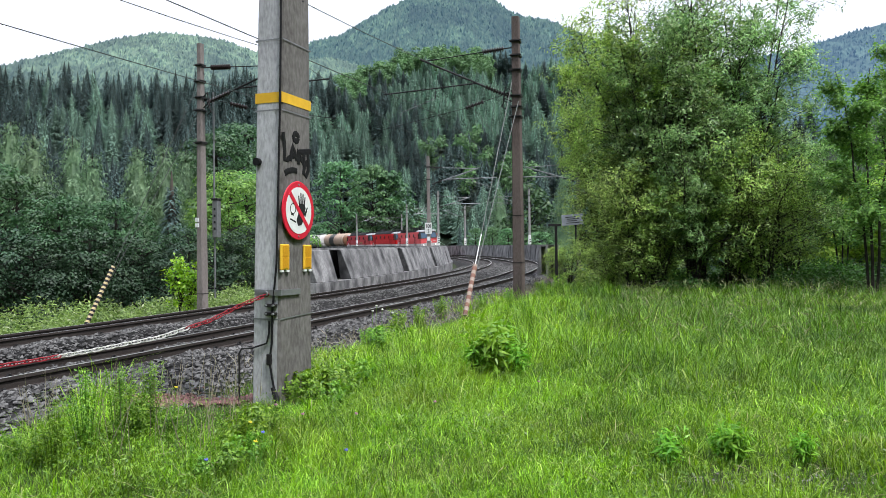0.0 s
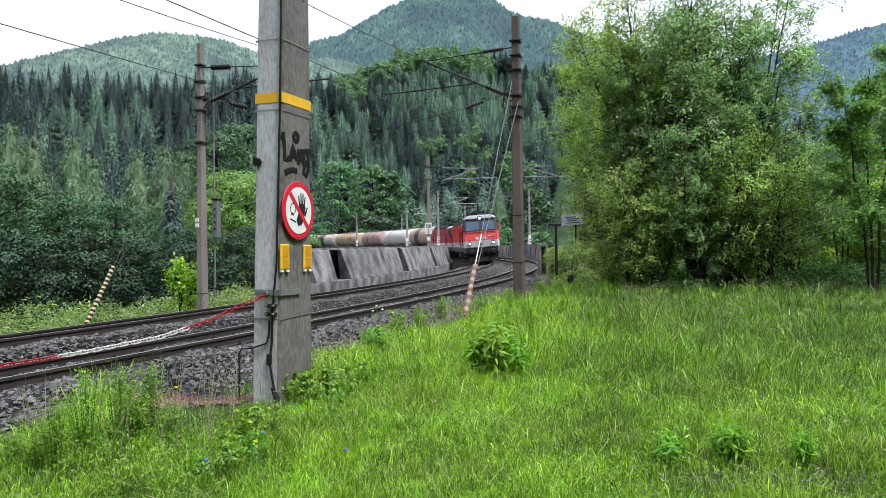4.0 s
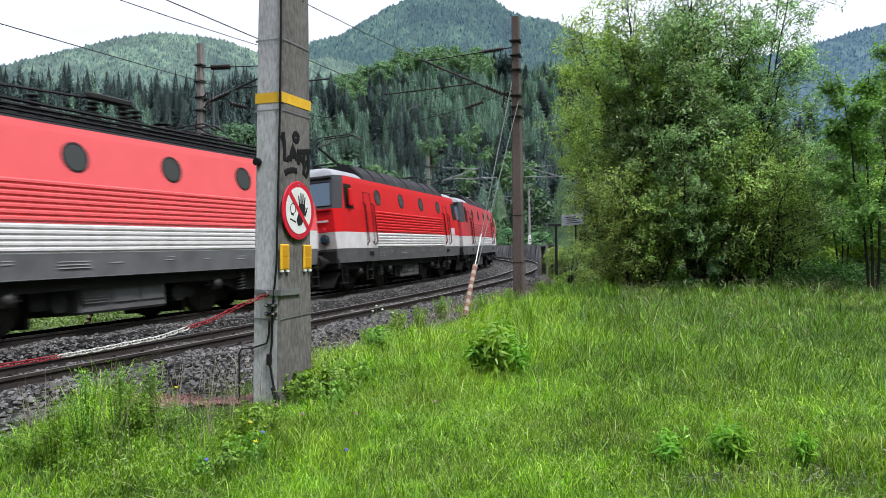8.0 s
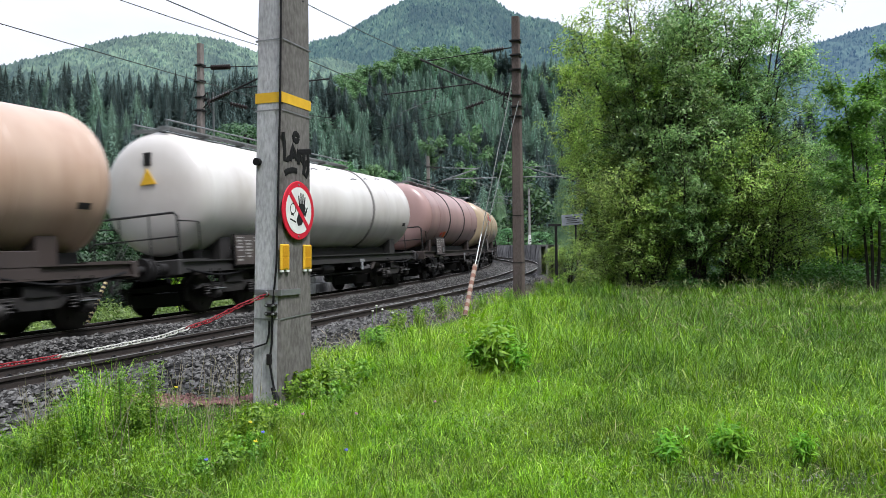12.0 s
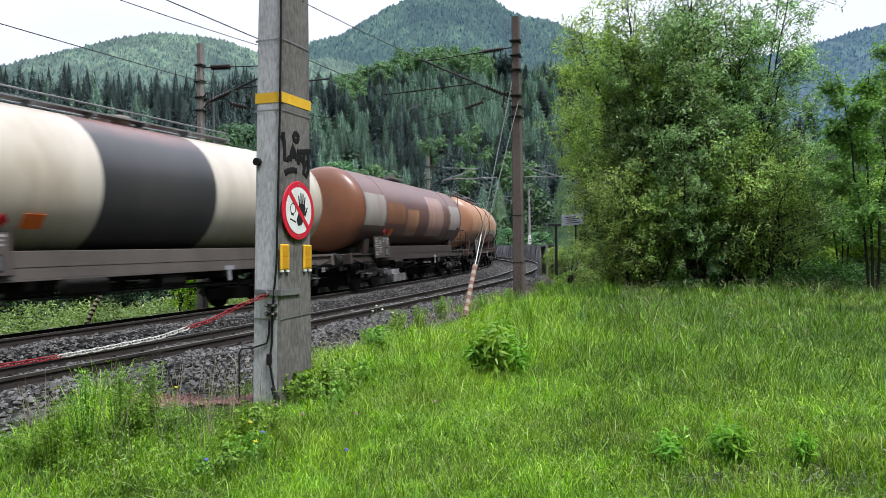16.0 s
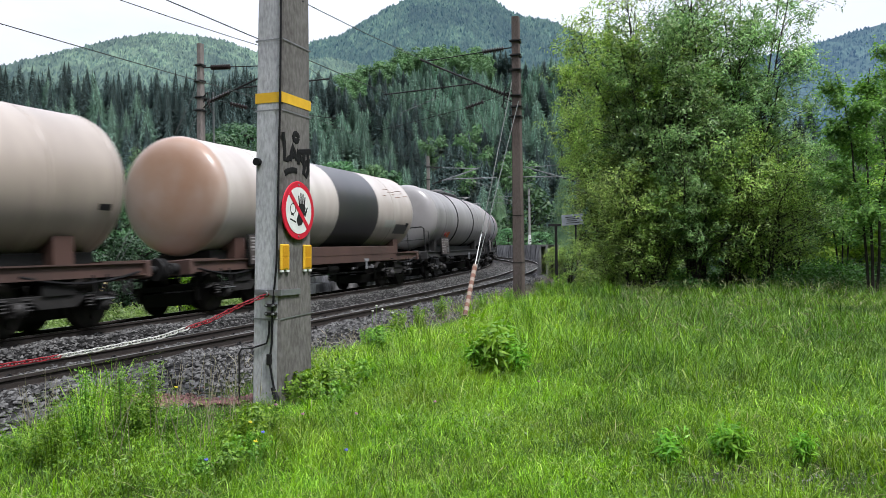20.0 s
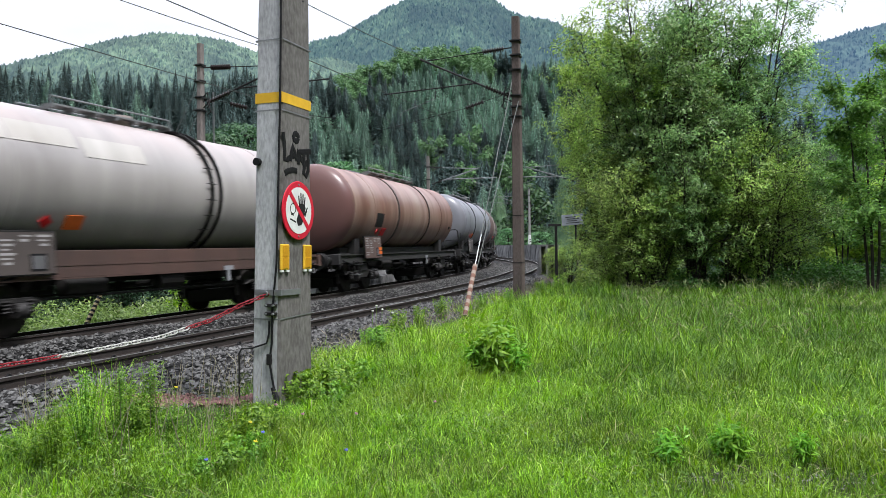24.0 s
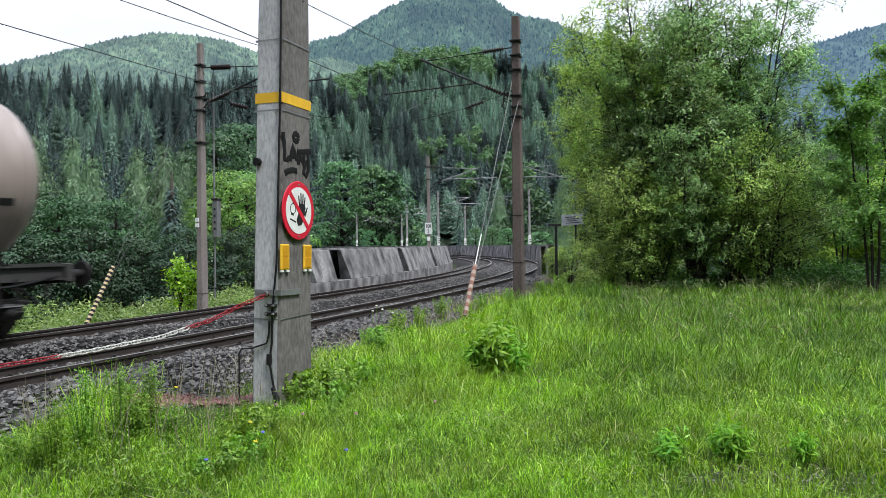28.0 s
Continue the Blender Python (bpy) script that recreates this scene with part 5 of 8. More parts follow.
        if spec.get("plate"):
            part("hazard_diamond", Geo().prism([flank(0.62 + 0.14 * p, 0.14 * q) for p, q in ((0, -1), (1, 0), (0, 1), (-1, 0))], (0, 0, 0), tuple(out * 0.012)), LOCO_RED, ob, "small red diamond plate")
    # manway, walkway and ladder
    part("manway", Geo().lathe([(-0.15, 0.32), (0.12, 0.32), (0.14, 0.36), (0.2, 0.36), (0.22, 0.2)], 18, Matrix.Translation((mid, 0, zc + R)) @ pose(0, 0, 0, 0, -90, 0)), end_m, ob, "round manway on top")
    if spec.get("walk"):
        a, b = spec["walk"]
        zt = zc + R + 0.10
        for y in (-0.32, 0.32):
            part("walkway_board", Geo().box((mid + (a + b) / 2 * h, y, zt), ((b - a) * h, 0.26, 0.035)), GALV, ob, "galvanised walkway grating")
        n = 6
        for y in (-0.46, 0.46):
            part("walkway_rail", Geo().tube([(mid + a * h, y, zt + 0.02), (mid + a * h, y, zt + 0.15), (mid + b * h, y, zt + 0.15), (mid + b * h, y, zt + 0.02)], 0.020, 6), GALV, ob)
        for k in range(n + 1):
            x = mid + (a + (b - a) * k / n) * h
            part("walkway_bracket", Geo().box((x, 0, zt - 0.06), (0.06, 1.0, 0.06)), GALV, ob)
    if spec.get("ladder"):
        x = mid + h + 0.06
        g = Geo()
        for y in (0.35, 0.75):
            g.tube([(x + 0.05, y, 1.25), (x + 0.05, y, zc + R * 0.75), (x - 0.35, y, zc + R + 0.35), (x - 0.9, y, zc + R + 0.40)], 0.02, 6)
        for k in range(9):
            g.tube([(x + 0.05, 0.35, 1.5 + 0.28 * k), (x + 0.05, 0.75, 1.5 + 0.28 * k)], 0.014, 5)
        part("ladder", g, spec.get("ladder_m", GALV), ob, "steel ladder at the tank end")
    if spec.get("rail", True):
        x = L - 0.12
        g = Geo().tube([(x, -1.15, 1.25), (x, -1.15, 2.2), (x, -1.05, 2.28), (x, 1.05, 2.28), (x, 1.15, 2.2), (x, 1.15, 1.25)], 0.03, 6)
        g.tube([(x, -1.15, 1.75), (x, 1.15, 1.75)], 0.018, 6)
        for y in (-0.4, 0.4):
            g.tube([(x, y, 1.25), (x, y, 2.28)], 0.018, 6)
        for y in (-1.15, 1.15):
            g.tube([(x, y, 2.1), (x - 0.75, y, 2.1), (x - 0.75, y, 1.25)], 0.018, 6)
        part("end_railing", g, spec.get("ladder_m", DARK_STEEL), ob, "bent tube railing at the platform")
    if spec.get("signs"):                                   # a dark plate with a small triangle and a ringed disc
        x, z = mid + h - 0.02, zc + 0.45
        sign = part("sign_plate", Geo().box((x, -0.05, z), (0.06, 0.36, 0.66)), BOGIE, ob, "dark plate with small warning signs", bevel=0.01)
        part("warning_triangle", Geo().prism([(x + 0.031, -0.16, z + 0.06), (x + 0.031, 0.06, z + 0.06), (x + 0.031, -0.05, z + 0.25)], (0, 0, 0), (0.008, 0, 0)), spec["signs"], sign)
        for r, m, d in ((0.125, LOCO_RED, 0.0), (0.085, WRITING, 0.006)):
            part("sign_disc", Geo().lathe([(0.0, r), (0.008, r), (0.009, 0.01)], 18, Matrix.Translation((x + 0.030 + d, -0.05, z - 0.16))), m, sign)
    if spec.get("warn"):
        g = Geo().prism([(0, -0.22, -0.16), (0, 0.22, -0.16), (0, 0, 0.22)], (0, 0, 0), (0.02, 0, 0))
        g.v = [(p[0] + mid + h + 0.01, p[1] + 0.1, p[2] + zc + 0.35) for p in g.v]
        part("warning_triangle", g, YELLOW, ob, "orange warning triangle")
        part("warning_plate", Geo().box((mid + h - 0.05, 0.1, zc + 0.78), (0.10, 0.17, 0.30)), INK, ob)
    if spec.get("ring_ladder"):
        x = mid + spec["ring_ladder"] * h
        for d in (-0.16, 0.16):
            part("ring_rail", Geo().lathe([(x + d - 0.025, R + 0.05), (x + d + 0.025, R + 0.05), (x + d + 0.025, R + 0.09), (x + d - 0.025, R + 0.09)], 40, lift), BOGIE, ob)
        for s in (-1, 1):
            for k in range(9):
                a = -0.9 + 0.24 * k
                part("rung", Geo().tube([(x - 0.16, s * (R + 0.07) * math.cos(a), zc + (R + 0.07) * math.sin(a)), (x + 0.16, s * (R + 0.07) * math.cos(a), zc + (R + 0.07) * math.sin(a))], 0.014, 5), BOGIE, ob)
    for x0, z0, w, tall, strokes in spec.get("scribble", ()):      # sprayed lines that follow the tank's round flank
        for stroke in strokes:
            pts = []
            fine = [(p[0] + (q[0] - p[0]) * k / 6, p[1] + (q[1] - p[1]) * k / 6) for p, q in zip(stroke, stroke[1:]) for k in range(6)] + [stroke[-1]]
            for u, v in fine:
                z = z0 + v * tall
                pts.append((mid + x0 * h - u * w, math.sqrt(max((R + 0.012 - 0.6 * spec.get("stroke", 0.03)) ** 2 - (z - zc) ** 2, 0.01)), z))
            part("sprayed_line", Geo().tube(pts, spec.get("stroke", 0.03), 5), spec["spray"], tank, "faded sprayed line")
    if spec.get("mark"):
        for s in (-1, 1):                                   # a plain ring and bars in the owner's red
            y, z = s * (R - 0.003), zc + 0.35
            m0 = Matrix.Translation((mid + h * 0.55, y, z)) @ pose(0, 0, 0, 0, 0, 90 * s)
            part("mark_ring", Geo().lathe([(0.0, 0.40), (0.012, 0.40), (0.012, 0.30), (0.0, 0.30)], 24, m0), spec["mark"], tank, "faded red ring mark")
            part("mark_disc", Geo().lathe([(0.0, 0.20), (0.012, 0.20)], 20, m0), spec["mark"], tank)
            for k in range(5):
                part("mark_bar", Geo().box((mid + h * 0.55 - 0.75 - 0.36 * k, y, z), (0.26, 0.02, 0.26)), spec["mark"], tank)
    sets = []
    piv = length / 2 - 2.75
    for x in (piv, -piv):
        sets += bogie(ob, x, 1.8, 0.46, False)
    return ob, sets, piv, 0.46


def train():
    tan = paint("peach tank paint", (0.56, 0.42, 0.325), (0.40, 0.26, 0.185))
    # rust-brown that turns paler towards the top of the end
    rust = paint("rust-brown tank end", (0.175, 0.075, 0.038), (0.27, 0.145, 0.085), top=(0.46, 0.38, 0.31), span=(3.45, 4.25), amount=1.4)
    white = paint("white tank paint", (0.70, 0.685, 0.665), (0.50, 0.465, 0.43), streak=0.22)
    charcoal = paint("charcoal band", (0.036, 0.037, 0.041), (0.066, 0.060, 0.060))
    tarred = paint("rust-topped charcoal band", (0.036, 0.037, 0.041), (0.066, 0.060, 0.060), top=(0.22, 0.115, 0.10), span=(3.7, 4.15), amount=1.9)
    mauve = paint("dusty mauve tank paint", (0.45, 0.30, 0.285), (0.29, 0.18, 0.165))
    cream = paint("cream tank paint", (0.46, 0.37, 0.25), (0.34, 0.25, 0.16))
    maroon = paint("dark maroon tank paint", (0.130, 0.066, 0.066), (0.17, 0.085, 0.07))
    terra = paint("rusty terracotta tank end", (0.30, 0.135, 0.075), (0.46, 0.25, 0.16))
    orange = paint("orange-ochre tank paint", (0.60, 0.325, 0.20), (0.42, 0.205, 0.115))
    greige = paint("greige tank paint", (0.45, 0.385, 0.33), (0.31, 0.26, 0.22))
    grey = paint("grey tank paint", (0.36, 0.345, 0.345), (0.23, 0.215, 0.21))
    metal = paint("dull metallic tank paint", (0.47, 0.50, 0.57), (0.34, 0.22, 0.21), 0.30, 0.35)
    stone = paint("grey cream tank paint", (0.39, 0.365, 0.35), (0.27, 0.25, 0.24), top=(0.42, 0.31, 0.28), amount=1.1)
    brick = paint("stained rusty pink tank paint", (0.33, 0.245, 0.200), (0.21, 0.098, 0.073), top=(0.38, 0.22, 0.195), amount=1.2, streak=0.85)
    slate = paint("slate blue tank paint", (0.30, 0.305, 0.345), (0.19, 0.19, 0.21))
    sand = paint("dusty beige tank paint", (0.375, 0.325, 0.295), (0.24, 0.19, 0.165))
    brown = paint("rusty brown frame paint", (0.046, 0.033, 0.029), (0.026, 0.020, 0.018), 0.65)
    dull = paint("grimy grey frame paint", (0.030, 0.0285, 0.028), (0.018, 0.017, 0.0165), 0.65)
    chalk = paint("off-white tank paint", (0.58, 0.54, 0.50), (0.42, 0.36, 0.32))
    smear = paint("grey spray over cream", (0.27, 0.25, 0.225), (0.43, 0.35, 0.24))
    taupe = paint("dusty taupe frame paint", (0.105, 0.090, 0.080), (0.06, 0.05, 0.045), 0.65)
    ivory = paint("ivory tank paint", (0.60, 0.555, 0.48), (0.42, 0.36, 0.28))
    rosy = paint("rubbed pinkish paint", (0.42, 0.27, 0.225), (0.25, 0.13, 0.11))
    board = paint("dusty brown-grey data board", (0.085, 0.068, 0.061), (0.048, 0.039, 0.036), 0.6)
    rustboard = paint("rusty brown data board", (0.15, 0.095, 0.082), (0.085, 0.055, 0.05), 0.6)
    dusk = paint("sooty brown tank end", (0.155, 0.120, 0.118), (0.10, 0.065, 0.055))
    pale = paint("grubby grey panel", (0.204, 0.190, 0.184), (0.136, 0.126, 0.122), 0.6)
    hazard = mat("orange plate", (0.75, 0.16, 0.03), None, 9, None, 60, 0.5, bump=0.02)
    wash = paint("washed-out bluish spray", (0.42, 0.47, 0.45), (0.50, 0.46, 0.42))
    teal = mat("teal spray paint", (0.12, 0.18, 0.18), None, 9, None, 60, 0.6, bump=0.01)
    umber = paint("rust-orange tank end", (0.29, 0.115, 0.050), (0.13, 0.055, 0.042))
    worn = paint("paler repaint", (0.50, 0.475, 0.44), (0.36, 0.33, 0.29))
    russet = paint("russet frame paint", (0.088, 0.046, 0.036), (0.046, 0.029, 0.024), 0.65)
    bare = paint("bare whitish paint", (0.40, 0.37, 0.35), (0.30, 0.25, 0.23), 0.5)
    ochre = paint("rusty ochre paint", (0.32, 0.15, 0.075), (0.20, 0.085, 0.05))
    faded = mat("faded red print", (0.55, 0.13, 0.11), None, 9, None, 60, 0.55, bump=0.01)
    stained = paint("stained whitish tank end", (0.42, 0.36, 0.32), (0.34, 0.175, 0.095), streak=0.7)
    made = [locomotive(0.0, LOCO_RED_PALE, "red and white electric locomotive with lit headlamps and raised pantograph", (1.15, 0.0), True, True),
            locomotive(16.06, LOCO_RED, "bright red electric locomotive coupled second with dark roof hatches", (0.9, 0.0), False, False),
            locomotive(32.12, LOCO_RED_DULL, "faded red electric locomotive coupled before the tank wagons", (0.0, 0.0), False, False)]
    specs = [
        (63.5, dict(label="peach tank wagon with a broad charcoal band and rusty end", paint=tan, ends=rust, frame=brown, apron=True, panel=board, bands=[(-0.40, 0.05, charcoal, "broad charcoal band")], rail=False)),
        (79.6, dict(label="white tank wagon with a pale strap, walkway and end railing", paint=white, frame=dull, straps=(-0.42,), strap_m=pale, walk=(-0.45, 0.95), warn=True, plate=hazard, panel=board, spray=charcoal, scribble=[(0.30 - 0.19 * k, 3.72 + 0.12 * (k % 3), 0.35 + 0.12 * (k % 2), 0.06, [[(0, 0), (0.5, 0.9), (1, 0.6)]]) for k in range(6)])),
        (93.6, dict(label="dusty mauve tank wagon with two dark straps and walkway", paint=mauve, frame=brown, straps=(-0.28, 0.30), strap_m=dull, walk=(-0.6, 0.9), warn=True, plate=hazard, panel=board)),
        (110.6, dict(label="cream tank wagon with faded red ring mark and grey sprayed field", front=2.6, paint=cream, frame=brown, walk=(-0.45, 0.35), straps=(-0.12, 0.3), strap_m=cream, mark=faded, patches=[(-0.42, 4.4, 1.75, 2.55, smear, "grey sprayed field")], panel=board, rail=False)),
        (126.6, dict(label="cream-white tank wagon with charcoal band and rusty streaks", paint=ivory, ends=stone, frame=taupe, apron=True, bands=[(-0.22, 0.28, tarred, "charcoal band with a rusty top")], walk=(-0.5, 0.8), warn=True, plate=hazard, panel=board)),
        (143.3, dict(label="dark maroon tank wagon with bare white painted fields", paint=maroon, ends=umber, frame=brown, apron=True, panel=board, plate=hazard, walk=(-0.1, 0.15), rail=False, patches=[(0.775, 2.1, 2.2, 3.3, bare, "whitish painted field"), (0.47, 2.0, 2.3, 3.05, ochre, "rusty ochre field"), (-0.76, 2.0, 2.2, 3.35, bare, "whitish painted field"), (-0.30, 2.4, 1.9, 3.6, rosy, "rubbed pinkish field"), (0.18, 1.5, 1.9, 2.9, terra, "rusty field")])),
        (159.55, dict(label="orange-ochre tank wagon with dark straps, end ladder and sprayed marks", front=1.7, paint=orange, ends=terra, frame=russet, straps=(-0.38, 0.28), walk=(-0.55, 0.95), ladder=True, ladder_m=brown, spray=teal, scribble=[(-0.38 - 0.11 * k, 2.02 + 0.05 * (k % 2), 0.46 - 0.12 * (k % 3), 0.45, MARKS[k % 2]) for k in range(4)], panel=board, signs=WRITING)),
        (173.3, dict(label="greige tank wagon with a ladder hoop and red-brown frame", front=1.45, paint=greige, frame=russet, ring_ladder=-0.25, walk=(-0.25, 0.05), plate=hazard, panel=board)),
        (189.4, dict(label="off-white tank wagon with charcoal band and brownish end", front=1.45, paint=chalk, ends=stained, frame=russet, apron=True, patches=[(-0.78, 1.3, 1.95, 2.28, charcoal, "dark sprayed field"), (-0.60, 1.0, 2.15, 2.42, wash, "washed-out bluish smear")], stroke=0.014, bands=[(-0.42, 0.05, charcoal, "charcoal band")], spray=rust, scribble=[(-0.52 - 0.045 * k, 3.28 + 0.09 * ((3 * k) % 4), 0.28 + 0.2 * (k % 3), 0.05, [[(0, 0), (0.5, 0.6), (1, 0.5)]]) for k in range(8)], panel=board, rail=False)),
        (205.8, dict(label="plain grey tank wagon with two dark straps", front=1.8, paint=grey, frame=dull, straps=(-0.40, 0.25), walk=(-0.5, 0.05), plate=hazard, panel=board)),
        (220.75, dict(label="dull metallic tank wagon with a reddish grimy top", paint=metal, ends=grey, frame=dull, straps=(-0.15,), walk=(-0.4, 0.2), panel=board)),
        (235.2, dict(label="grey cream tank wagon with a ladder hoop and walkway", front=1.35, paint=stone, frame=russet, apron=True, patches=[(0.62, 2.6, 3.35, 3.75, worn, "paler repainted field"), (0.25, 1.6, 3.2, 3.6, worn, "paler repainted field")], ring_ladder=-0.2, walk=(-0.2, 0.35), plate=hazard, panel=board)),
        (250.7, dict(label="stained rusty pink tank wagon with dark straps and walkway", paint=brick, ends=maroon, frame=dull, straps=(-0.34, 0.26), strap_m=brown, walk=(-0.5, 0.30), low=hazard, plate=LOCO_RED, panel=rustboard, rail=False, patches=[(0.56, 0.72, 2.15, 2.62, INK, "black written plate on the flank")])),
        (264.8, dict(label="slate blue tank wagon with dark straps and framed walkway", front=1.6, paint=slate, frame=dull, straps=(-0.45, 0.32), walk=(-0.6, 0.5), plate=hazard, panel=board)),
        (280.75, dict(label="dusty beige last tank wagon with straps, walkway and ladder", front=1.9, paint=sand, ends=dusk, frame=dull, straps=(-0.42, 0.22), strap_m=dull, walk=(-0.6, 0.95), ladder=True, signs=YELLOW, panel=rustboard, plate=LOCO_RED, ladder_m=dull)),
    ]
    at = 48.18
    for rear, spec in specs:
        made.append(tank_wagon(at, rear - at, spec))
        at = rear
    return made


def vehicle_pose(s, piv):
    a, b = line(s - piv), line(s + piv)
    x = (a - b).normalized()
    o = line(s, 1.0) - line(s, 0.0)
    y = (o - x * o.dot(x)).normalized()
    m = Matrix((x, y, x.cross(y))).transposed().to_4x4()
    m.translation = (a + b) / 2
    return m


def motions():
    """The train runs in at an even pace and out past the camera; its wheels roll while they can be seen."""
    for ob, sets, piv, r in TRAIN:
        mid = ob["middle"]
        walk(ob, [(t, vehicle_pose(START - SPEED * t + mid, piv)) for t in [k * 0.5 for k in range(57)]])
        t0 = max(0.0, min(26.0, (START + mid - 42) / SPEED))
        t1 = max(t0 + 0.5, min(28.0, (START + mid + 24) / SPEED))
        k0, k1 = int(t0 * FPS), int(t1 * FPS)
        times = [0.0] + [k / FPS for k in range(k0, k1 + 1) if 0 < k / FPS < 28.0] + [28.0]
        for w in sets:
            place = w.location.copy()
            walk(w, [(t, Matrix.Translation(place) @ Matrix.Rotation(SPEED * (min(max(t, t0), t1) - t0) / r % (2 * math.pi), 4, "Y")) for t in times])


# ---- plants ----
GRASS = leafy("meadow grass", (0.040, 0.125, 0.009), (0.300, 0.53, 0.042), 0.34, 0.42, 0.0, warm=(0.46, 0.52, 0.17), patch=((0.35, 0.25), (1.1, 0.22), (3.4, 0.30)), straw=((0.34, 0.42, 0.06), 0.9, 0.45))
# coarser grass whose green also holds the thicket's shade
GRASS_COARSE_SHADED = leafy("coarse meadow grass", (0.022, 0.072, 0.007), (0.140, 0.285, 0.028), 0.3, 0.5, 0.0, warm=(0.26, 0.29, 0.10), patch=((0.35, 0.25), (1.1, 0.2), (3.4, 0.3)), straw=((0.18, 0.24, 0.04), 0.7, 0.45))
HERB = leafy("fresh herb leaves", (0.070, 0.175, 0.016), (0.27, 0.46, 0.055), 0.4, 0.42, patch=((1.0, 0.25),))
HERB_DARK = leafy("deep green herb leaves", (0.042, 0.130, 0.012), (0.20, 0.39, 0.045), 0.38, 0.4, patch=((0.7, 0.25),))
WILLOW = leafy("willow leaves", (0.056, 0.134, 0.042), (0.275, 0.45, 0.150), 0.40, 0.40, warm=(0.50, 0.56, 0.32), patch=((0.45, 0.36), (1.6, 0.28)), straw=((0.32, 0.37, 0.13), 0.8, 0.28))
WILLOW_YELLOW_SUNLIT = leafy("yellow-green willow leaves", (0.100, 0.195, 0.036), (0.41, 0.56, 0.135), 0.42, 0.40, warm=(0.54, 0.60, 0.26), patch=((0.6, 0.32), (1.8, 0.22)))
ALDER = leafy("alder leaves", (0.062, 0.155, 0.036), (0.245, 0.42, 0.10), 0.42, 0.42, patch=((0.8, 0.3),))
ELDER = leafy("dark elder leaves", (0.016, 0.040, 0.020), (0.038, 0.084, 0.036), 0.2, 0.55, patch=((0.4, 0.35),))
UNDERGROWTH_SHADED = leafy("dark nettles", (0.020, 0.058, 0.012), (0.085, 0.180, 0.032), 0.3, 0.45, patch=((0.7, 0.25),))
MAPLE = leafy("broad tree leaves", (0.026, 0.068, 0.028), (0.066, 0.145, 0.050), 0.27, 0.5, patch=((0.35, 0.3),))
PALE_TREE = leafy("grey-green larch needles", (0.110, 0.185, 0.100), (0.185, 0.290, 0.148), 0.32, 0.5, patch=((0.5, 0.25),))
# bluer and lifted: hillside haze is mixed into these needles
SPRUCE = leafy("spruce needles", (0.060, 0.100, 0.089), (0.098, 0.151, 0.131), 0.12, 0.75, 0.2, cells=((0.16, 0.40),))
# darker greens for the inner cones stand in for shade within the crowns
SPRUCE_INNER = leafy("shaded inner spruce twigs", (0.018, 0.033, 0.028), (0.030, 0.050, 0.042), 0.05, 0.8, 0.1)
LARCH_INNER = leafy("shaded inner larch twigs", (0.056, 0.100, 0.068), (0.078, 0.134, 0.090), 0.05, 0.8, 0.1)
# the lighter conifers also carry the mid slope's sunlight and haze
LARCH = leafy("light conifer needles", (0.155, 0.255, 0.190), (0.250, 0.385, 0.270), 0.22, 0.65, 0.2, cells=((0.12, 0.36),))
FAR_LEAF = leafy("far broadleaf crowns", (0.050, 0.138, 0.058), (0.140, 0.295, 0.112), 0.28, 0.6, 0.2, cells=((0.12, 0.25),))
# air gives each far wood a bluish glow that stands for haze
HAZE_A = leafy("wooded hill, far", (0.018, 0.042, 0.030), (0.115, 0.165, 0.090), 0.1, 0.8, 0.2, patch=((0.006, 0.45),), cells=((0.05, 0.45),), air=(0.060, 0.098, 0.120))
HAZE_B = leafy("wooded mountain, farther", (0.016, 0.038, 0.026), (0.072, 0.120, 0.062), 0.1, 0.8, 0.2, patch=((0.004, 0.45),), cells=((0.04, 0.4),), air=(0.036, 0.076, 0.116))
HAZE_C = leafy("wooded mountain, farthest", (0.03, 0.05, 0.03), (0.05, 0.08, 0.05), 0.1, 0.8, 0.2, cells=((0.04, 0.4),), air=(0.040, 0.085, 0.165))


def spot(px, d):
    """A place on the land at the bearing px and the distance d ahead."""
    x = (px - 784) / 1343.6 * d
    return Vector((x, d, float(land(x, d)[0])))


def leaves(nr, pts, size, aspect=0.36, droop=0.3, up=0.35, face=None):
    """Diamond leaves at pts: corner arrays for raw_mesh. face: the way their upper sides look."""
    n = len(pts)
    d = nr.randn(n, 3)
    if face is not None:
        q = face + 0.42 * nr.randn(n, 3)
        q /= np.linalg.norm(q, axis=1, keepdims=True) + 1e-9
        d = d - (d * q).sum(1, keepdims=True) * q
        d /= np.linalg.norm(d, axis=1, keepdims=True) + 1e-9
        side = np.cross(q, d)
        L = size * (0.65 + 0.7 * nr.rand(n, 1))
        tip = np.array([0, 0, -droop * 0.5]) * L
        return np.stack([pts, pts + d * L * 0.5 + side * L * aspect / 2, pts + d * L + tip, pts + d * L * 0.5 - side * L * aspect / 2], 1)
    d[:, 2] = d[:, 2] * 0.6 - droop
    d /= np.linalg.norm(d, axis=1, keepdims=True)
    side = np.cross(d, nr.randn(n, 3) * 0.7 + np.array([0, 0, 1.0]) * (1 if up else 0))
    side /= np.linalg.norm(side, axis=1, keepdims=True) + 1e-9
    L = size * (0.65 + 0.7 * nr.rand(n, 1))
    bend = np.cross(side, d) * L * 0.12
    v = np.stack([pts, pts + d * L * 0.5 + side * L * aspect / 2 + bend, pts + d * L, pts + d * L * 0.5 - side * L * aspect / 2 + bend], 1)
    return v


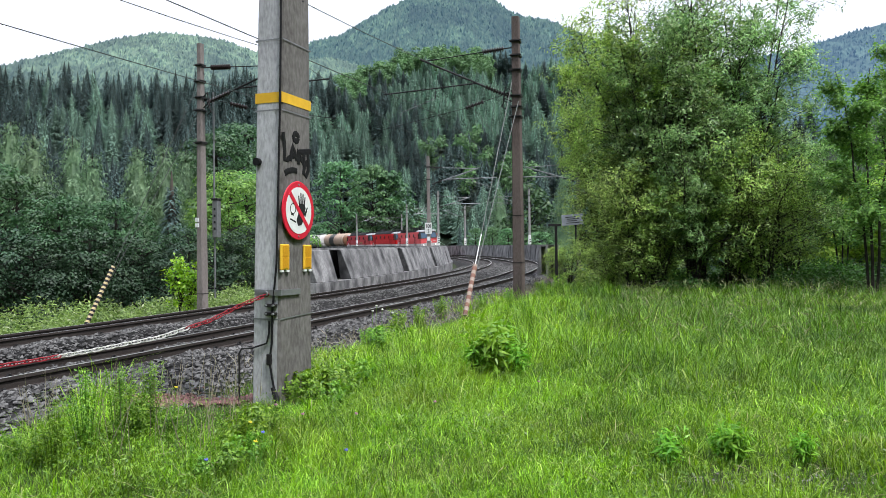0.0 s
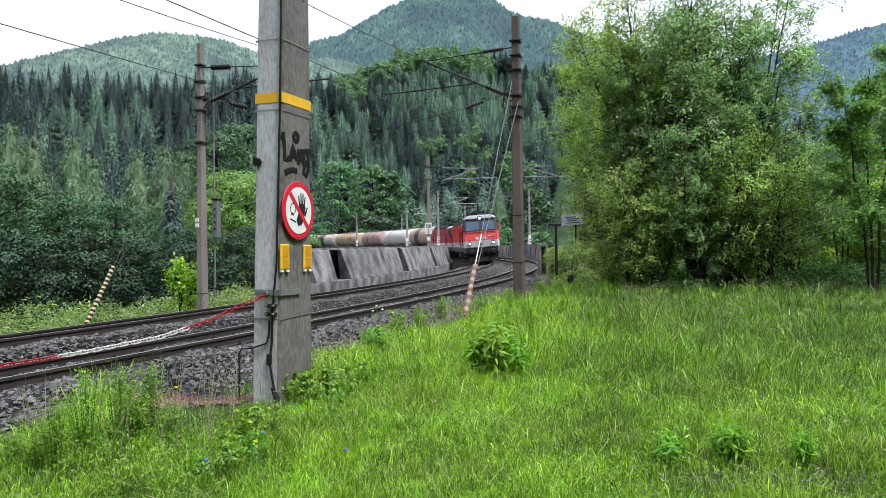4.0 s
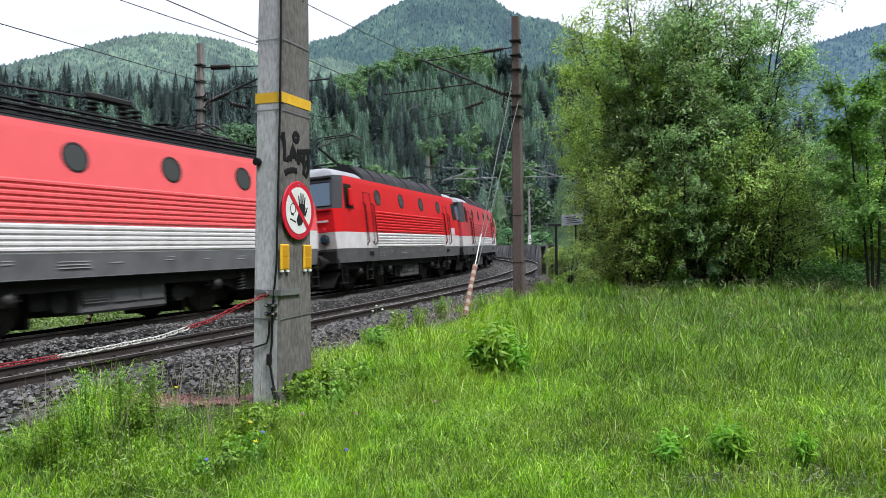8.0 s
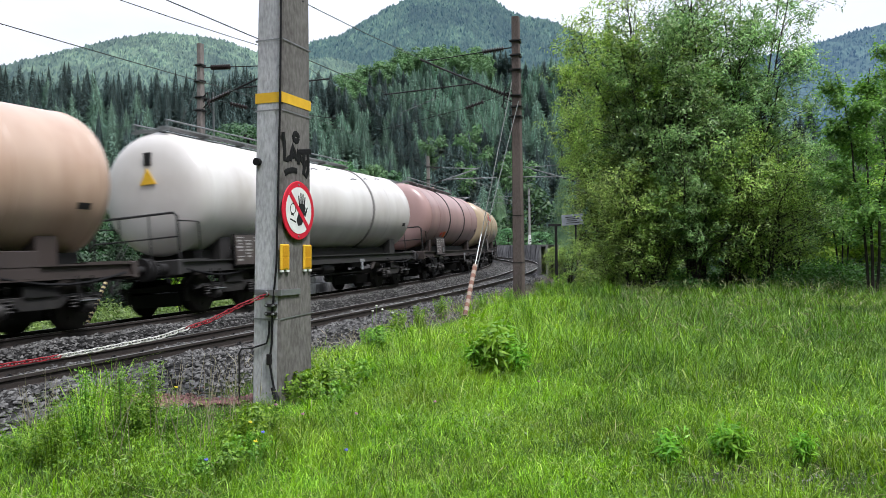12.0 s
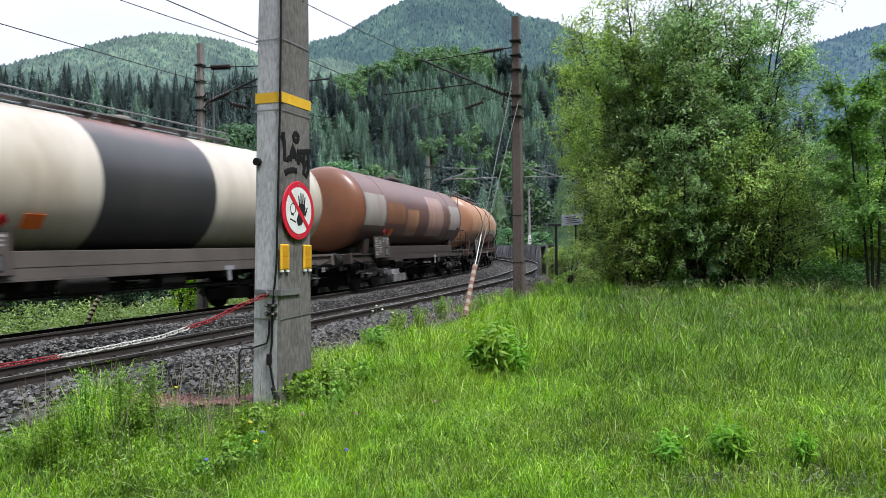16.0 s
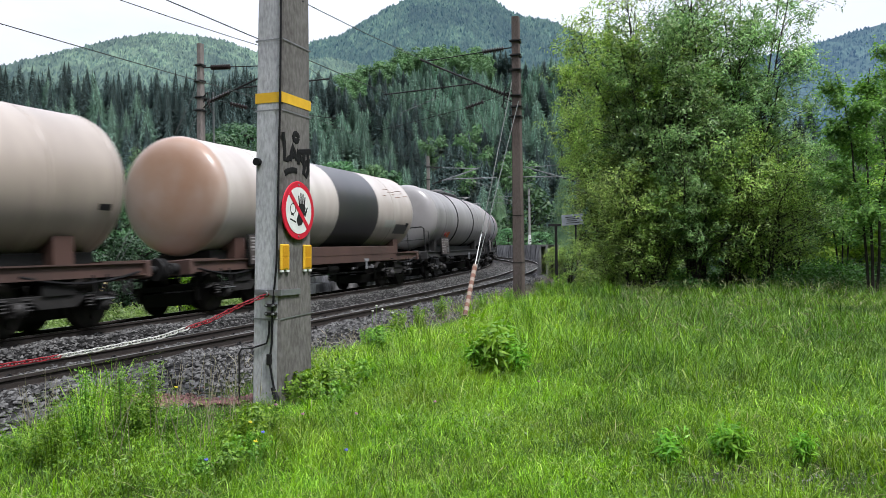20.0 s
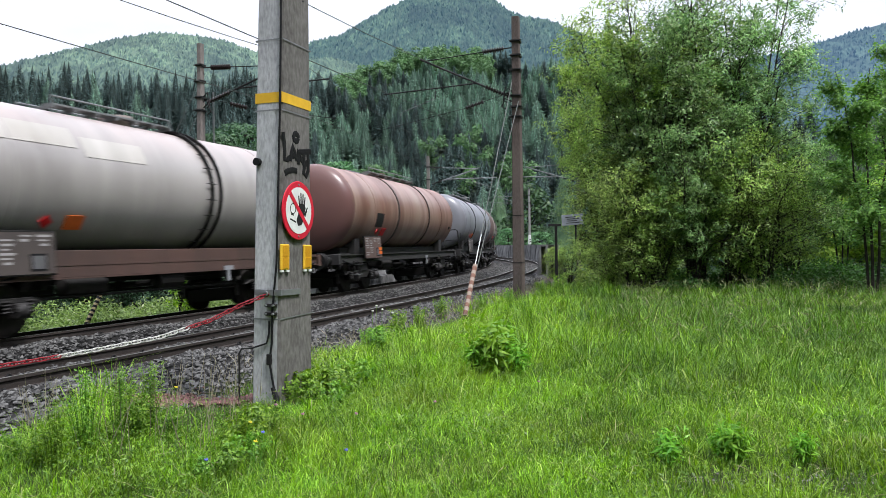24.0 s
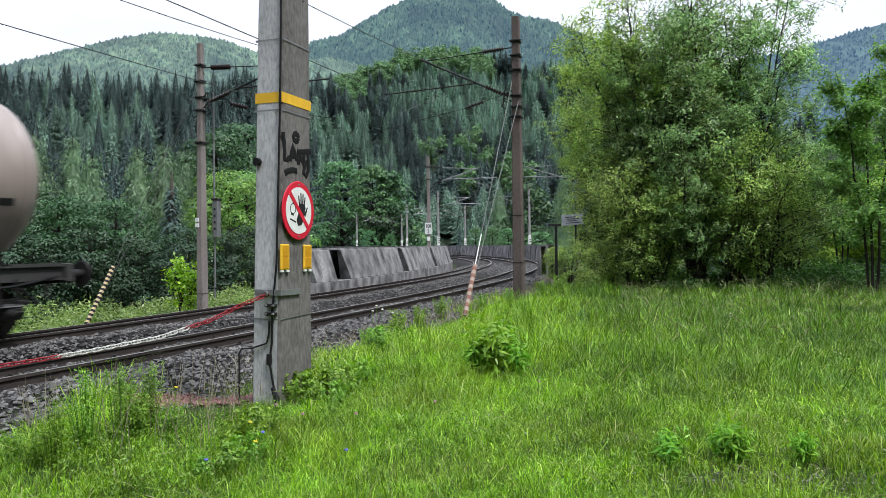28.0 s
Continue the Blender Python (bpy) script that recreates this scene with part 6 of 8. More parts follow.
def quads(name, v, material, normals=None):
    if normals is not None:                              # upper sides face the way the clump looks
        turned = (np.cross(v[:, 1] - v[:, 0], v[:, -1] - v[:, 0]) * normals).sum(1) < 0
        v = np.where(turned[:, None, None], v[:, ::-1], v)
    me = raw_mesh(name, v.reshape(-1, 3), np.arange(len(v) * v.shape[1]).reshape(-1, v.shape[1]), material)
    if normals is not None:                              # the crown's round shape shades its clumps
        me.polygons.foreach_set("use_smooth", np.ones(len(me.polygons), bool))
        me.normals_split_custom_set_from_vertices(np.repeat(normals, v.shape[1], 0).astype(np.float32))
    return me


def unit(q):
    return q / (np.linalg.norm(q, axis=-1, keepdims=True) + 1e-9)


def shrub_meshes(seed, h, r, stems, n_leaf, size, leaf_m, bark=BARK_DARK, low=0.06, aspect=0.36, lean=1.0, thin_top=True, thick=0.0062):
    """Wood and leaves of a many-stemmed shrub or slim tree."""
    nr = np.random.RandomState(seed)
    wood = Geo()
    twigs = []
    for k in range(stems):
        a, f = 2 * math.pi * (k + nr.rand() * 0.6) / stems, 0.62 + 0.38 * nr.rand()
        reach = r * lean * (0.25 + 0.65 * nr.rand()) * (1.1 - 0.5 * (f - 0.62) / 0.38)
        pts = []
        wob = nr.randn(9, 2) * 0.10
        for i in range(9):
            t = i / 8
            rr = 0.15 + reach * t ** 1.25
            pts.append(Vector((rr * math.cos(a) + wob[i, 0] * t, rr * math.sin(a) + wob[i, 1] * t, h * f * t ** 0.92)))
        r0 = 0.022 + thick * h * f * (0.6 + 0.5 * nr.rand())
        wood.tube(pts, [r0 * (1 - 0.9 * i / 8) + 0.004 for i in range(9)], 6, caps=False)
        for _ in range(int(15 + 9 * f)):
            t = low + (1 - low) * nr.rand() ** 0.8
            i = min(int(t * 8), 7)
            p = pts[i].lerp(pts[i + 1], t * 8 - i)
            b = a + nr.randn() * 1.1
            ln = (0.35 + 0.65 * nr.rand()) * r * 0.62 * (1.15 - 0.75 * t)
            rise = 0.15 + 0.6 * nr.rand()
            q1 = p + Vector((math.cos(b), math.sin(b), rise)) * ln * 0.5
            q2 = q1 + Vector((math.cos(b + nr.randn() * 0.3), math.sin(b), rise * 0.35 + 0.15 * nr.randn())) * ln * 0.6
            wood.tube([p, q1, q2], [r0 * 0.30 * (1.1 - t), r0 * 0.18 * (1.1 - t) + 0.003, 0.003], 4, caps=False)
            twigs.append((p, q1, q2, ln * (0.6 if (thin_top and t > 0.85) else 1.0)))
    w = np.array([q[3] for q in twigs]) * np.exp(0.8 * nr.randn(len(twigs)))
    idx = nr.choice(len(twigs), n_leaf, p=w / w.sum())
    P = np.array([[tuple(q[0]), tuple(q[1]), tuple(q[2])] for q in twigs])[idx]
    t = nr.rand(n_leaf, 1) ** 0.7
    pos = np.where(t < 0.5, P[:, 0] + (P[:, 1] - P[:, 0]) * t * 2, P[:, 1] + (P[:, 2] - P[:, 1]) * (t * 2 - 1))
    pos = pos + nr.randn(n_leaf, 3) * (0.05 + 0.055 * r * nr.rand(n_leaf, 1))
    pos[:, 2] = np.maximum(pos[:, 2], 0.05)
    face = np.stack([pos[:, 0] / r * 0.7, pos[:, 1] / r * 0.7, np.full(n_leaf, 0.8)], 1)
    return wood.mesh("stems", bark, True), quads("leaves", leaves(nr, pos, size, aspect, face=face), leaf_m)


def thicket_meshes(seed, h, r, stems, n_leaf, size, leaf_m, bark=BARK_DARK, low=0.2, bare_top=0.0):
    """Wood and leaves of a spreading many-stemmed willow: stems, limbs, twigs, and leaves in sprays along the twigs."""
    nr = np.random.RandomState(seed)
    wood, twigs = Geo(), []
    for k in range(stems):
        a, f = 2 * math.pi * (k + 0.6 * nr.rand()) / stems, 0.66 + 0.34 * nr.rand()
        reach = r * (0.15 + 0.55 * nr.rand())
        wob = np.cumsum(nr.randn(10, 2) * 0.07, 0)
        pts = [Vector(((0.12 + reach * (i / 9) ** 1.4) * math.cos(a) + wob[i, 0], (0.12 + reach * (i / 9) ** 1.4) * math.sin(a) + wob[i, 1], h * f * (i / 9) ** 0.95)) for i in range(10)]
        r0 = 0.020 + 0.0055 * h * f * (0.6 + 0.5 * nr.rand())
        wood.tube(pts, [r0 * (1 - 0.92 * i / 9) + 0.004 for i in range(10)], 6, caps=False)
        for _ in range(int(9 + 1.3 * h)):
            t = low + (0.98 - low) * nr.rand() ** 0.9
            i = min(int(t * 9), 8)
            p = pts[i].lerp(pts[i + 1], t * 9 - i)
            b = a + nr.randn() * 1.2
            ln = r * (0.28 + 0.42 * nr.rand()) * (1.25 - 0.85 * t)
            rise = 0.5 + 0.8 * nr.rand()
            q1 = p + Vector((math.cos(b), math.sin(b), rise)) * ln * 0.42
            b2 = b + nr.randn() * 0.35
            q2 = q1 + Vector((math.cos(b2), math.sin(b2), rise * 0.35)) * ln * 0.45
            q3 = q2 + Vector((math.cos(b2), math.sin(b2), -0.1 + 0.3 * nr.randn())) * ln * 0.3
            g = r0 * 0.42 * (1.15 - t) + 0.004
            wood.tube([p, q1, q2, q3], [g, g * 0.7, g * 0.45, 0.004], 4, caps=False)
            full = math.exp(0.65 * nr.randn()) * (1 - bare_top * max(0.0, (q2.z / h - 0.72) / 0.28))
            for _ in range(6):
                u = 0.25 + 0.75 * nr.rand()
                e = p.lerp(q1, u * 2) if u < 0.5 else q1.lerp(q3, u * 2 - 1)
                way = Vector((math.cos(b2), math.sin(b2), 0.1)) * 0.6 + Vector(nr.randn(3)) * 0.65
                tip = e + way.normalized() * (0.30 + 0.45 * nr.rand())
                wood.tube([e, tip], [0.006, 0.003], 3, caps=False)
                twigs.append((tuple(e), tuple(tip), max(full, 0.04)))
    w = np.array([q[2] for q in twigs])
    idx = nr.choice(len(twigs), n_leaf, p=w / w.sum())
    A, B = np.array([q[0] for q in twigs])[idx], np.array([q[1] for q in twigs])[idx]
    pos = A + (B - A) * (0.1 + 1.0 * nr.rand(n_leaf, 1)) + nr.randn(n_leaf, 3) * 0.075
    pos[:, 2] = np.maximum(pos[:, 2], 0.05)
    face = np.stack([pos[:, 0] / r * 0.6, pos[:, 1] / r * 0.6, np.full(n_leaf, 0.75)], 1)
    return wood.mesh("stems", bark, True), quads("leaves", leaves(nr, pos, size, 0.40, droop=0.5, face=face), leaf_m)


def plant_thing(name, meshes, m, label, category, group="", names=("trunk", "crown"), scale=1.0):
    ob = thing(name, m @ Matrix.Diagonal((scale, scale, scale, 1)), label, category, group)
    for n, me in zip(names, meshes):
        tagged(part(n, me, None, ob), kind="stuff" if n in ("stem", "leaves") else "")
    return ob


def broadleaf_meshes(seed, h, r, n_leaf, size, leaf_m, bare=0.2, tall=1.0):
    """A trunk with limbs and a crown of leaf clumps round the limbs' ends."""
    nr = np.random.RandomState(seed)
    wood = Geo()
    wood.tube([(0.10 * nr.randn() * k / 5, 0.10 * nr.randn() * k / 5, h * 0.92 * k / 6) for k in range(7)], [0.022 * h * (1 - 0.13 * k) for k in range(7)], 7, caps=False)
    cent, rad = [], []
    for k in range(64):
        t = bare + (1 - bare) * ((k + nr.rand()) / 64)
        a = k * 2.4 + nr.rand()
        env = r * (math.sin(math.pi * min(1, ((t - bare) / (1 - bare)) * 0.80 + 0.16)) ** 0.8) * (0.45 + 0.6 * nr.rand() ** 0.6)
        c = Vector((env * math.cos(a), env * math.sin(a), h * t * tall * 0.96))
        st = Vector((0, 0, max(h * t - env * 0.7, h * bare * 0.6)))
        wood.tube([st, st.lerp(c, 0.55) + Vector((0, 0, -0.1)), c], [0.006 * h, 0.004 * h, 0.01], 4, caps=False)
        cent.append(tuple(c))
        rad.append(r * (0.15 + 0.12 * nr.rand()))
    cent, rad = np.array(cent), np.array(rad)
    k = nr.choice(len(cent), n_leaf, p=rad ** 2 / (rad ** 2).sum())
    d = nr.randn(n_leaf, 3)
    d /= np.linalg.norm(d, axis=1, keepdims=True)
    d[:, 2] = np.where(d[:, 2] < -0.2, -d[:, 2], d[:, 2])
    pos = cent[k] + d * rad[k][:, None] * (0.7 + 0.4 * nr.rand(n_leaf, 1)) * np.array([1.2, 1.2, 0.7])
    return wood.mesh("trunk", BARK_DARK, True), quads("crown", leaves(nr, pos, size, 0.75, droop=0.3, face=d * 0.8 + np.array([0, 0, 0.5])), leaf_m, unit(d + np.array([0, 0, 0.3]) + 0.2 * nr.randn(n_leaf, 3)))


def cone_meshes(seed, h, r, n_leaf, size, leaf_m):
    """A soft conical tree: upswept boughs hung with fine tufts."""
    nr = np.random.RandomState(seed)
    wood = Geo().tube([(0, 0, h * 0.98 * k / 6) for k in range(7)], [0.016 * h * (1 - 0.15 * k) for k in range(7)], 7, caps=False)
    P, N = [], []
    for k in range(190):
        t = 0.08 + 0.90 * (k + nr.rand()) / 190
        a = k * 2.4 + 0.6 * nr.rand()
        L = (r * (1 - t) ** 0.8 * (0.6 + 0.5 * nr.rand())) + 0.10
        tip = Vector((math.cos(a) * L, math.sin(a) * L, h * t + 0.12 * L))
        wood.tube([(0, 0, h * t - 0.15), tip], [0.002 * h * (1 - t) + 0.006, 0.004], 4, caps=False)
        m = max(8, int(n_leaf * L / (r * 75)))
        u = 0.25 + 0.75 * nr.rand(m, 1) ** 0.6
        off = nr.randn(m, 3) * np.array([0.15, 0.15, 0.10])
        off[:, 2] -= 0.30 * nr.rand(m) * u[:, 0]                # tufts hang below the bough
        P.append(np.array([[0, 0, h * t - 0.15]]) * (1 - u) + np.array([tuple(tip)]) * u + off)
        N.append(np.tile([math.cos(a) * 0.9, math.sin(a) * 0.9, 0.5], (m, 1)) + np.array([0, 0, 1.6]) * off[:, 2:3])
    P, N = np.concatenate(P), np.concatenate(N)
    N = unit(N + 0.16 * nr.randn(len(P), 3))
    core, way = [], []
    for k in range(9):                                   # dense inner twigs
        a, b = 0.6981 * k, 0.6981 * (k + 1)
        for lo, hi in ((0.10, 0.35), (0.35, 0.62), (0.62, 0.92)):
            q0, q1 = (0.55 * r * (1 - t) ** 0.8 for t in (lo, hi))
            core.append([(q0 * math.cos(a), q0 * math.sin(a), lo * h), (q0 * math.cos(b), q0 * math.sin(b), lo * h), (q1 * math.cos(b), q1 * math.sin(b), hi * h), (q1 * math.cos(a), q1 * math.sin(a), hi * h)])
            way.append((math.cos(a + 0.35), math.sin(a + 0.35), 0.3))
    v = np.concatenate([leaves(nr, P, size, 0.32, droop=0.7, face=N), np.array(core)])
    return wood.mesh("trunk", BARK_DARK, True), quads("crown", v, leaf_m, np.concatenate([N, unit(np.array(way))]))


def conifer_arrays(seed, n, slim=0.14, bare=0.08, up=0.55, long=0.075):
    """A unit-high conifer: hanging tufts all over a ragged cone with the way they look, and the dark core and trunk."""
    nr = np.random.RandomState(seed)
    t = bare + (0.985 - bare) * (1 - np.sqrt(1 - 0.99 * (np.arange(n) + nr.rand(n)) / n))
    a = np.arange(n) * 2.39996 + 0.6 * nr.rand(n)
    tier = 0.80 + 0.22 * np.sin(t * 62 + seed + 1.2 * np.sin(a * 2 + seed)) + 0.10 * np.sin(a * 3 + seed)
    R = slim * (1 - t) ** 0.72 * tier * (0.80 + 0.35 * nr.rand(n)) + 0.003
    out = np.stack([np.cos(a), np.sin(a), 0 * a], 1)
    side = np.stack([-np.sin(a), np.cos(a), 0 * a], 1)
    size = long * (0.6 + 0.8 * nr.rand(n)) * (0.40 + 0.60 * (1 - t))
    root = out * (R * 0.72)[:, None] + np.stack([0 * t, 0 * t, t + size * 0.5], 1)
    w = (size * (0.26 + 0.18 * nr.rand(n)))[:, None]
    tip = out * (R + size * (0.3 + 0.5 * nr.rand(n)))[:, None] + np.stack([0 * t, 0 * t, t - size * (0.05 + 0.45 * nr.rand(n))], 1) + side * (0.9 * w * nr.randn(n, 1))
    v = np.stack([root - side * w, root + side * w, tip], 1)
    norm = unit(out * 0.85 + np.array([0, 0, up]) + 0.15 * nr.randn(n, 3))
    tr, tn = [], []
    for q in (0.46, 0.012):                              # the core of the crown, coloured dark for the shade inside, and the trunk
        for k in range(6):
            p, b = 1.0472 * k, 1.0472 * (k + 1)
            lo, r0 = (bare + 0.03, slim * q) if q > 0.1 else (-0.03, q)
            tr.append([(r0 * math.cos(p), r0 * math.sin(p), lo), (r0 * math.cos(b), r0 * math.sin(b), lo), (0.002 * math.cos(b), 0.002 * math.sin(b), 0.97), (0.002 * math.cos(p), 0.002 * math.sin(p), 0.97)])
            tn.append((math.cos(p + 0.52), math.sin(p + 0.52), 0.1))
    return (v, norm), (np.array(tr), unit(np.array(tn)))


def crown_arrays(seed, n, blobs=11, wide=0.27):
    """A unit-high broadleaf tree, seen far off: leaf clumps round several heads."""
    nr = np.random.RandomState(seed)
    z = 0.30 + 0.55 * nr.rand(blobs)
    spread = wide * 0.55 * np.sin(np.pi * np.clip((z - 0.12) / 0.9, 0, 1)) ** 0.6
    ang = np.arange(blobs) * 2.4 + nr.rand(blobs)
    cent = np.stack([np.cos(ang) * spread, np.sin(ang) * spread, z], 1)
    k = nr.randint(0, blobs, n)
    d = unit(nr.randn(n, 3))
    d[:, 2] = np.abs(d[:, 2]) * 1.1 - 0.3
    pos = cent[k] + d * wide * 0.42 * (0.75 + 0.35 * nr.rand(n, 1))
    norm = unit(d + np.array([0, 0, 0.35]) + 0.25 * nr.randn(n, 3) + 0.5 * (cent[k] - np.array([0, 0, 0.5])) / wide)
    return leaves(nr, pos, 0.049, 0.8, 0.1, face=d * 0.8 + np.array([0, 0, 0.5])), norm


def scatter(variants, places, heights, nr, girth=None):
    """Unit trees set on places at their heights, each turned its own way."""
    out, norms = [], []
    girth = np.ones(len(places)) if girth is None else girth
    pick = nr.randint(0, len(variants), len(places))
    for k, (v, nv) in enumerate(variants):
        i = np.where(pick == k)[0]
        a = nr.rand(len(i)) * 6.283
        c, s = np.cos(a)[:, None, None], np.sin(a)[:, None, None]
        h = heights[i][:, None, None]
        x, y, z = v[None, ..., 0], v[None, ..., 1], v[None, ..., 2]
        wide = ((0.80 + 0.4 * nr.rand(len(i))) * girth[i])[:, None, None]
        w = np.stack([(x * c - y * s) * h * wide, (x * s + y * c) * h * wide, z * h + 0 * c], -1) + places[i][:, None, None, :]
        out.append(w.reshape(-1, v.shape[-2], 3))
        c, s = c[..., 0], s[..., 0]
        norms.append(np.stack([nv[None, :, 0] * c - nv[None, :, 1] * s, nv[None, :, 0] * s + nv[None, :, 1] * c, nv[None, :, 2] + 0 * c], -1).reshape(-1, 3))
    return np.concatenate(out), np.concatenate(norms)


def build_forest():
    nr = np.random.RandomState(11)
    spr = [conifer_arrays(k, 900, 0.160 + 0.015 * (k % 3), long=0.040) for k in range(6)]
    spr2 = [conifer_arrays(k + 6, 640, 0.160 + 0.015 * (k % 3), 0.2, long=0.044) for k in range(5)]
    lar = [conifer_arrays(20 + k, 950, 0.18, up=0.7, long=0.038) for k in range(4)]
    lar2 = [conifer_arrays(25 + k, 720, 0.18, 0.12, up=0.7, long=0.042) for k in range(3)]
    lf = [crown_arrays(40 + k, 640) for k in range(4)]
    # places on the hillside, thinned to their spacing
    n = 40000
    az = np.radians(nr.uniform(-35, 26, n))
    foot, crest = np.interp(az, AZ, FOOT), np.interp(az, AZ, CREST)
    r = foot - 12 + (crest + 26 - foot + 12) * nr.rand(n) ** 0.8
    x, y = r * np.sin(az), r * np.cos(az)
    s, l = near_line(x, y)
    keep = (np.abs(l - 1.9) > 9) | (s > 236)
    x, y, r, az, foot, crest = (a[keep] for a in (x, y, r, az, foot, crest))
    cell, ok = set(), np.zeros(len(x), bool)
    for i in range(len(x)):
        g = 6.0 if az[i] < -0.16 else 6.8
        key = (int(x[i] // g), int(y[i] // g))
        if key not in cell:
            cell.add(key)
            ok[i] = True
    x, y, r, az, foot, crest = (a[ok] for a in (x, y, r, az, foot, crest))
    P = np.stack([x, y, land(x, y) - 0.3], 1)
    k = (r - foot) / (crest - foot)
    patch = np.sin(x * 0.045 + 1.0) * np.sin(y * 0.038 + x * 0.02) + 0.35 * nr.randn(len(x))
    left = np.degrees(az) < -9
    # the right slope gets more of the lighter kind for its sun and haze
    kind = np.where(left, np.where(patch > 0.85, 1, 0), np.where(patch > -0.15, 1, np.where(patch < -1.02, 2, 0)))
    kind = np.where((~left) & (k > 0.90) & (np.degrees(az) > -8) & (np.degrees(az) < 4), 2, kind)        # bright broadleaf crest
    kind = np.where((~left) & (k < 0.02) & (nr.rand(len(x)) < 0.30), 2, kind)
    H = np.where(kind == 2, 15 + 4 * nr.rand(len(x)), np.where(kind == 1, 15 + 9 * nr.rand(len(x)), 13 + 14 * nr.rand(len(x))))
    H = np.where(kind < 2, np.where(left, 15 + 9.5 * nr.rand(len(x)), np.where(k > 0.5, 0.82, 0.68) * H), H)
    girth = np.where(left, 1.3, 1.75)
    front = (k < 0.05)
    order = np.where(front)[0][:110]
    single = np.zeros(len(x), bool)
    single[order] = True
    for j, (vs, m, nm, lab) in enumerate(((spr, SPRUCE, "spruce_forest", "dark green spruce forest on the hillside"), (lar, LARCH, "light_conifer_forest", "lighter conifers among the spruces, sun and haze in their green"), (lf, FAR_LEAF, "broadleaf_forest", "bright green broadleaf trees on the hillside"))):
        i = np.where((kind == j) & ~single)[0]
        if j < 2:
            n_, f_ = i[k[i] < 0.3], i[k[i] >= 0.3]           # finer boughs on the nearer slope
            v2 = spr2 if j == 0 else lar2
            seeds = [np.random.RandomState(77 + j + q) for q in (0, 10, 0, 10)]
            near, far = scatter([a for a, b in vs], P[n_], H[n_], seeds[0], girth[n_]), scatter([a for a, b in v2], P[f_], H[f_], seeds[1], girth[f_])
            tagged(new(nm, quads(nm, np.concatenate([near[0], far[0]]), m, np.concatenate([near[1], far[1]]))), lab, "forest", kind="stuff")
            near, far = scatter([b for a, b in vs], P[n_], H[n_], seeds[2], girth[n_]), scatter([b for a, b in v2], P[f_], H[f_], seeds[3], girth[f_])
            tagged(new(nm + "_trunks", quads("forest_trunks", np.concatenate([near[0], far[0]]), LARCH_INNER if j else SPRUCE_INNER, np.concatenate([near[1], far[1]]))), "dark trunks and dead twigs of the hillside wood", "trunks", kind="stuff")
        else:
            v, q = scatter(vs, P[i], H[i], nr)
            tagged(new(nm, quads(nm, v, m, q)), lab, "forest", kind="stuff")
    # the trees at the forest's edge stand singly
    tall = [conifer_arrays(60 + q, 1300, 0.12, 0.25, long=0.034) for q in range(3)]
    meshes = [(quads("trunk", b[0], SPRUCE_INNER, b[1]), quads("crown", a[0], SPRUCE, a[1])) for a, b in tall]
    bole = tuple(q[6:] for q in conifer_arrays(1, 10)[1])
    meshes2 = [(quads("trunk", bole[0], BARK, bole[1]), quads("crown", c, FAR_LEAF, q)) for c, q in (crown_arrays(80 + q, 620) for q in range(2))]
    for i in order:
        if kind[i] == 2:
            ob = plant_thing("broadleaf_tree", meshes2[i % 2], Matrix.Translation(P[i]) @ pose(0, 0, 0, 0, 0, float(nr.rand() * 360)), "bright green broadleaf tree at the forest edge", "tree", "trees at the forest edge", ("trunk", "crown"), float(H[i]) * 0.8)
        else:
            ob = plant_thing("spruce", meshes[i % 3], Matrix.Translation(P[i]) @ pose(0, 0, 0, 0, 0, float(nr.rand() * 360)), "tall dark spruce with bare lower trunk at the forest edge", "tree", "trees at the forest edge", ("trunk", "crown"), float(H[i]) * 1.12)


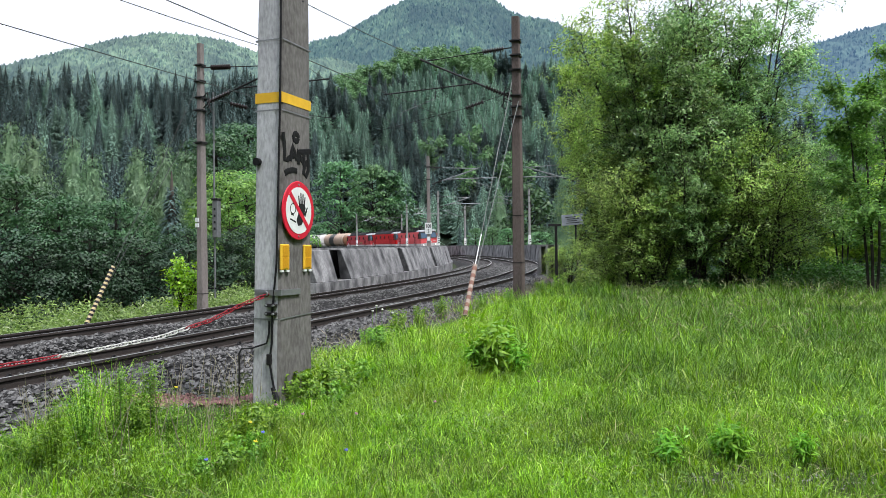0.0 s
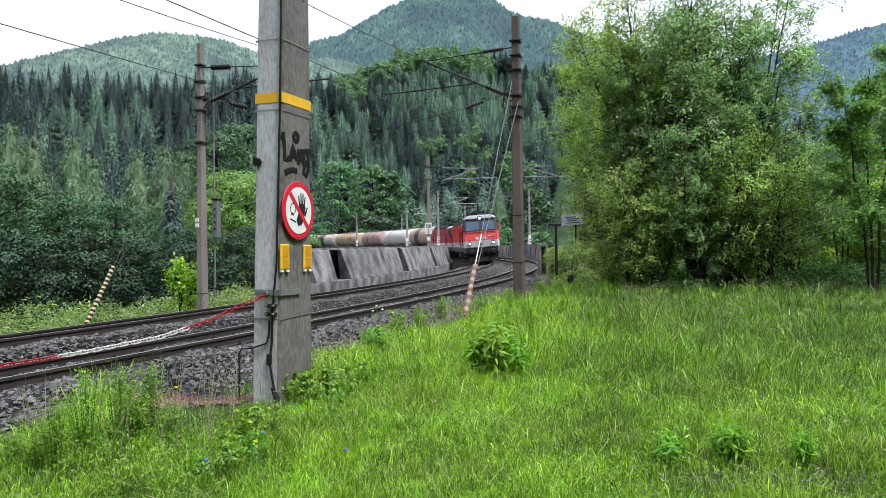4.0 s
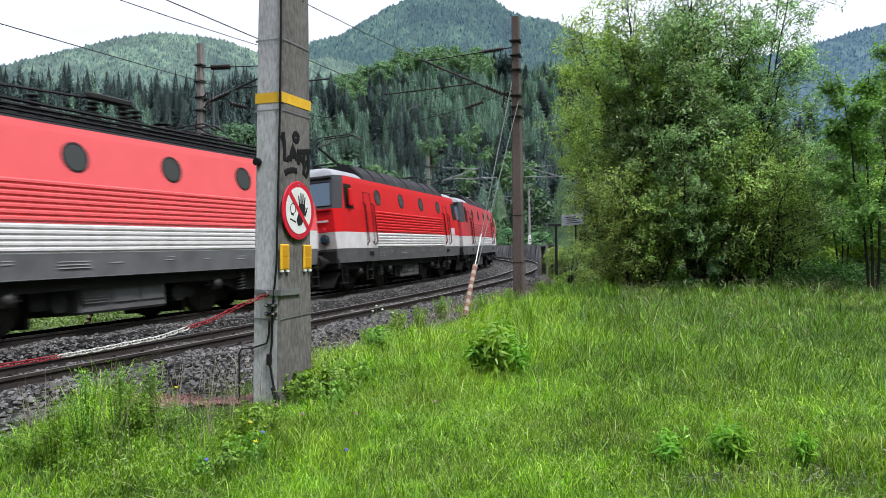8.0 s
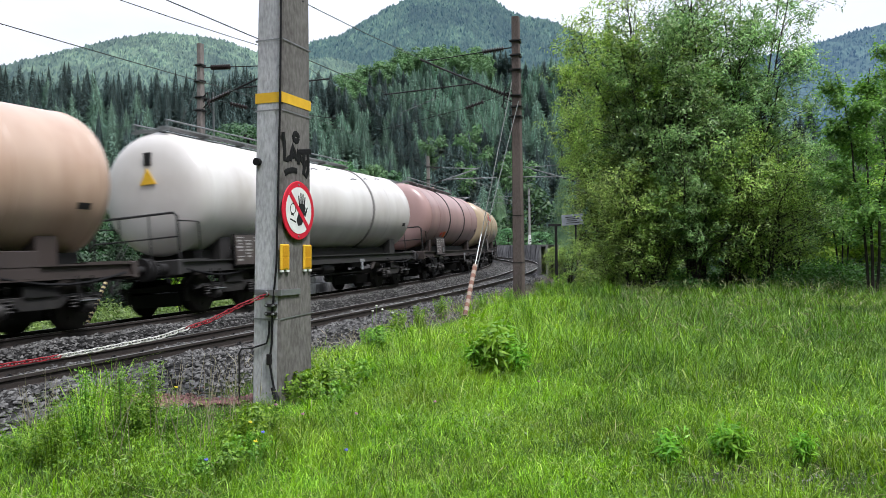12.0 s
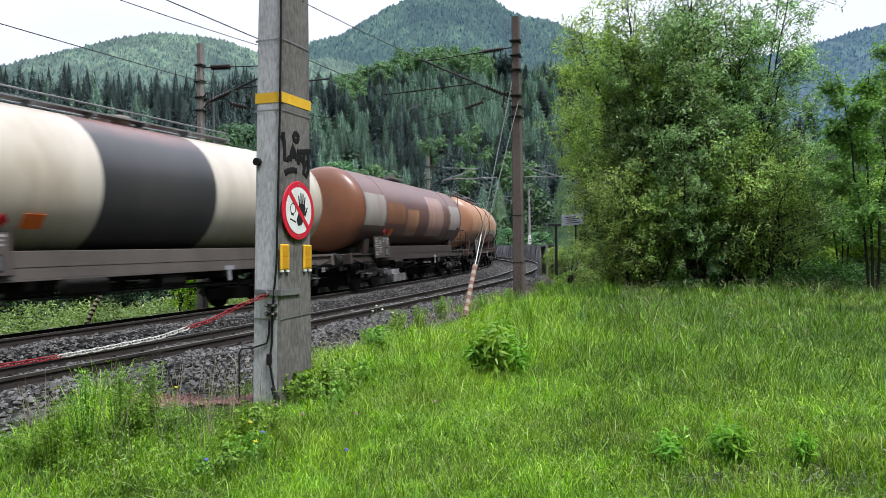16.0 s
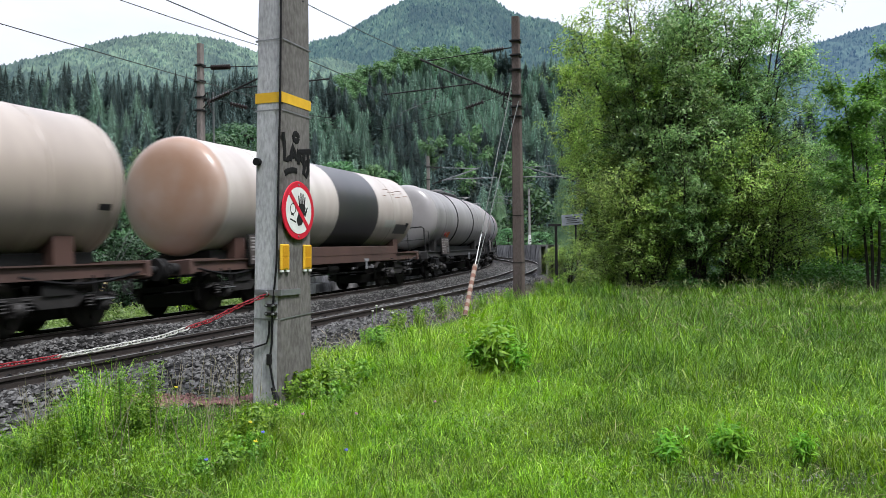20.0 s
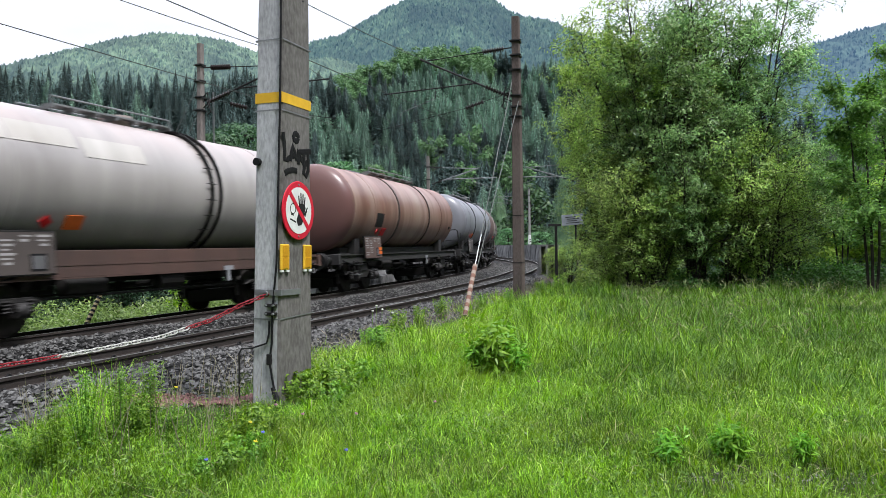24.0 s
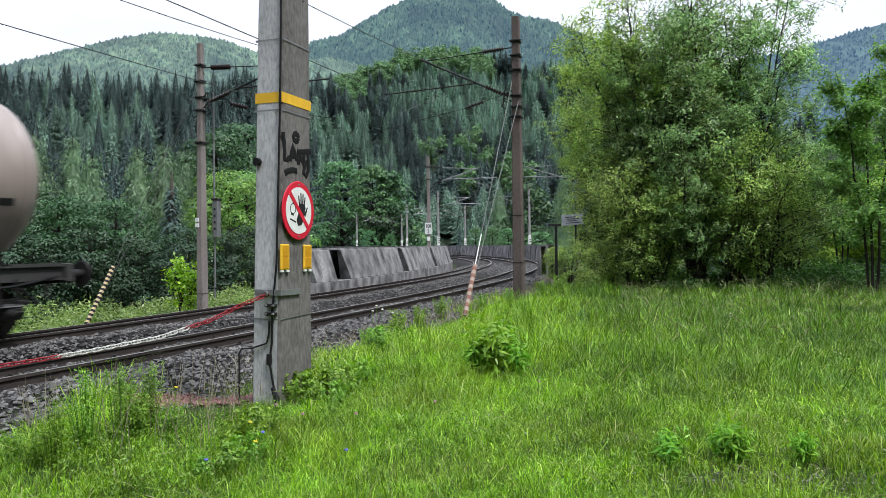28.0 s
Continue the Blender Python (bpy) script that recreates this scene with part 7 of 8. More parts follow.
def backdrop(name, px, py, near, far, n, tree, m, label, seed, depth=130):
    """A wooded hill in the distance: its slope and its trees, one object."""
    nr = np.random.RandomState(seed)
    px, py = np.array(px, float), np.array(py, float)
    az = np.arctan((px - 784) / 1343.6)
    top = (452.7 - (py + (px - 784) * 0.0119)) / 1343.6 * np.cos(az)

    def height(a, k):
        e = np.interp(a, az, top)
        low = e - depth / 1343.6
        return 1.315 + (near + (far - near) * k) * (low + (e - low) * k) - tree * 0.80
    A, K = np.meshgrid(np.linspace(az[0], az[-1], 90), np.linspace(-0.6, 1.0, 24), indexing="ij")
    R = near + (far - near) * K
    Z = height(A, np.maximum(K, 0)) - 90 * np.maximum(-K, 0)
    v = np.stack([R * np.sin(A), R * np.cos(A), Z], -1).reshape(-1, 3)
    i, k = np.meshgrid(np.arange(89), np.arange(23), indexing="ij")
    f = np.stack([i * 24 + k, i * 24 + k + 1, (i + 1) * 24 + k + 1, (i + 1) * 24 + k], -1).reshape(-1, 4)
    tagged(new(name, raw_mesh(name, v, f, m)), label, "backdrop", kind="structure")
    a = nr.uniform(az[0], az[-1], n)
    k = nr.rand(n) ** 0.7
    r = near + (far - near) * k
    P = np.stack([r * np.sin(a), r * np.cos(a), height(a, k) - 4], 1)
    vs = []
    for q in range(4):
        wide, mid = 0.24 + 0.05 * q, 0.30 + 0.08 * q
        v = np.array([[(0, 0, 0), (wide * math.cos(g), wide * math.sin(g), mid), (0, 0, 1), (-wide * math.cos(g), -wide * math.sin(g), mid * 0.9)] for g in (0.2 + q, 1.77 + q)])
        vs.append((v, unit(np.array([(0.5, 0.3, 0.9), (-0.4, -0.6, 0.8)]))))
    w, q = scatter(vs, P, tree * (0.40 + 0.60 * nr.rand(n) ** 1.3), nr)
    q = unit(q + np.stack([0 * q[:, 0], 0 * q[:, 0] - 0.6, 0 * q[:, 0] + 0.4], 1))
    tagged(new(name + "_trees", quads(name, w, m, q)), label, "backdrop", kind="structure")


def build_backdrop():
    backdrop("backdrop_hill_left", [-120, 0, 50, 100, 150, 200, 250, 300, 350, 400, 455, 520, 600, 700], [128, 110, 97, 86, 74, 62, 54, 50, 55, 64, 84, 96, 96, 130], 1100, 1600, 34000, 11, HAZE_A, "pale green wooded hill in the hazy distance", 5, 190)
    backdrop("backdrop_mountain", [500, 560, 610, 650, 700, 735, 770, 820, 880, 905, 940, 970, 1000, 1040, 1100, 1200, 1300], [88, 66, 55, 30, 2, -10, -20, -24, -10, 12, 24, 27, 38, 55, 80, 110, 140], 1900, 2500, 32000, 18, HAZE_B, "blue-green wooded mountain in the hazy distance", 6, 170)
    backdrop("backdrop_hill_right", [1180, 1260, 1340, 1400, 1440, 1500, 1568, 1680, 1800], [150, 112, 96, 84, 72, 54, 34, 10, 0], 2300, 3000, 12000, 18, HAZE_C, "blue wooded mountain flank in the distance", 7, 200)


def build_near_trees():
    # willow thicket beside the meadow
    a = thicket_meshes(1, 10.8, 3.4, 10, 30000, 0.115, WILLOW, low=0.22, bare_top=0.97)
    b = thicket_meshes(2, 8.6, 3.1, 9, 24000, 0.115, WILLOW, low=0.16)
    c = thicket_meshes(3, 5.2, 2.2, 9, 12000, 0.105, WILLOW_YELLOW_SUNLIT, low=0.10)
    # left-hand crowns take the brighter leaves in place of light on that flank
    e = thicket_meshes(5, 9.4, 3.2, 9, 26000, 0.115, WILLOW_YELLOW_SUNLIT, low=0.36, bare_top=0.6)
    for meshes, px, d, rz, sc, lab in ((a, 1180, 26.0, 20, 1.0, "tall many-stemmed willow with thin leafy top"), (b, 1168, 27.0, 200, 1.10, "dense willow leaning over the track side"), (e, 1090, 38.0, 320, 1.38, "tall many-stemmed willow behind the bushes"), (e, 1152, 27.0, 210, 1.12, "tall willow with airy crown, its leaves brightened as sunlit"), (e, 1066, 37.5, 100, 0.95, "dense willow leaning over the track side"), (a, 1240, 26.8, 140, 1.12, "tall many-stemmed willow with bare upper twigs"), (a, 1305, 26.6, 250, 1.05, "tall many-stemmed willow with airy crown"),
                                       (b, 1225, 24.5, 70, 0.70, "dense willow with leaves down to the grass"), (c, 1350, 24.2, 10, 1.0, "low yellow-green willow bush at the meadow edge"), (c, 1165, 24.6, 250, 0.75, "low willow bush over the grass"), (c, 1122, 25.8, 300, 0.95, "yellow-green willow bush at the thicket's edge"), (c, 1140, 25.0, 20, 0.85, "yellow-green willow bush at the thicket's edge"),  (c, 1300, 24.6, 200, 0.9, "low yellow-green willow bush at the meadow edge"), (c, 1100, 36.5, 80, 0.95, "yellow-green bush beside the parapet"),
                                       (b, 1400, 27.5, 300, 0.78, "willow with airy top at the meadow edge"), (c, 980, 34.4, 40, 0.32, "small pale bush at the parapet's end"), (c, 1008, 34.2, 140, 0.40, "small pale bush at the parapet's end"), (c, 1045, 40.0, 20, 0.85, "yellow-green bush behind the notice board"), (c, 1082, 26.8, 70, 0.46, "low yellow-green willow bush over the grass"), (c, 1118, 25.8, 200, 0.55, "low yellow-green willow bush over the grass"), (c, 1056, 34.5, 90, 0.36, "small yellow-green bush beside the notice board"), (c, 1085, 38.5, 30, 0.8, "willow bush beside the parapet")):
        plant_thing("willow", meshes, Matrix.Translation(spot(px, d)) @ pose(0, 0, 0, 0, 0, rz), lab, "willow", "willow thicket", scale=sc)
    t = shrub_meshes(4, 8.4, 2.6, 3, 19000, 0.12, ALDER, low=0.14, aspect=0.5, lean=0.55, thin_top=False, thick=0.0032)
    for px, d, rz, sc in ((1545, 22.0, 0, 0.98), (1640, 24.0, 120, 1.0), (1490, 31.0, 60, 0.85)):
        plant_thing("alder", t, Matrix.Translation(spot(px, d)) @ pose(0, 0, 0, 0, 0, rz), "slim green alder with dark stems at the meadow edge", "alder", "alders", scale=sc)
    u = shrub_meshes(6, 5.0, 3.0, 9, 10000, 0.21, leafy("hazel leaves", (0.13, 0.27, 0.03), (0.42, 0.62, 0.10), 0.45, 0.42, patch=((0.8, 0.3),)), low=0.05, aspect=0.5)
    for px, d, rz, sc in ((1440, 36, 0, 1.0), (1530, 38, 90, 1.1), (1600, 34, 200, 1.0), (1330, 38, 20, 1.2), (1130, 42, 70, 1.0)):
        plant_thing("hazel", u, Matrix.Translation(spot(px, d)) @ pose(0, 0, 0, 0, 0, rz), "light green hazel bush behind the thicket", "bush", "hazel bushes", scale=sc)
    # trees below the line on the valley side
    m1 = broadleaf_meshes(7, 13, 4.3, 19000, 0.155, MAPLE)
    m2 = cone_meshes(8, 13, 2.9, 13000, 0.20, PALE_TREE)
    m3 = broadleaf_meshes(9, 9, 3.6, 13000, 0.14, ELDER, 0.08)
    sp, st = conifer_arrays(90, 5200, 0.16, 0.03, long=0.030)
    m4 = (quads("trunk", st[0], BARK, st[1]), quads("crown", sp[0], SPRUCE, sp[1]))
    LIGHT = broadleaf_meshes(10, 11, 3.8, 14000, 0.17, ALDER, 0.1)
    FAR = broadleaf_meshes(14, 11, 3.6, 4200, 0.30, FAR_LEAF, 0.1)
    FAR2 = broadleaf_meshes(15, 11, 3.4, 3600, 0.36, MAPLE, 0.1)

    def tree(meshes, name, px, d, top_y, label, base_h, rz):
        p = spot(px, d)
        top = 1.315 + (452.7 - top_y - (px - 784) * 0.0119) / 1343.6 * d
        plant_thing(name, meshes, Matrix.Translation(p) @ pose(0, 0, 0, 0, 0, rz), label, "tree", "trees on the valley side", ("trunk", "crown"), (top - p.z) / base_h)
    for px, d, ty, ms, nm, bh, lab in (
            (30, 44, 305, m1, "maple", 13, "dark green maple below the railway line"), (105, 42, 345, m1, "maple", 13, "dark green maple below the railway line"), (60, 50, 225, m2, "larch", 13, "grey-green larch on the valley side"),
            (165, 47, 262, m2, "larch", 13, "grey-green larch on the valley side"), (245, 47, 250, m2, "larch", 13, "tall grey-green larch on the valley side"), (290, 48, 245, m2, "larch", 13, "tall grey-green larch on the valley side"),
            (305, 46, 292, m4, "spruce", 1.0, "dark young spruce among leafy trees"), (205, 43, 350, m1, "maple", 13, "dark green maple below the railway line"), (-30, 48, 285, m1, "maple", 13, "dark green maple below the railway line"),
            (405, 50, 304, LIGHT, "ash_tree", 11, "bright green leafy tree behind the mast"), (440, 56, 300, LIGHT, "ash_tree", 11, "bright green leafy tree behind the mast"), (385, 78, 235, m1, "maple", 13, "dark green maple higher up the slope"), (440, 90, 215, m1, "maple", 13, "dark green maple higher up the slope"),
            (20, 75, 205, m2, "larch", 13, "grey-green larch on the valley side"), (130, 80, 232, m2, "larch", 13, "grey-green larch on the valley side"), (330, 74, 258, m2, "larch", 13, "grey-green larch on the valley side"),
            (155, 40, 405, m3, "elder", 9, "dark leafy elder bush below the line"), (60, 38, 420, m3, "elder", 9, "dark leafy elder bush below the line"), (250, 40, 420, m3, "elder", 9, "dark leafy elder bush below the line"), (330, 41, 400, m3, "elder", 9, "dark leafy elder bush below the line"), (400, 42, 410, m3, "elder", 9, "dark leafy elder bush below the line"), (455, 43, 400, m3, "elder", 9, "dark leafy elder bush below the line"), (-10, 38, 400, m3, "elder", 9, "dark leafy elder bush below the line"),
            (660, 178, 292, FAR, "ash_tree", 11, "bright green leafy tree at the forest edge"), (605, 182, 285, FAR, "ash_tree", 11, "bright green leafy tree at the forest edge"), (690, 180, 305, FAR2, "maple", 11, "green maple at the forest edge"),
            (940, 150, 330, FAR2, "maple", 11, "green maple beyond the outer parapet"), (1000, 140, 300, m2, "larch", 13, "grey-green larch beyond the outer parapet"), (885, 170, 330, m2, "larch", 13, "grey-green larch beyond the outer parapet")):
        tree(ms, nm, px, d, ty, lab, bh, (px * 37) % 360)
    for px, d, ty in ((842, 138, 404), (872, 132, 402), (900, 128, 404), (655, 150, 408), (580, 200, 392), (600, 198, 396), (955, 120, 410), (640, 170, 405), (560, 192, 398), (690, 172, 415)):
        tree(FAR, "bush", px, d, ty, "leafy green bush beside the parapet", 11, (px * 53) % 360)
    # one bright young shoot beside the left mast
    s = shrub_meshes(12, 1.9, 0.7, 6, 1500, 0.12, leafy("young maple leaves", (0.16, 0.30, 0.02), (0.42, 0.58, 0.07), 0.45, 0.4), low=0.05, aspect=0.6)
    p = flat(5.0, -3.75, -0.5)
    plant_thing("young_maple", s, Matrix.Translation(p), "bright green young maple shoot beside the mast", "sapling")


def build_meadow():
    nr = np.random.RandomState(21)
    # tufts, each of several blades that part from one root; closer set near the standpoint
    r = np.concatenate([2.3 + 29 * nr.rand(56000), 3.4 + 6.5 * nr.rand(30000)])
    m = len(r)
    a = np.radians(nr.uniform(-46, 44, m))
    x, y = r * np.sin(a), r * np.cos(a)
    s, l = near_line(x, y)
    edge = SPACING + 2.85 + 0.4 * np.sin(s * 1.7) + 0.3 * np.sin(s * 0.6 + 2) + 0.2 * np.exp(-((s + 7.0) / 2.6) ** 2)
    bare = (((x + 2.55) / 0.85) ** 2 + ((y - 8.05) / 1.0) ** 2 < 1) | (((x + 1.7) / 0.42) ** 2 + ((y - 8.1) / 0.8) ** 2 < 1)                     # trodden soil round the mast's foot
    bare |= ((x + 2.9) / 1.25) ** 2 + ((y - 8.9) / 1.1) ** 2 < 1
    bare |= (((x - 2.1) / 0.75) ** 2 + ((y - 4.72) / 0.24) ** 2 < 1) & (nr.rand(m) < 0.5)
    clump = 0.5 + 0.5 * np.sin(x * 2.3 + 1.7 * np.sin(y * 1.9)) * np.sin(y * 2.6 + 1.3 * np.sin(x * 1.4))
    broad = 0.5 + 0.5 * np.sin(x * 0.8 + 1.1 * np.sin(y * 0.55) + 0.7) * np.sin(y * 0.7 + 0.9 * np.sin(x * 0.5))
    ok = (l > edge) & ~bare & (nr.rand(m) < 0.40 + 0.6 * clump) & ~((r > 18) & (nr.rand(m) < 0.3))
    x, y, clump, broad = x[ok], y[ok], clump[ok], broad[ok]
    q = 5000
    ra, aa = 1.2 + 11 * nr.rand(q), np.radians(nr.uniform(44, 314, q))
    s, l = near_line(ra * np.sin(aa), ra * np.cos(aa))
    x, y = np.concatenate([x, (ra * np.sin(aa))[l > SPACING + 3.2]]), np.concatenate([y, (ra * np.cos(aa))[l > SPACING + 3.2]])
    clump, broad = (np.concatenate([c, np.full(len(x) - len(c), 0.4)]) for c in (clump, broad))
    tall = (0.09 + 0.09 * nr.rand(len(x)) + 0.16 * clump * nr.rand(len(x)) ** 1.5) * np.exp(0.24 * nr.randn(len(x))) * (0.75 + 0.55 * broad)
    tall *= 0.70 + 0.30 * smooth(4.8, 8.0, y)
    s, l = near_line(x, y)
    tall *= 1 + 1.0 * np.exp(-((l - SPACING - 3.3) / 0.8) ** 2) * (s < 1) * smooth(2.4, 3.4, -x)
    k = 8
    way, root = nr.rand(len(x)) * 6.283, 0.015 + 0.03 * nr.rand(len(x))
    x, y, clump, tall, way, root = (np.repeat(q, k) for q in (x, y, clump, tall, way, root))
    n = len(x)
    x, y = x + root * nr.randn(n), y + root * nr.randn(n)
    r = np.hypot(x, y)
    z = land(x, y) - 0.02
    h = tall * (0.55 + 0.60 * nr.rand(n)) * (0.95 + 0.55 * smooth(5, 14, r))
    h *= 0.55 + 0.45 * smooth(0.5, 1.6, np.hypot(x + 1.75, y - 7.7))
    h *= 1 - 0.72 * np.exp(-((x + 2.2) / 0.85) ** 2 - ((y - 6.9) / 1.0) ** 2)     # kept low by trampling
    w = (0.0012 + 0.00026 * r) * np.exp(0.3 * nr.randn(n))
    t = nr.rand(n) * 6.283
    lean = h * (0.15 + 1.35 * nr.rand(n) ** 1.1)
    bend = way + 1.5 * nr.randn(n)
    dx, dy = np.cos(t) * w, np.sin(t) * w
    lx, ly = np.cos(bend) * lean, np.sin(bend) * lean
    droop = np.clip(lean / h, 0, 1.5)
    v = np.stack([np.stack([x - dx, y - dy, z], 1), np.stack([x + dx, y + dy, z], 1), np.stack([x + dx * 0.8 + lx * 0.38, y + dy * 0.8 + ly * 0.38, z + h * 0.66], 1), np.stack([x - dx * 0.8 + lx * 0.38, y - dy * 0.8 + ly * 0.38, z + h * 0.66], 1),
                  np.stack([x + lx, y + ly, z + h * (1 - 0.34 * droop ** 2)], 1)], 1)
    tri = np.array([(0, 1, 2), (0, 2, 3), (3, 2, 4)])
    # tufts to the right take the darker green in place of thicket shade
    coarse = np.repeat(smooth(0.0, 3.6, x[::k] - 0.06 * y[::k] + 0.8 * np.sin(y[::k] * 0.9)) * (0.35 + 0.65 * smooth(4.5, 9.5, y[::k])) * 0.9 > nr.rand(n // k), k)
    for nm, pick, m, lab in (("meadow_grass", ~coarse, GRASS, "lush green meadow grass, knee-high in places"), ("coarse_grass", coarse, GRASS_COARSE_SHADED, "coarser seeding grass, its green darkened as shade by the thicket")):
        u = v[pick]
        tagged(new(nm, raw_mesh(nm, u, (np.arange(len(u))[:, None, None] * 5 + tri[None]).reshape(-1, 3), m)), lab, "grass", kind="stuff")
    # dead straw blades lying among the green
    q = 3200
    r, a = 3.6 + 14 * nr.rand(q), np.radians(nr.uniform(-30, 34, q))
    x, y = r * np.sin(a), r * np.cos(a)
    s, l = near_line(x, y)
    keep = l > SPACING + 3.1
    P = np.stack([x[keep], y[keep], land(x[keep], y[keep]) + 0.04 + 0.10 * nr.rand(keep.sum())], 1)
    STRAW = leafy("dead straw", (0.20, 0.20, 0.09), (0.38, 0.36, 0.19), 0.2, 0.8)
    tagged(new("dead_straw", quads("dead_straw", leaves(nr, P, 0.14, 0.025, droop=-0.3), STRAW)), "pale dead straw among the green blades", "grass", kind="stuff")
    # pale gravel showing at the trodden edge
    q = 260
    x, y = 2.1 + 0.36 * nr.randn(q), 4.74 + 0.09 * nr.randn(q)
    P = np.stack([x, y, land(x, y) + 0.006], 1)
    octa = np.array([(1, 0, 0), (-1, 0, 0), (0, 1, 0), (0, -1, 0), (0, 0, 0.6), (0, 0, -0.6)])
    g = P[:, None] + octa[None] * (0.005 + 0.010 * nr.rand(q, 1, 1) ** 2) * (0.7 + 0.6 * nr.rand(q, 6, 1))
    f = (np.arange(q)[:, None, None] * 6 + np.array([(0, 2, 4), (2, 1, 4), (1, 3, 4), (3, 0, 4)])[None]).reshape(-1, 3)
    tagged(new("gravel", raw_mesh("gravel", g, f, mat("pale gravel", (0.20, 0.19, 0.17), (0.12, 0.115, 0.105), 9, None, 50, 0.9, bump=0.2, island=0.35))), "pale gravel showing through thin grass", "gravel", kind="stuff")
    # brownish seed heads over it
    q = 1500
    px, d = nr.uniform(1090, 1600, q), 9 + 13.5 * nr.rand(q) ** 0.7
    x, y = (px - 784) / 1343.6 * d, d
    P = np.stack([x, y, land(x, y) + 0.28 + 0.22 * nr.rand(q)], 1)
    SEED = leafy("brownish seed heads", (0.10, 0.11, 0.05), (0.27, 0.27, 0.14), 0.2, 0.8)
    tagged(new("seed_heads", quads("seed_heads", leaves(nr, P, 0.16, 0.07, droop=-0.9), SEED)), "thin brownish seed heads of tall grass", "grass", kind="stuff")
    # the short sward under the tufts, its green darkened as the shade between them
    n = 230000
    r = 2.3 + 22 * nr.rand(n)
    a = np.radians(nr.uniform(-46, 44, n))
    x, y = r * np.sin(a), r * np.cos(a)
    s, l = near_line(x, y)
    ok = (l > SPACING + 2.9) & (((x + 2.55) / 0.8) ** 2 + ((y - 8.15) / 0.9) ** 2 > 1) & ((((x - 2.1) / 0.75) ** 2 + ((y - 4.72) / 0.24) ** 2 > 1) | (nr.rand(n) < 0.6))
    x, y, r = x[ok], y[ok], r[ok]
    n = len(x)
    t, w, h, b = nr.rand(n) * 6.283, 0.0014 + 0.0004 * r, 0.04 + 0.09 * nr.rand(n), nr.rand(n) * 6.283
    z = land(x, y)
    dx, dy, le = np.cos(t) * w, np.sin(t) * w, h * (0.2 + 0.9 * nr.rand(n))
    v = np.stack([np.stack([x - dx, y - dy, z - 0.01], 1), np.stack([x + dx, y + dy, z - 0.01], 1), np.stack([x + np.cos(b) * le, y + np.sin(b) * le, z + h], 1)], 1)
    tagged(new("short_grass", raw_mesh("short_grass", v, np.arange(3 * n).reshape(-1, 3), GRASS_COARSE_SHADED)), "short dense grass, darkened as shade under the tall tufts", "grass", kind="stuff")
    # broad small leaves of clover and herbs low in the sward
    n = 80000
    r = 2.3 + 12 * nr.rand(n)
    a = np.radians(-46 + 86 * nr.rand(n) ** 1.5)
    x, y = r * np.sin(a), r * np.cos(a)
    s, l = near_line(x, y)
    ok = (l > SPACING + 3.0) & (np.sin(x * 1.3 + 2) * np.sin(y * 1.1 + x) + 0.3 * nr.randn(n) > 0.0) & (((x + 2.5) / 0.9) ** 2 + ((y - 7.9) / 1.2) ** 2 > 1)
    P = np.stack([x[ok], y[ok], land(x[ok], y[ok]) + 0.05 + 0.16 * nr.rand(ok.sum())], 1)
    tagged(new("meadow_herbs", quads("meadow_herbs", leaves(nr, P, 0.026, 0.5, droop=0.1, face=np.tile([0.0, -0.2, 0.7], (len(P), 1))), HERB_DARK)), "low clover and herb leaves in the grass", "herbs", kind="stuff")


def herb_mesh(seed, h, r, stalks, n, size, m, aspect=0.45, level=0.9):
    """A weed: stalks with leaves set along them."""
    nr = np.random.RandomState(seed)
    g, pos = Geo(), []
    for k in range(stalks):
        a, q = nr.rand() * 6.283, nr.rand()
        tip = Vector((math.cos(a) * r * q, math.sin(a) * r * q, h * (0.6 + 0.4 * nr.rand())))
        b = Vector((math.cos(a) * r * 0.35 * q, math.sin(a) * r * 0.35 * q, 0))
        g.tube([b, b.lerp(tip, 0.5) + Vector((0, 0, 0.05 * h)), tip], [0.005, 0.004, 0.002], 4, caps=False)
        for _ in range(n // stalks):
            t = nr.rand() ** 0.8
            p = b.lerp(tip, t)
            pos.append((p.x + 0.02 * nr.randn(), p.y + 0.02 * nr.randn(), max(p.z, 0.02)))
    return g.mesh("stem", HERB_DARK), quads("leaves", leaves(nr, np.array(pos), size, aspect, droop=0.1, face=np.array([(p[0] / r, p[1] / r, level) for p in pos])), m)


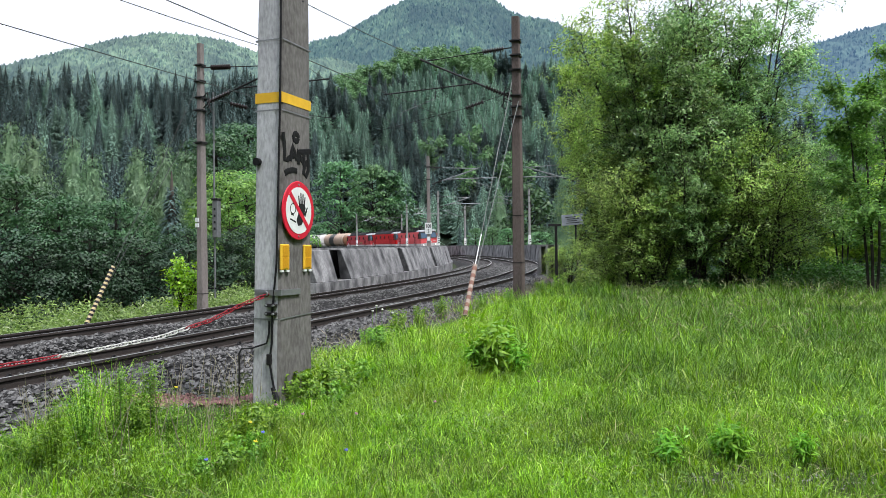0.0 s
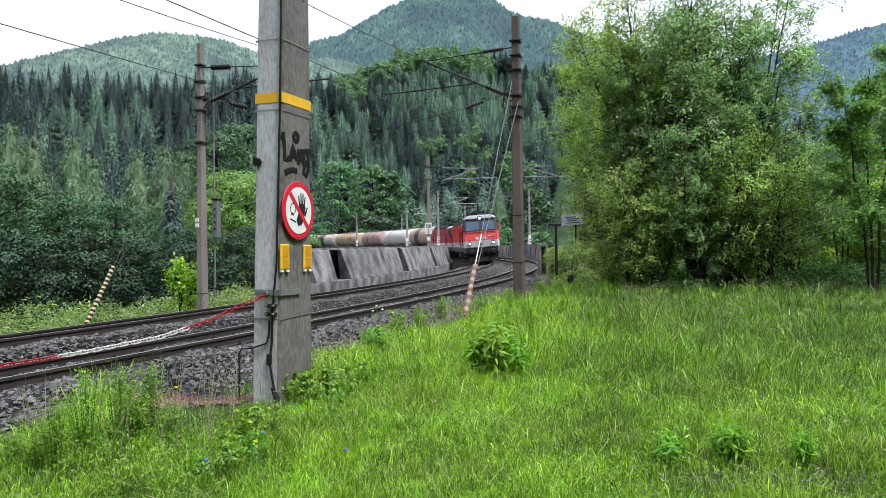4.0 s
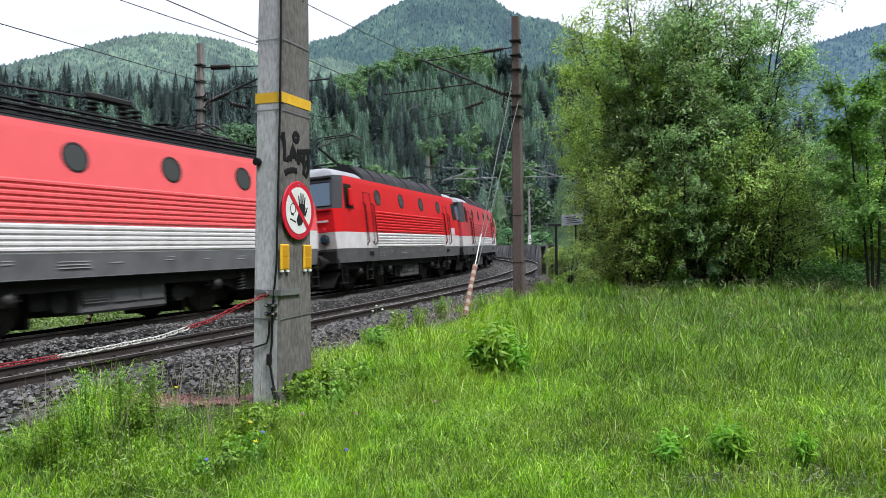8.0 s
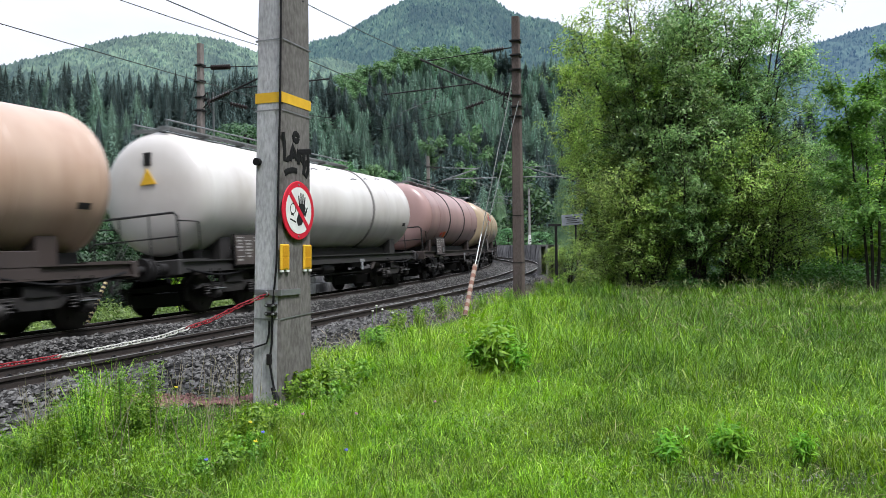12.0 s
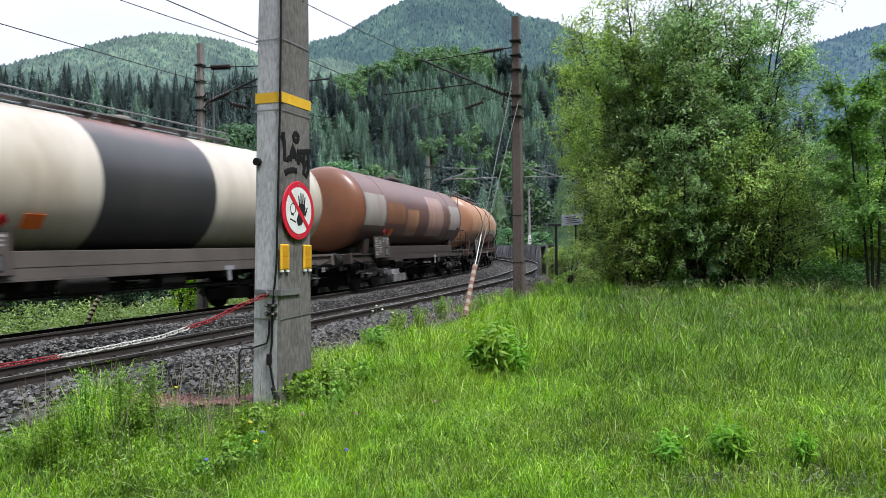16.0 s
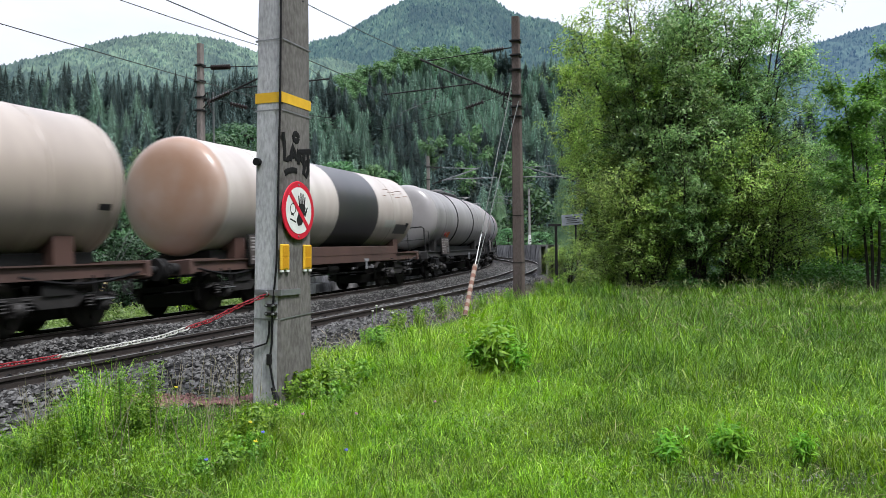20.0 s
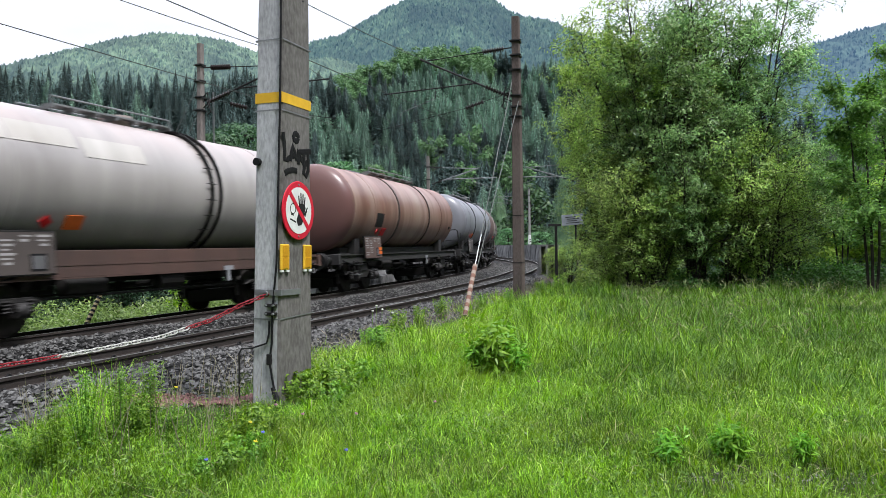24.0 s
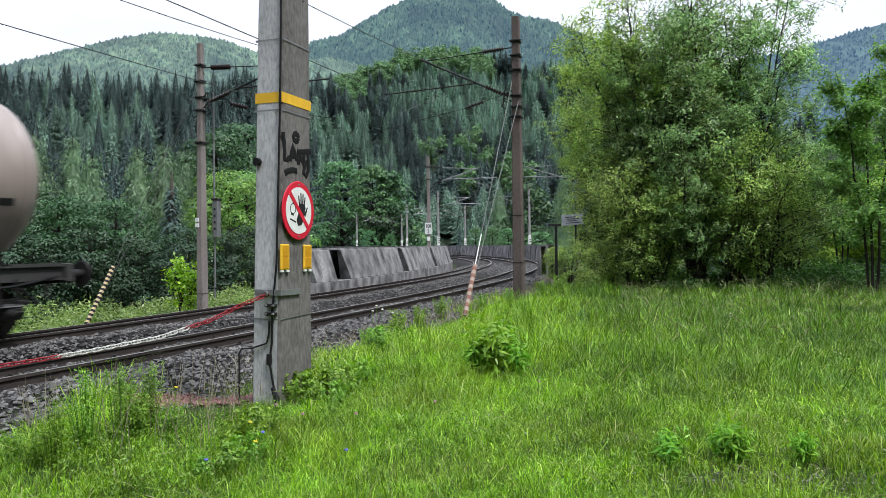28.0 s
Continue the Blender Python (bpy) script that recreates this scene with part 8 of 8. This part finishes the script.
def build_weeds():
    nr = np.random.RandomState(31)
    kinds = [herb_mesh(1, 0.70, 0.30, 20, 1500, 0.042, HERB), herb_mesh(2, 0.70, 0.34, 30, 520, 0.17, leafy("bright weed leaves", (0.085, 0.24, 0.018), (0.29, 0.52, 0.06), 0.4, 0.4), 0.22, 0.75), herb_mesh(3, 0.5, 0.34, 22, 1000, 0.060, HERB, 0.45), herb_mesh(4, 0.85, 0.26, 22, 1500, 0.036, HERB, 0.35)]

    def weed(k, px, d, sc, label, rz=None):
        p = spot(px, d)
        plant_thing("weed", kinds[k], Matrix.Translation(p) @ pose(0, 0, 0, 0, 0, nr.rand() * 360), label, "weed", "weeds in the meadow", ("stem", "leaves"), sc)
    for px, d, sc in ((868, 8.9, 0.95), (838, 9.0, 0.7), (896, 9.05, 0.75), (872, 9.25, 0.95), (915, 8.95, 0.55)):
        weed(1, px, d, sc, "lush dark green weed clump standing out of the grass")
    for px, d, sc in ((540, 7.7, 0.75), (575, 7.9, 0.85), (610, 8.4, 0.8), (640, 8.9, 0.7), (520, 7.9, 0.7), (590, 7.5, 0.6), (700, 13.0, 0.9), (670, 11.5, 0.8)):
        weed(2, px, d, sc, "leafy green weed beside the concrete mast")
    for px, d, sc in ((150, 5.8, 0.78), (210, 6.0, 0.78), (95, 5.4, 0.62), (240, 6.1, 0.66), (265, 6.3, 0.72), (60, 5.5, 0.5), (20, 5.6, 0.42), (300, 6.2, 0.45)):
        weed(3 if px % 4 else 0, px, d, sc, "tall fine-leaved weed at the ballast edge")
    for px, d, sc in ((395, 5.4, 0.5), (425, 5.8, 0.6), (455, 6.2, 0.62), (440, 5.6, 0.5), (350, 5.3, 0.36)):
        weed(2, px, d, sc, "leafy light green weed near the mast's foot")
    for px, d, sc in ((740, 15.5, 0.8), (780, 17.5, 0.9), (850, 19.0, 0.8), (700, 14.5, 0.9), (650, 11.8, 0.6), (900, 20.5, 0.8), (960, 22.5, 0.9), (990, 23.5, 1.0)):
        weed(0, px, d, sc, "green weed where meadow meets ballast")
    for px, d, sc in ((1295, 5.05, 0.42), (1275, 5.15, 0.36), (1180, 5.1, 0.36), (1415, 5.0, 0.34)):
        weed(1, px, d, sc, "broad-leaved dock plant low in the grass")
    # verge on the valley side of the line
    n = 60000
    s, l = -26 + 44 * nr.rand(n), -3.3 - 3.8 * nr.rand(n) ** 1.2
    an = np.interp(s, S_ALL, HEAD)
    x, y = np.interp(s, S_ALL, LINE_X) + np.cos(an) * l, np.interp(s, S_ALL, LINE_Y) - np.sin(an) * l
    hump = 0.55 + 0.30 * np.sin(s * 1.1) * np.sin(s * 0.37 + 1) + 0.25 * np.sin(l * 3 + s)
    z = land(x, y) + np.maximum(hump, 0.25) * nr.rand(n) * (0.75 + 0.35 * nr.rand(n))
    tagged(new("verge_undergrowth", quads("verge_undergrowth", leaves(nr, np.stack([x, y, z], 1), 0.12, 0.36, 0.0), leafy("verge herbs", (0.085, 0.16, 0.040), (0.29, 0.42, 0.13), 0.38, 0.45, warm=(0.5, 0.55, 0.36), patch=((0.8, 0.3),)))), "waist-high light green undergrowth behind the track", "undergrowth", kind="stuff")
    n = 42000
    px, d = nr.uniform(1020, 1760, n), 23.4 + 9 * nr.rand(n) ** 1.3
    d += np.clip(1180 - px, 0, 200) * 0.02
    x = (px - 784) / 1343.6 * d
    hump = 0.55 + 0.35 * np.sin(x * 1.9) * np.sin(d * 1.3 + x) + 0.25 * np.sin(x * 0.6)
    z = land(x, d) + np.maximum(hump, 0.2) * nr.rand(n) * (0.7 + 0.5 * nr.rand(n))
    pts = np.stack([x, d, z], 1)
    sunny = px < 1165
    # weeds under the canopy get a green with its shade mixed in
    tagged(new("thicket_undergrowth", quads("thicket_undergrowth", leaves(nr, pts[~sunny], 0.12, 0.40, 0.0), UNDERGROWTH_SHADED)), "tall weeds under the thicket, darkened for its shade", "undergrowth", kind="stuff")
    tagged(new("edge_undergrowth", quads("edge_undergrowth", leaves(nr, pts[sunny], 0.11, 0.38, 0.0), WILLOW_YELLOW_SUNLIT)), "light green weeds and shoots at the thicket's end", "undergrowth", kind="stuff")
    # dry stalks and pale tufts on the outer ballast shoulder
    n = 2600
    s, l = -6 + 26 * nr.rand(n), SPACING + 1.9 + 1.1 * nr.rand(n)
    an = np.interp(s, S_ALL, HEAD)
    x, y = np.interp(s, S_ALL, LINE_X) + np.cos(an) * l, np.interp(s, S_ALL, LINE_Y) - np.sin(an) * l
    P = np.stack([x, y, land(x, y) + 0.02], 1)
    DRY = leafy("dry stalks", (0.16, 0.14, 0.09), (0.34, 0.31, 0.21), 0.1, 0.8)
    tagged(new("dry_stalks", quads("dry_stalks", leaves(nr, P, 0.30, 0.03, droop=-0.9), DRY)), "dry pale stalks on the ballast shoulder", "dry stalks", kind="stuff")
    # tall dry stalks standing over the weeds at the ballast's edge
    n = 110
    px, d = nr.uniform(30, 460, n), 5.6 + 1.6 * nr.rand(n)
    x = (px - 784) / 1343.6 * d
    P = np.stack([x, d, land(x, d)], 1)
    lean = np.stack([0.10 * nr.randn(n), 0.10 * nr.randn(n), 0.32 + 0.30 * nr.rand(n)], 1)
    w = np.stack([np.full(n, 0.0028), np.zeros(n), np.zeros(n)], 1)
    tagged(new("tall_stalks", quads("tall_stalks", np.stack([P - w, P + w, P + lean + w * 0.4, P + lean - w * 0.4], 1), DRY)), "tall thin dry stalks over the weeds", "dry stalks", kind="stuff")
    # flowers
    for colour, nm, lab, spots in (((0.75, 0.60, 0.05), "yellow_flower", "small yellow meadow flower", ((302, 6.0, 0.45), (440, 5.0, 0.35), (432, 5.6, 0.3))), ((0.16, 0.18, 0.60), "blue_flower", "small blue meadow flower", ((600, 4.9, 0.30), (352, 4.8, 0.30), (454, 5.3, 0.32))), ((0.42, 0.20, 0.30), "pink_flower", "small pink clover flower", ((620, 5.7, 0.33), (525, 5.6, 0.36), (945, 7.2, 0.3), (478, 5.9, 0.35), (760, 6.2, 0.3))), ((0.75, 0.76, 0.68), "white_flower", "white umbel on a tall stalk", ((662, 12.4, 0.75), (672, 12.8, 0.7), (655, 12.0, 0.65), (690, 12.6, 0.6)))):
        m = mat(nm.replace("_", " "), colour, None, 20, None, 60, 0.7, bump=0, rnd=0.15)
        for px, d, h in spots:
            p = spot(px, d)
            ob = thing(nm, Matrix.Translation(p), lab, "flower", "meadow flowers")
            part("stalk", Geo().tube([(0, 0, 0), (0.02, 0, h * 0.6), (0.03, 0.01, h)], 0.003, 4), HERB_DARK, ob)
            g = Geo()
            k = 0.0055 if nm != "white_flower" else 0.009
            for q in range(5):
                g.lathe([(-k, k * 0.2), (-k * 0.4, k), (k * 0.4, k), (k, k * 0.2)], 6, Matrix.Translation((0.03 + 1.6 * k * math.cos(q * 1.26), 0.01 + 1.6 * k * math.sin(q * 1.26), h + k * (q % 2))))
            part("blossom", g, m, ob)


# ---- the near mast and what hangs on it ----
def build_pillar():
    """The mast that stands nearest, with its sign, tag, plates and earth cables; x outwards, y along the line."""
    foot, head, hgt = (0.33, 0.66), (0.29, 0.34), 9.5
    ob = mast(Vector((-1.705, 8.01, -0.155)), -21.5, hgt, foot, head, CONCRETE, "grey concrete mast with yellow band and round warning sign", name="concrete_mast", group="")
    ob.matrix_world = Matrix.Translation(ob.location) @ pose(0, 0, 0, 0, 0.75, 0) @ pose(0, 0, 0, 0, 0, -21.5)      # it leans a little
    pole = ob.children[0].data
    # the outward faces take a darker, rougher concrete
    pole.materials.append(CONCRETE_DARKER)
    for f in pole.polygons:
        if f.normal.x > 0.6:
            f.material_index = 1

    def half(z):
        t = (z + 0.5) / (hgt + 0.5)
        return (foot[0] + (head[0] - foot[0]) * t) / 2, (foot[1] + (head[1] - foot[1]) * t) / 2

    def hoop(name, z, tall, out, m, label, parent=ob, slant=0.0):
        g = Geo()
        for s in (-1, 1):
            rings = []
            for q in (z - tall / 2, z + tall / 2):
                w, d = half(q)
                w, d = w + out, d + out
                rings.append([(-w, -d, q), (w, -d, q), (w, d, q + slant), (-w, d, q + slant)])
        g.loft(rings, caps=False)
        return part(name, g, m, parent, label)
    hoop("yellow_band", 3.105, 0.105, 0.004, YELLOW, "painted yellow band")
    for z, sl in ((3.70, 0.0), (2.975, 0.0), (0.845, 0.03)):
        hoop("binding_wire", z, 0.014, 0.008, GALV, "thin steel binding wire", slant=sl)
    # round sign on the outward face
    w, d = half(1.96)
    turn = Matrix.Translation((w, -0.01, 1.96))
    sg = part("warning_sign", Geo().lathe([(0.02, 0.300), (0.028, 0.306), (0.034, 0.300)], 40, turn), RED_SIGN, ob, "round red and white prohibition sign")
    part("white_field", Geo().lathe([(0.034, 0.243), (0.0375, 0.243)], 40, turn), WHITE_SIGN, sg)

    def on_sign(pts, depth0, depth1):
        return Geo().prism([(0, a, b) for a, b in pts], (w + depth0, -0.01, 1.96), (w + depth1, -0.01, 1.96))
    palm = [(-0.02, -0.16), (0.05, -0.15), (0.10, -0.06), (0.125, 0.03), (0.11, 0.07), (0.0, 0.075), (-0.01, -0.02), (-0.045, -0.10)]
    fingers = [[(a, 0.06), (a + 0.024, 0.06), (b + 0.021, top), (b + 0.003, top)] for a, b, top in ((-0.002, -0.022, 0.155), (0.028, 0.022, 0.185), (0.058, 0.064, 0.182), (0.086, 0.104, 0.150))]
    thumb = [(0.10, -0.04), (0.155, 0.045), (0.168, 0.035), (0.125, -0.06)]
    mouth, neck = [(-0.15, -0.035), (-0.10, -0.045), (-0.10, -0.058), (-0.15, -0.048)], [(-0.17, -0.10), (-0.06, -0.13), (-0.05, -0.118), (-0.16, -0.086)]
    for pts in (palm, *fingers, thumb, mouth, neck):
        part("pictogram_shape", on_sign(pts, 0.036, 0.0395), INK, sg)
    for y0, z0, r1 in ((-0.115, 0.015, 0.055),):
        part("pictogram_ring", Geo().lathe([(0.036, r1), (0.0395, r1), (0.0395, r1 - 0.009), (0.036, r1 - 0.009)], 24, Matrix.Translation((w, -0.01 + y0, 1.96 + z0))), INK, sg)
    part("red_bar", on_sign([(-0.19, 0.155), (-0.155, 0.19), (0.19, -0.155), (0.155, -0.19)], 0.036, 0.0415), RED_SIGN, sg)
    for z in (0.27, -0.27):
        part("screw", Geo().lathe([(0.034, 0.012), (0.040, 0.009)], 8, Matrix.Translation((w, -0.01, 1.96 + z))), GALV, sg)
    # yellow marker plates
    for y in (-0.24, 0.19):
        w1, d1 = half(1.475)
        pl = part("marker_plate", Geo().box((w1 + 0.012, y, 1.475), (0.024, 0.155, 0.26)), YELLOW, ob, "yellow marker plate", bevel=0.008)
        for z, h in ((1.535, 0.11), (1.415, 0.10)):
            part("inset", Geo().box((w1 + 0.026, y, z), (0.006, 0.10, h)), mat("amber reflector", (0.60, 0.30, 0.02), None, 60, None, 120, 0.35, bump=0.1), pl)
        for e in (-0.05, 0.05):
            part("stud", Geo().box((w1 + 0.014, y + e, 1.333), (0.022, 0.045, 0.022)), WHITE_SIGN, pl)
    # sprayed tag: strokes lying on the face
    def tag(pts, r=0.012):
        q = []
        for px, py in pts:
            z = (455.5 - py) / 172.6 + 1.478
            q.append((half(z)[0] + 0.001, (px - 500.0) * 0.0105 - 0.255, z))
        g = Geo().tube(q, r, 6)
        wx = q[0][0]
        g.v = [(wx + 0.001 + (p[0] - wx) * 0.12, p[1], p[2]) for p in g.v]
        return g
    strokes = [[(500, 236), (502, 252), (503, 270), (503, 284), (508, 283), (514, 277)], [(513, 284), (515, 268), (517, 256), (521, 268), (525, 281)], [(514, 276), (523, 272)], [(528, 288), (527, 262), (533, 278), (537, 290), (538, 262)], [(528, 266), (540, 262), (551, 259)], [(545, 262), (546, 280), (546, 296), (542, 307), (537, 302), (539, 288), (544, 280)], [(503, 308), (509, 303), (517, 300), (525, 300)], [(523 + 4.5 * math.cos(k), 240 + 7 * math.sin(k)) for k in (0, 0.8, 1.6, 2.4, 3.2, 4.0, 4.8, 5.6, 6.3)]]
    for k in strokes:
        part("sprayed_stroke", tag(k, 0.033), SPRAY, ob, "black sprayed graffiti stroke")
    # earth cable down the corner, clamps, loop of conduit, chain bracket
    def face(z, a):
        return (a * half(z)[0], -half(z)[1] - 0.014, z)
    part("earth_cable", Geo().tube([face(9.0, 0.93), face(3.0, 0.92), face(2.0, 0.84), face(1.4, 0.78), face(1.05, 0.58), face(0.95, 0.52), face(0.6, 0.5), face(0.42, 0.35), face(0.22, 0.6), face(0.05, 0.85)], 0.011, 7), BLACK, ob, "black earth cable")
    part("conduit", Geo().tube([face(0.83, 0.30), face(0.70, 0.28), face(0.60, 0.12), (-0.15, -half(0.6)[1] - 0.03, 0.545), (-0.25, -0.37, 0.54), (-0.27, -0.38, 0.50), (-0.27, -0.38, 0.0)], 0.010, 7), DARK_STEEL, ob, "bent thin conduit")
    for z in (0.985, 0.90):
        cl = part("clamp", Geo().box(face(z, 0.42), (0.13, 0.04, 0.035)), DARK_STEEL, ob, "rusty cable clamp", bevel=0.006)
        for a in (-0.045, 0.045):
            x, y, q = face(z, 0.42)
            part("bolt", Geo().tube([(x + a, y - 0.015, z), (x + a, y - 0.045, z)], 0.012, 6), GALV, cl)
    part("terminal_box", Geo().box(face(0.44, 0.32), (0.05, 0.035, 0.11)), DARK_STEEL, ob, bevel=0.006)
    part("cable_shoe", Geo().tube([face(0.16, 0.60), face(0.02, 0.98)], [0.02, 0.035], 8), BLACK, ob, "black conduit at the foot")
    w1, d1 = half(1.10)
    br = part("chain_bracket", Geo().box((w1 * 0.2, -d1 - 0.012, 1.115), (w1 * 1.8 + 0.03, 0.02, 0.06)).box((w1 + 0.012, -d1 + 0.17, 1.115), (0.02, 0.36, 0.06)), GALV, ob, "galvanised angle bracket")
    part("eye_bolt", Geo().lathe([(-0.012, 0.03), (0.012, 0.03), (0.012, 0.018), (-0.012, 0.018)], 12, Matrix.Translation((0.02, -d1 - 0.05, 1.105)) @ pose(0, 0, 0, 0, 0, 90)), GALV, br)
    part("rubber_knob", Geo().tube([(-half(2.55)[0] * 0.72, -half(2.55)[1] - 0.05, 2.45), (-half(2.55)[0] * 0.72, -half(2.55)[1] + 0.01, 2.45)], 0.04, 10), BLACK, ob, "black rubber knob")
    for z in (1.9, 2.5, 4.2):
        part("bolt_hole", Geo().lathe([(0.0, 0.014), (0.002, 0.014)], 8, Matrix.Translation((half(z)[0], 0.12, z))), INK, ob)
    # barrier chain from the bracket to a post
    RED_CHAIN = mat("red chain plastic", (0.30, 0.02, 0.03), (0.22, 0.018, 0.025), 30, None, 90, 0.5, bump=0.02)
    WHITE_CHAIN = mat("white chain plastic", (0.62, 0.61, 0.58), (0.45, 0.44, 0.41), 30, None, 90, 0.5, bump=0.02)
    a = ob.matrix_world @ Vector((0.02, -d1 - 0.055, 1.085))
    way = [(0.0, a.z), (0.10, 0.852), (0.235, 0.71), (0.44, 0.575), (0.70, 0.49), (0.88, 0.442), (1.0, 0.415), (1.25, 0.36), (1.45, 0.36)]
    far = Vector((-3.805, 6.508, 0))

    def chain_at(t):
        p = Vector((a.x, a.y, 0)).lerp(far, t)
        p.z = float(np.interp(t, [q[0] for q in way], [q[1] for q in way]))
        return p
    chain = thing("barrier_chain", Matrix(), "red and white plastic barrier chain slung from the mast", "chain")
    link = Geo()
    seg = []
    for k in range(14):
        q = 2 * math.pi * k / 14
        seg.append((0.020 * math.cos(q) + (0.012 if math.cos(q) > 0 else -0.012), 0.0145 * math.sin(q), 0))
    rings = []
    for k in range(14):
        p, n = Vector(seg[k]), (Vector(seg[(k + 1) % 14]) - Vector(seg[k - 1])).normalized()
        o = Vector((n.y, -n.x, 0))
        rings.append([p * 1.35 + (o * math.cos(b) + Vector((0, 0, 1)) * math.sin(b)) * 0.0056 for b in (0, 1.257, 2.513, 3.77, 5.027)])
    rings.append(rings[0])
    link.loft(rings, caps=False)
    red, white = link.mesh("link", RED_CHAIN, True), link.mesh("link", WHITE_CHAIN, True)
    ts, t = [], 0.0
    while t < 1.43:
        ts.append(t)
        step = (chain_at(t + 0.01) - chain_at(t)).length / 0.01
        t += 0.056 / step
    for i, t in enumerate(ts):
        p, d = chain_at(t), (chain_at(t + 0.01) - chain_at(t - 0.005)).normalized()
        m = d.to_track_quat("X", "Z").to_matrix().to_4x4() @ pose(0, 0, 0, 45 + 90 * (i % 2), 0, 0)
        m.translation = p
        o = part("link", white if 0.32 < t < 0.80 else red, None, chain)
        o.matrix_world = m
    end = chain_at(1.45)
    post = thing("chain_post", Matrix.Translation((end.x, end.y, float(land(end.x, end.y)[0]))), "short galvanised post that holds the chain", "post")
    part("tube", Geo().tube([(0, 0, -0.2), (0, 0, 0.75)], 0.03, 10), GALV, post)


def build_small_things():
    # dark post and tilted board beside the parapet
    p = Vector((4.89, 32.8, float(land(4.89, 32.8)[0])))
    ob = thing("steel_post", Matrix.Translation(p), "dark steel post with a short arm by the viaduct's end", "post")
    part("shaft", Geo().box((0, 0, 1.25), (0.11, 0.11, 2.7)), DARK_STEEL, ob, bevel=0.01)
    part("arm", Geo().box((-0.05, 0, 2.57), (0.55, 0.12, 0.10)), DARK_STEEL, ob, bevel=0.01)
    p = Vector((6.23, 35.55, float(land(6.23, 35.55)[0])))
    ob = thing("notice_board", Matrix.Translation(p) @ pose(0, 0, 0, 0, 0, -8), "weathered grey notice board on a steel pole", "sign")
    part("pole", Geo().tube([(0, 0, -0.2), (0, 0, 3.15)], 0.035, 8), DARK_STEEL, ob)
    bd = part("board", Geo().box((-0.16, -0.05, 2.94), (0.98, 0.03, 0.50), pose(0, 0, 0, 0, -4, 0).to_3x3()), mat("weathered sign face", (0.34, 0.36, 0.40), (0.22, 0.24, 0.27), 6, None, 50, 0.6, bump=0.05), ob, "grey board with unreadable lines", bevel=0.01)
    for k in range(4):
        part("writing_bar", Geo().box((-0.16 + 0.05 * (k % 2), -0.07, 3.07 - 0.09 * k), (0.68 - 0.12 * (k % 3), 0.008, 0.028), pose(0, 0, 0, 0, -4, 0).to_3x3()), INK, bd)
    # reddish trodden soil beside the mast
    nr = np.random.RandomState(9)
    n = 6500
    x, y = -2.65 + 0.42 * nr.randn(n), 8.38 + 0.30 * nr.randn(n)
    P = np.stack([x, y, land(x, y) + 0.02], 1)
    octa = np.array([(1, 0, 0), (-1, 0, 0), (0, 1, 0), (0, -1, 0), (0, 0, 0.7), (0, 0, -0.7)])
    v = P[:, None] + octa[None] * (0.012 + 0.022 * nr.rand(n, 1, 1) ** 2) * (0.7 + 0.6 * nr.rand(n, 6, 1))
    tri = np.array([(0, 2, 4), (2, 1, 4), (1, 3, 4), (3, 0, 4), (2, 0, 5), (1, 2, 5), (3, 1, 5), (0, 3, 5)])
    f = (np.arange(n)[:, None, None] * 6 + tri[None]).reshape(-1, 3)
    RED_GRIT = mat("reddish brick grit", (0.17, 0.085, 0.075), (0.11, 0.06, 0.055), 8, (0.2, 0.12, 0.11), 40, 0.95, bump=0.2, island=0.4)
    tagged(new("reddish_grit", raw_mesh("reddish_grit", v, f, RED_GRIT)), "reddish brick grit on trodden soil by the mast", "grit", kind="stuff")

build_ground()
build_tracks()
build_parapets()
build_masts()
build_pillar()
build_small_things()
TRAIN = train()
build_forest()
build_backdrop()
build_near_trees()
build_meadow()
build_weeds()
motions()
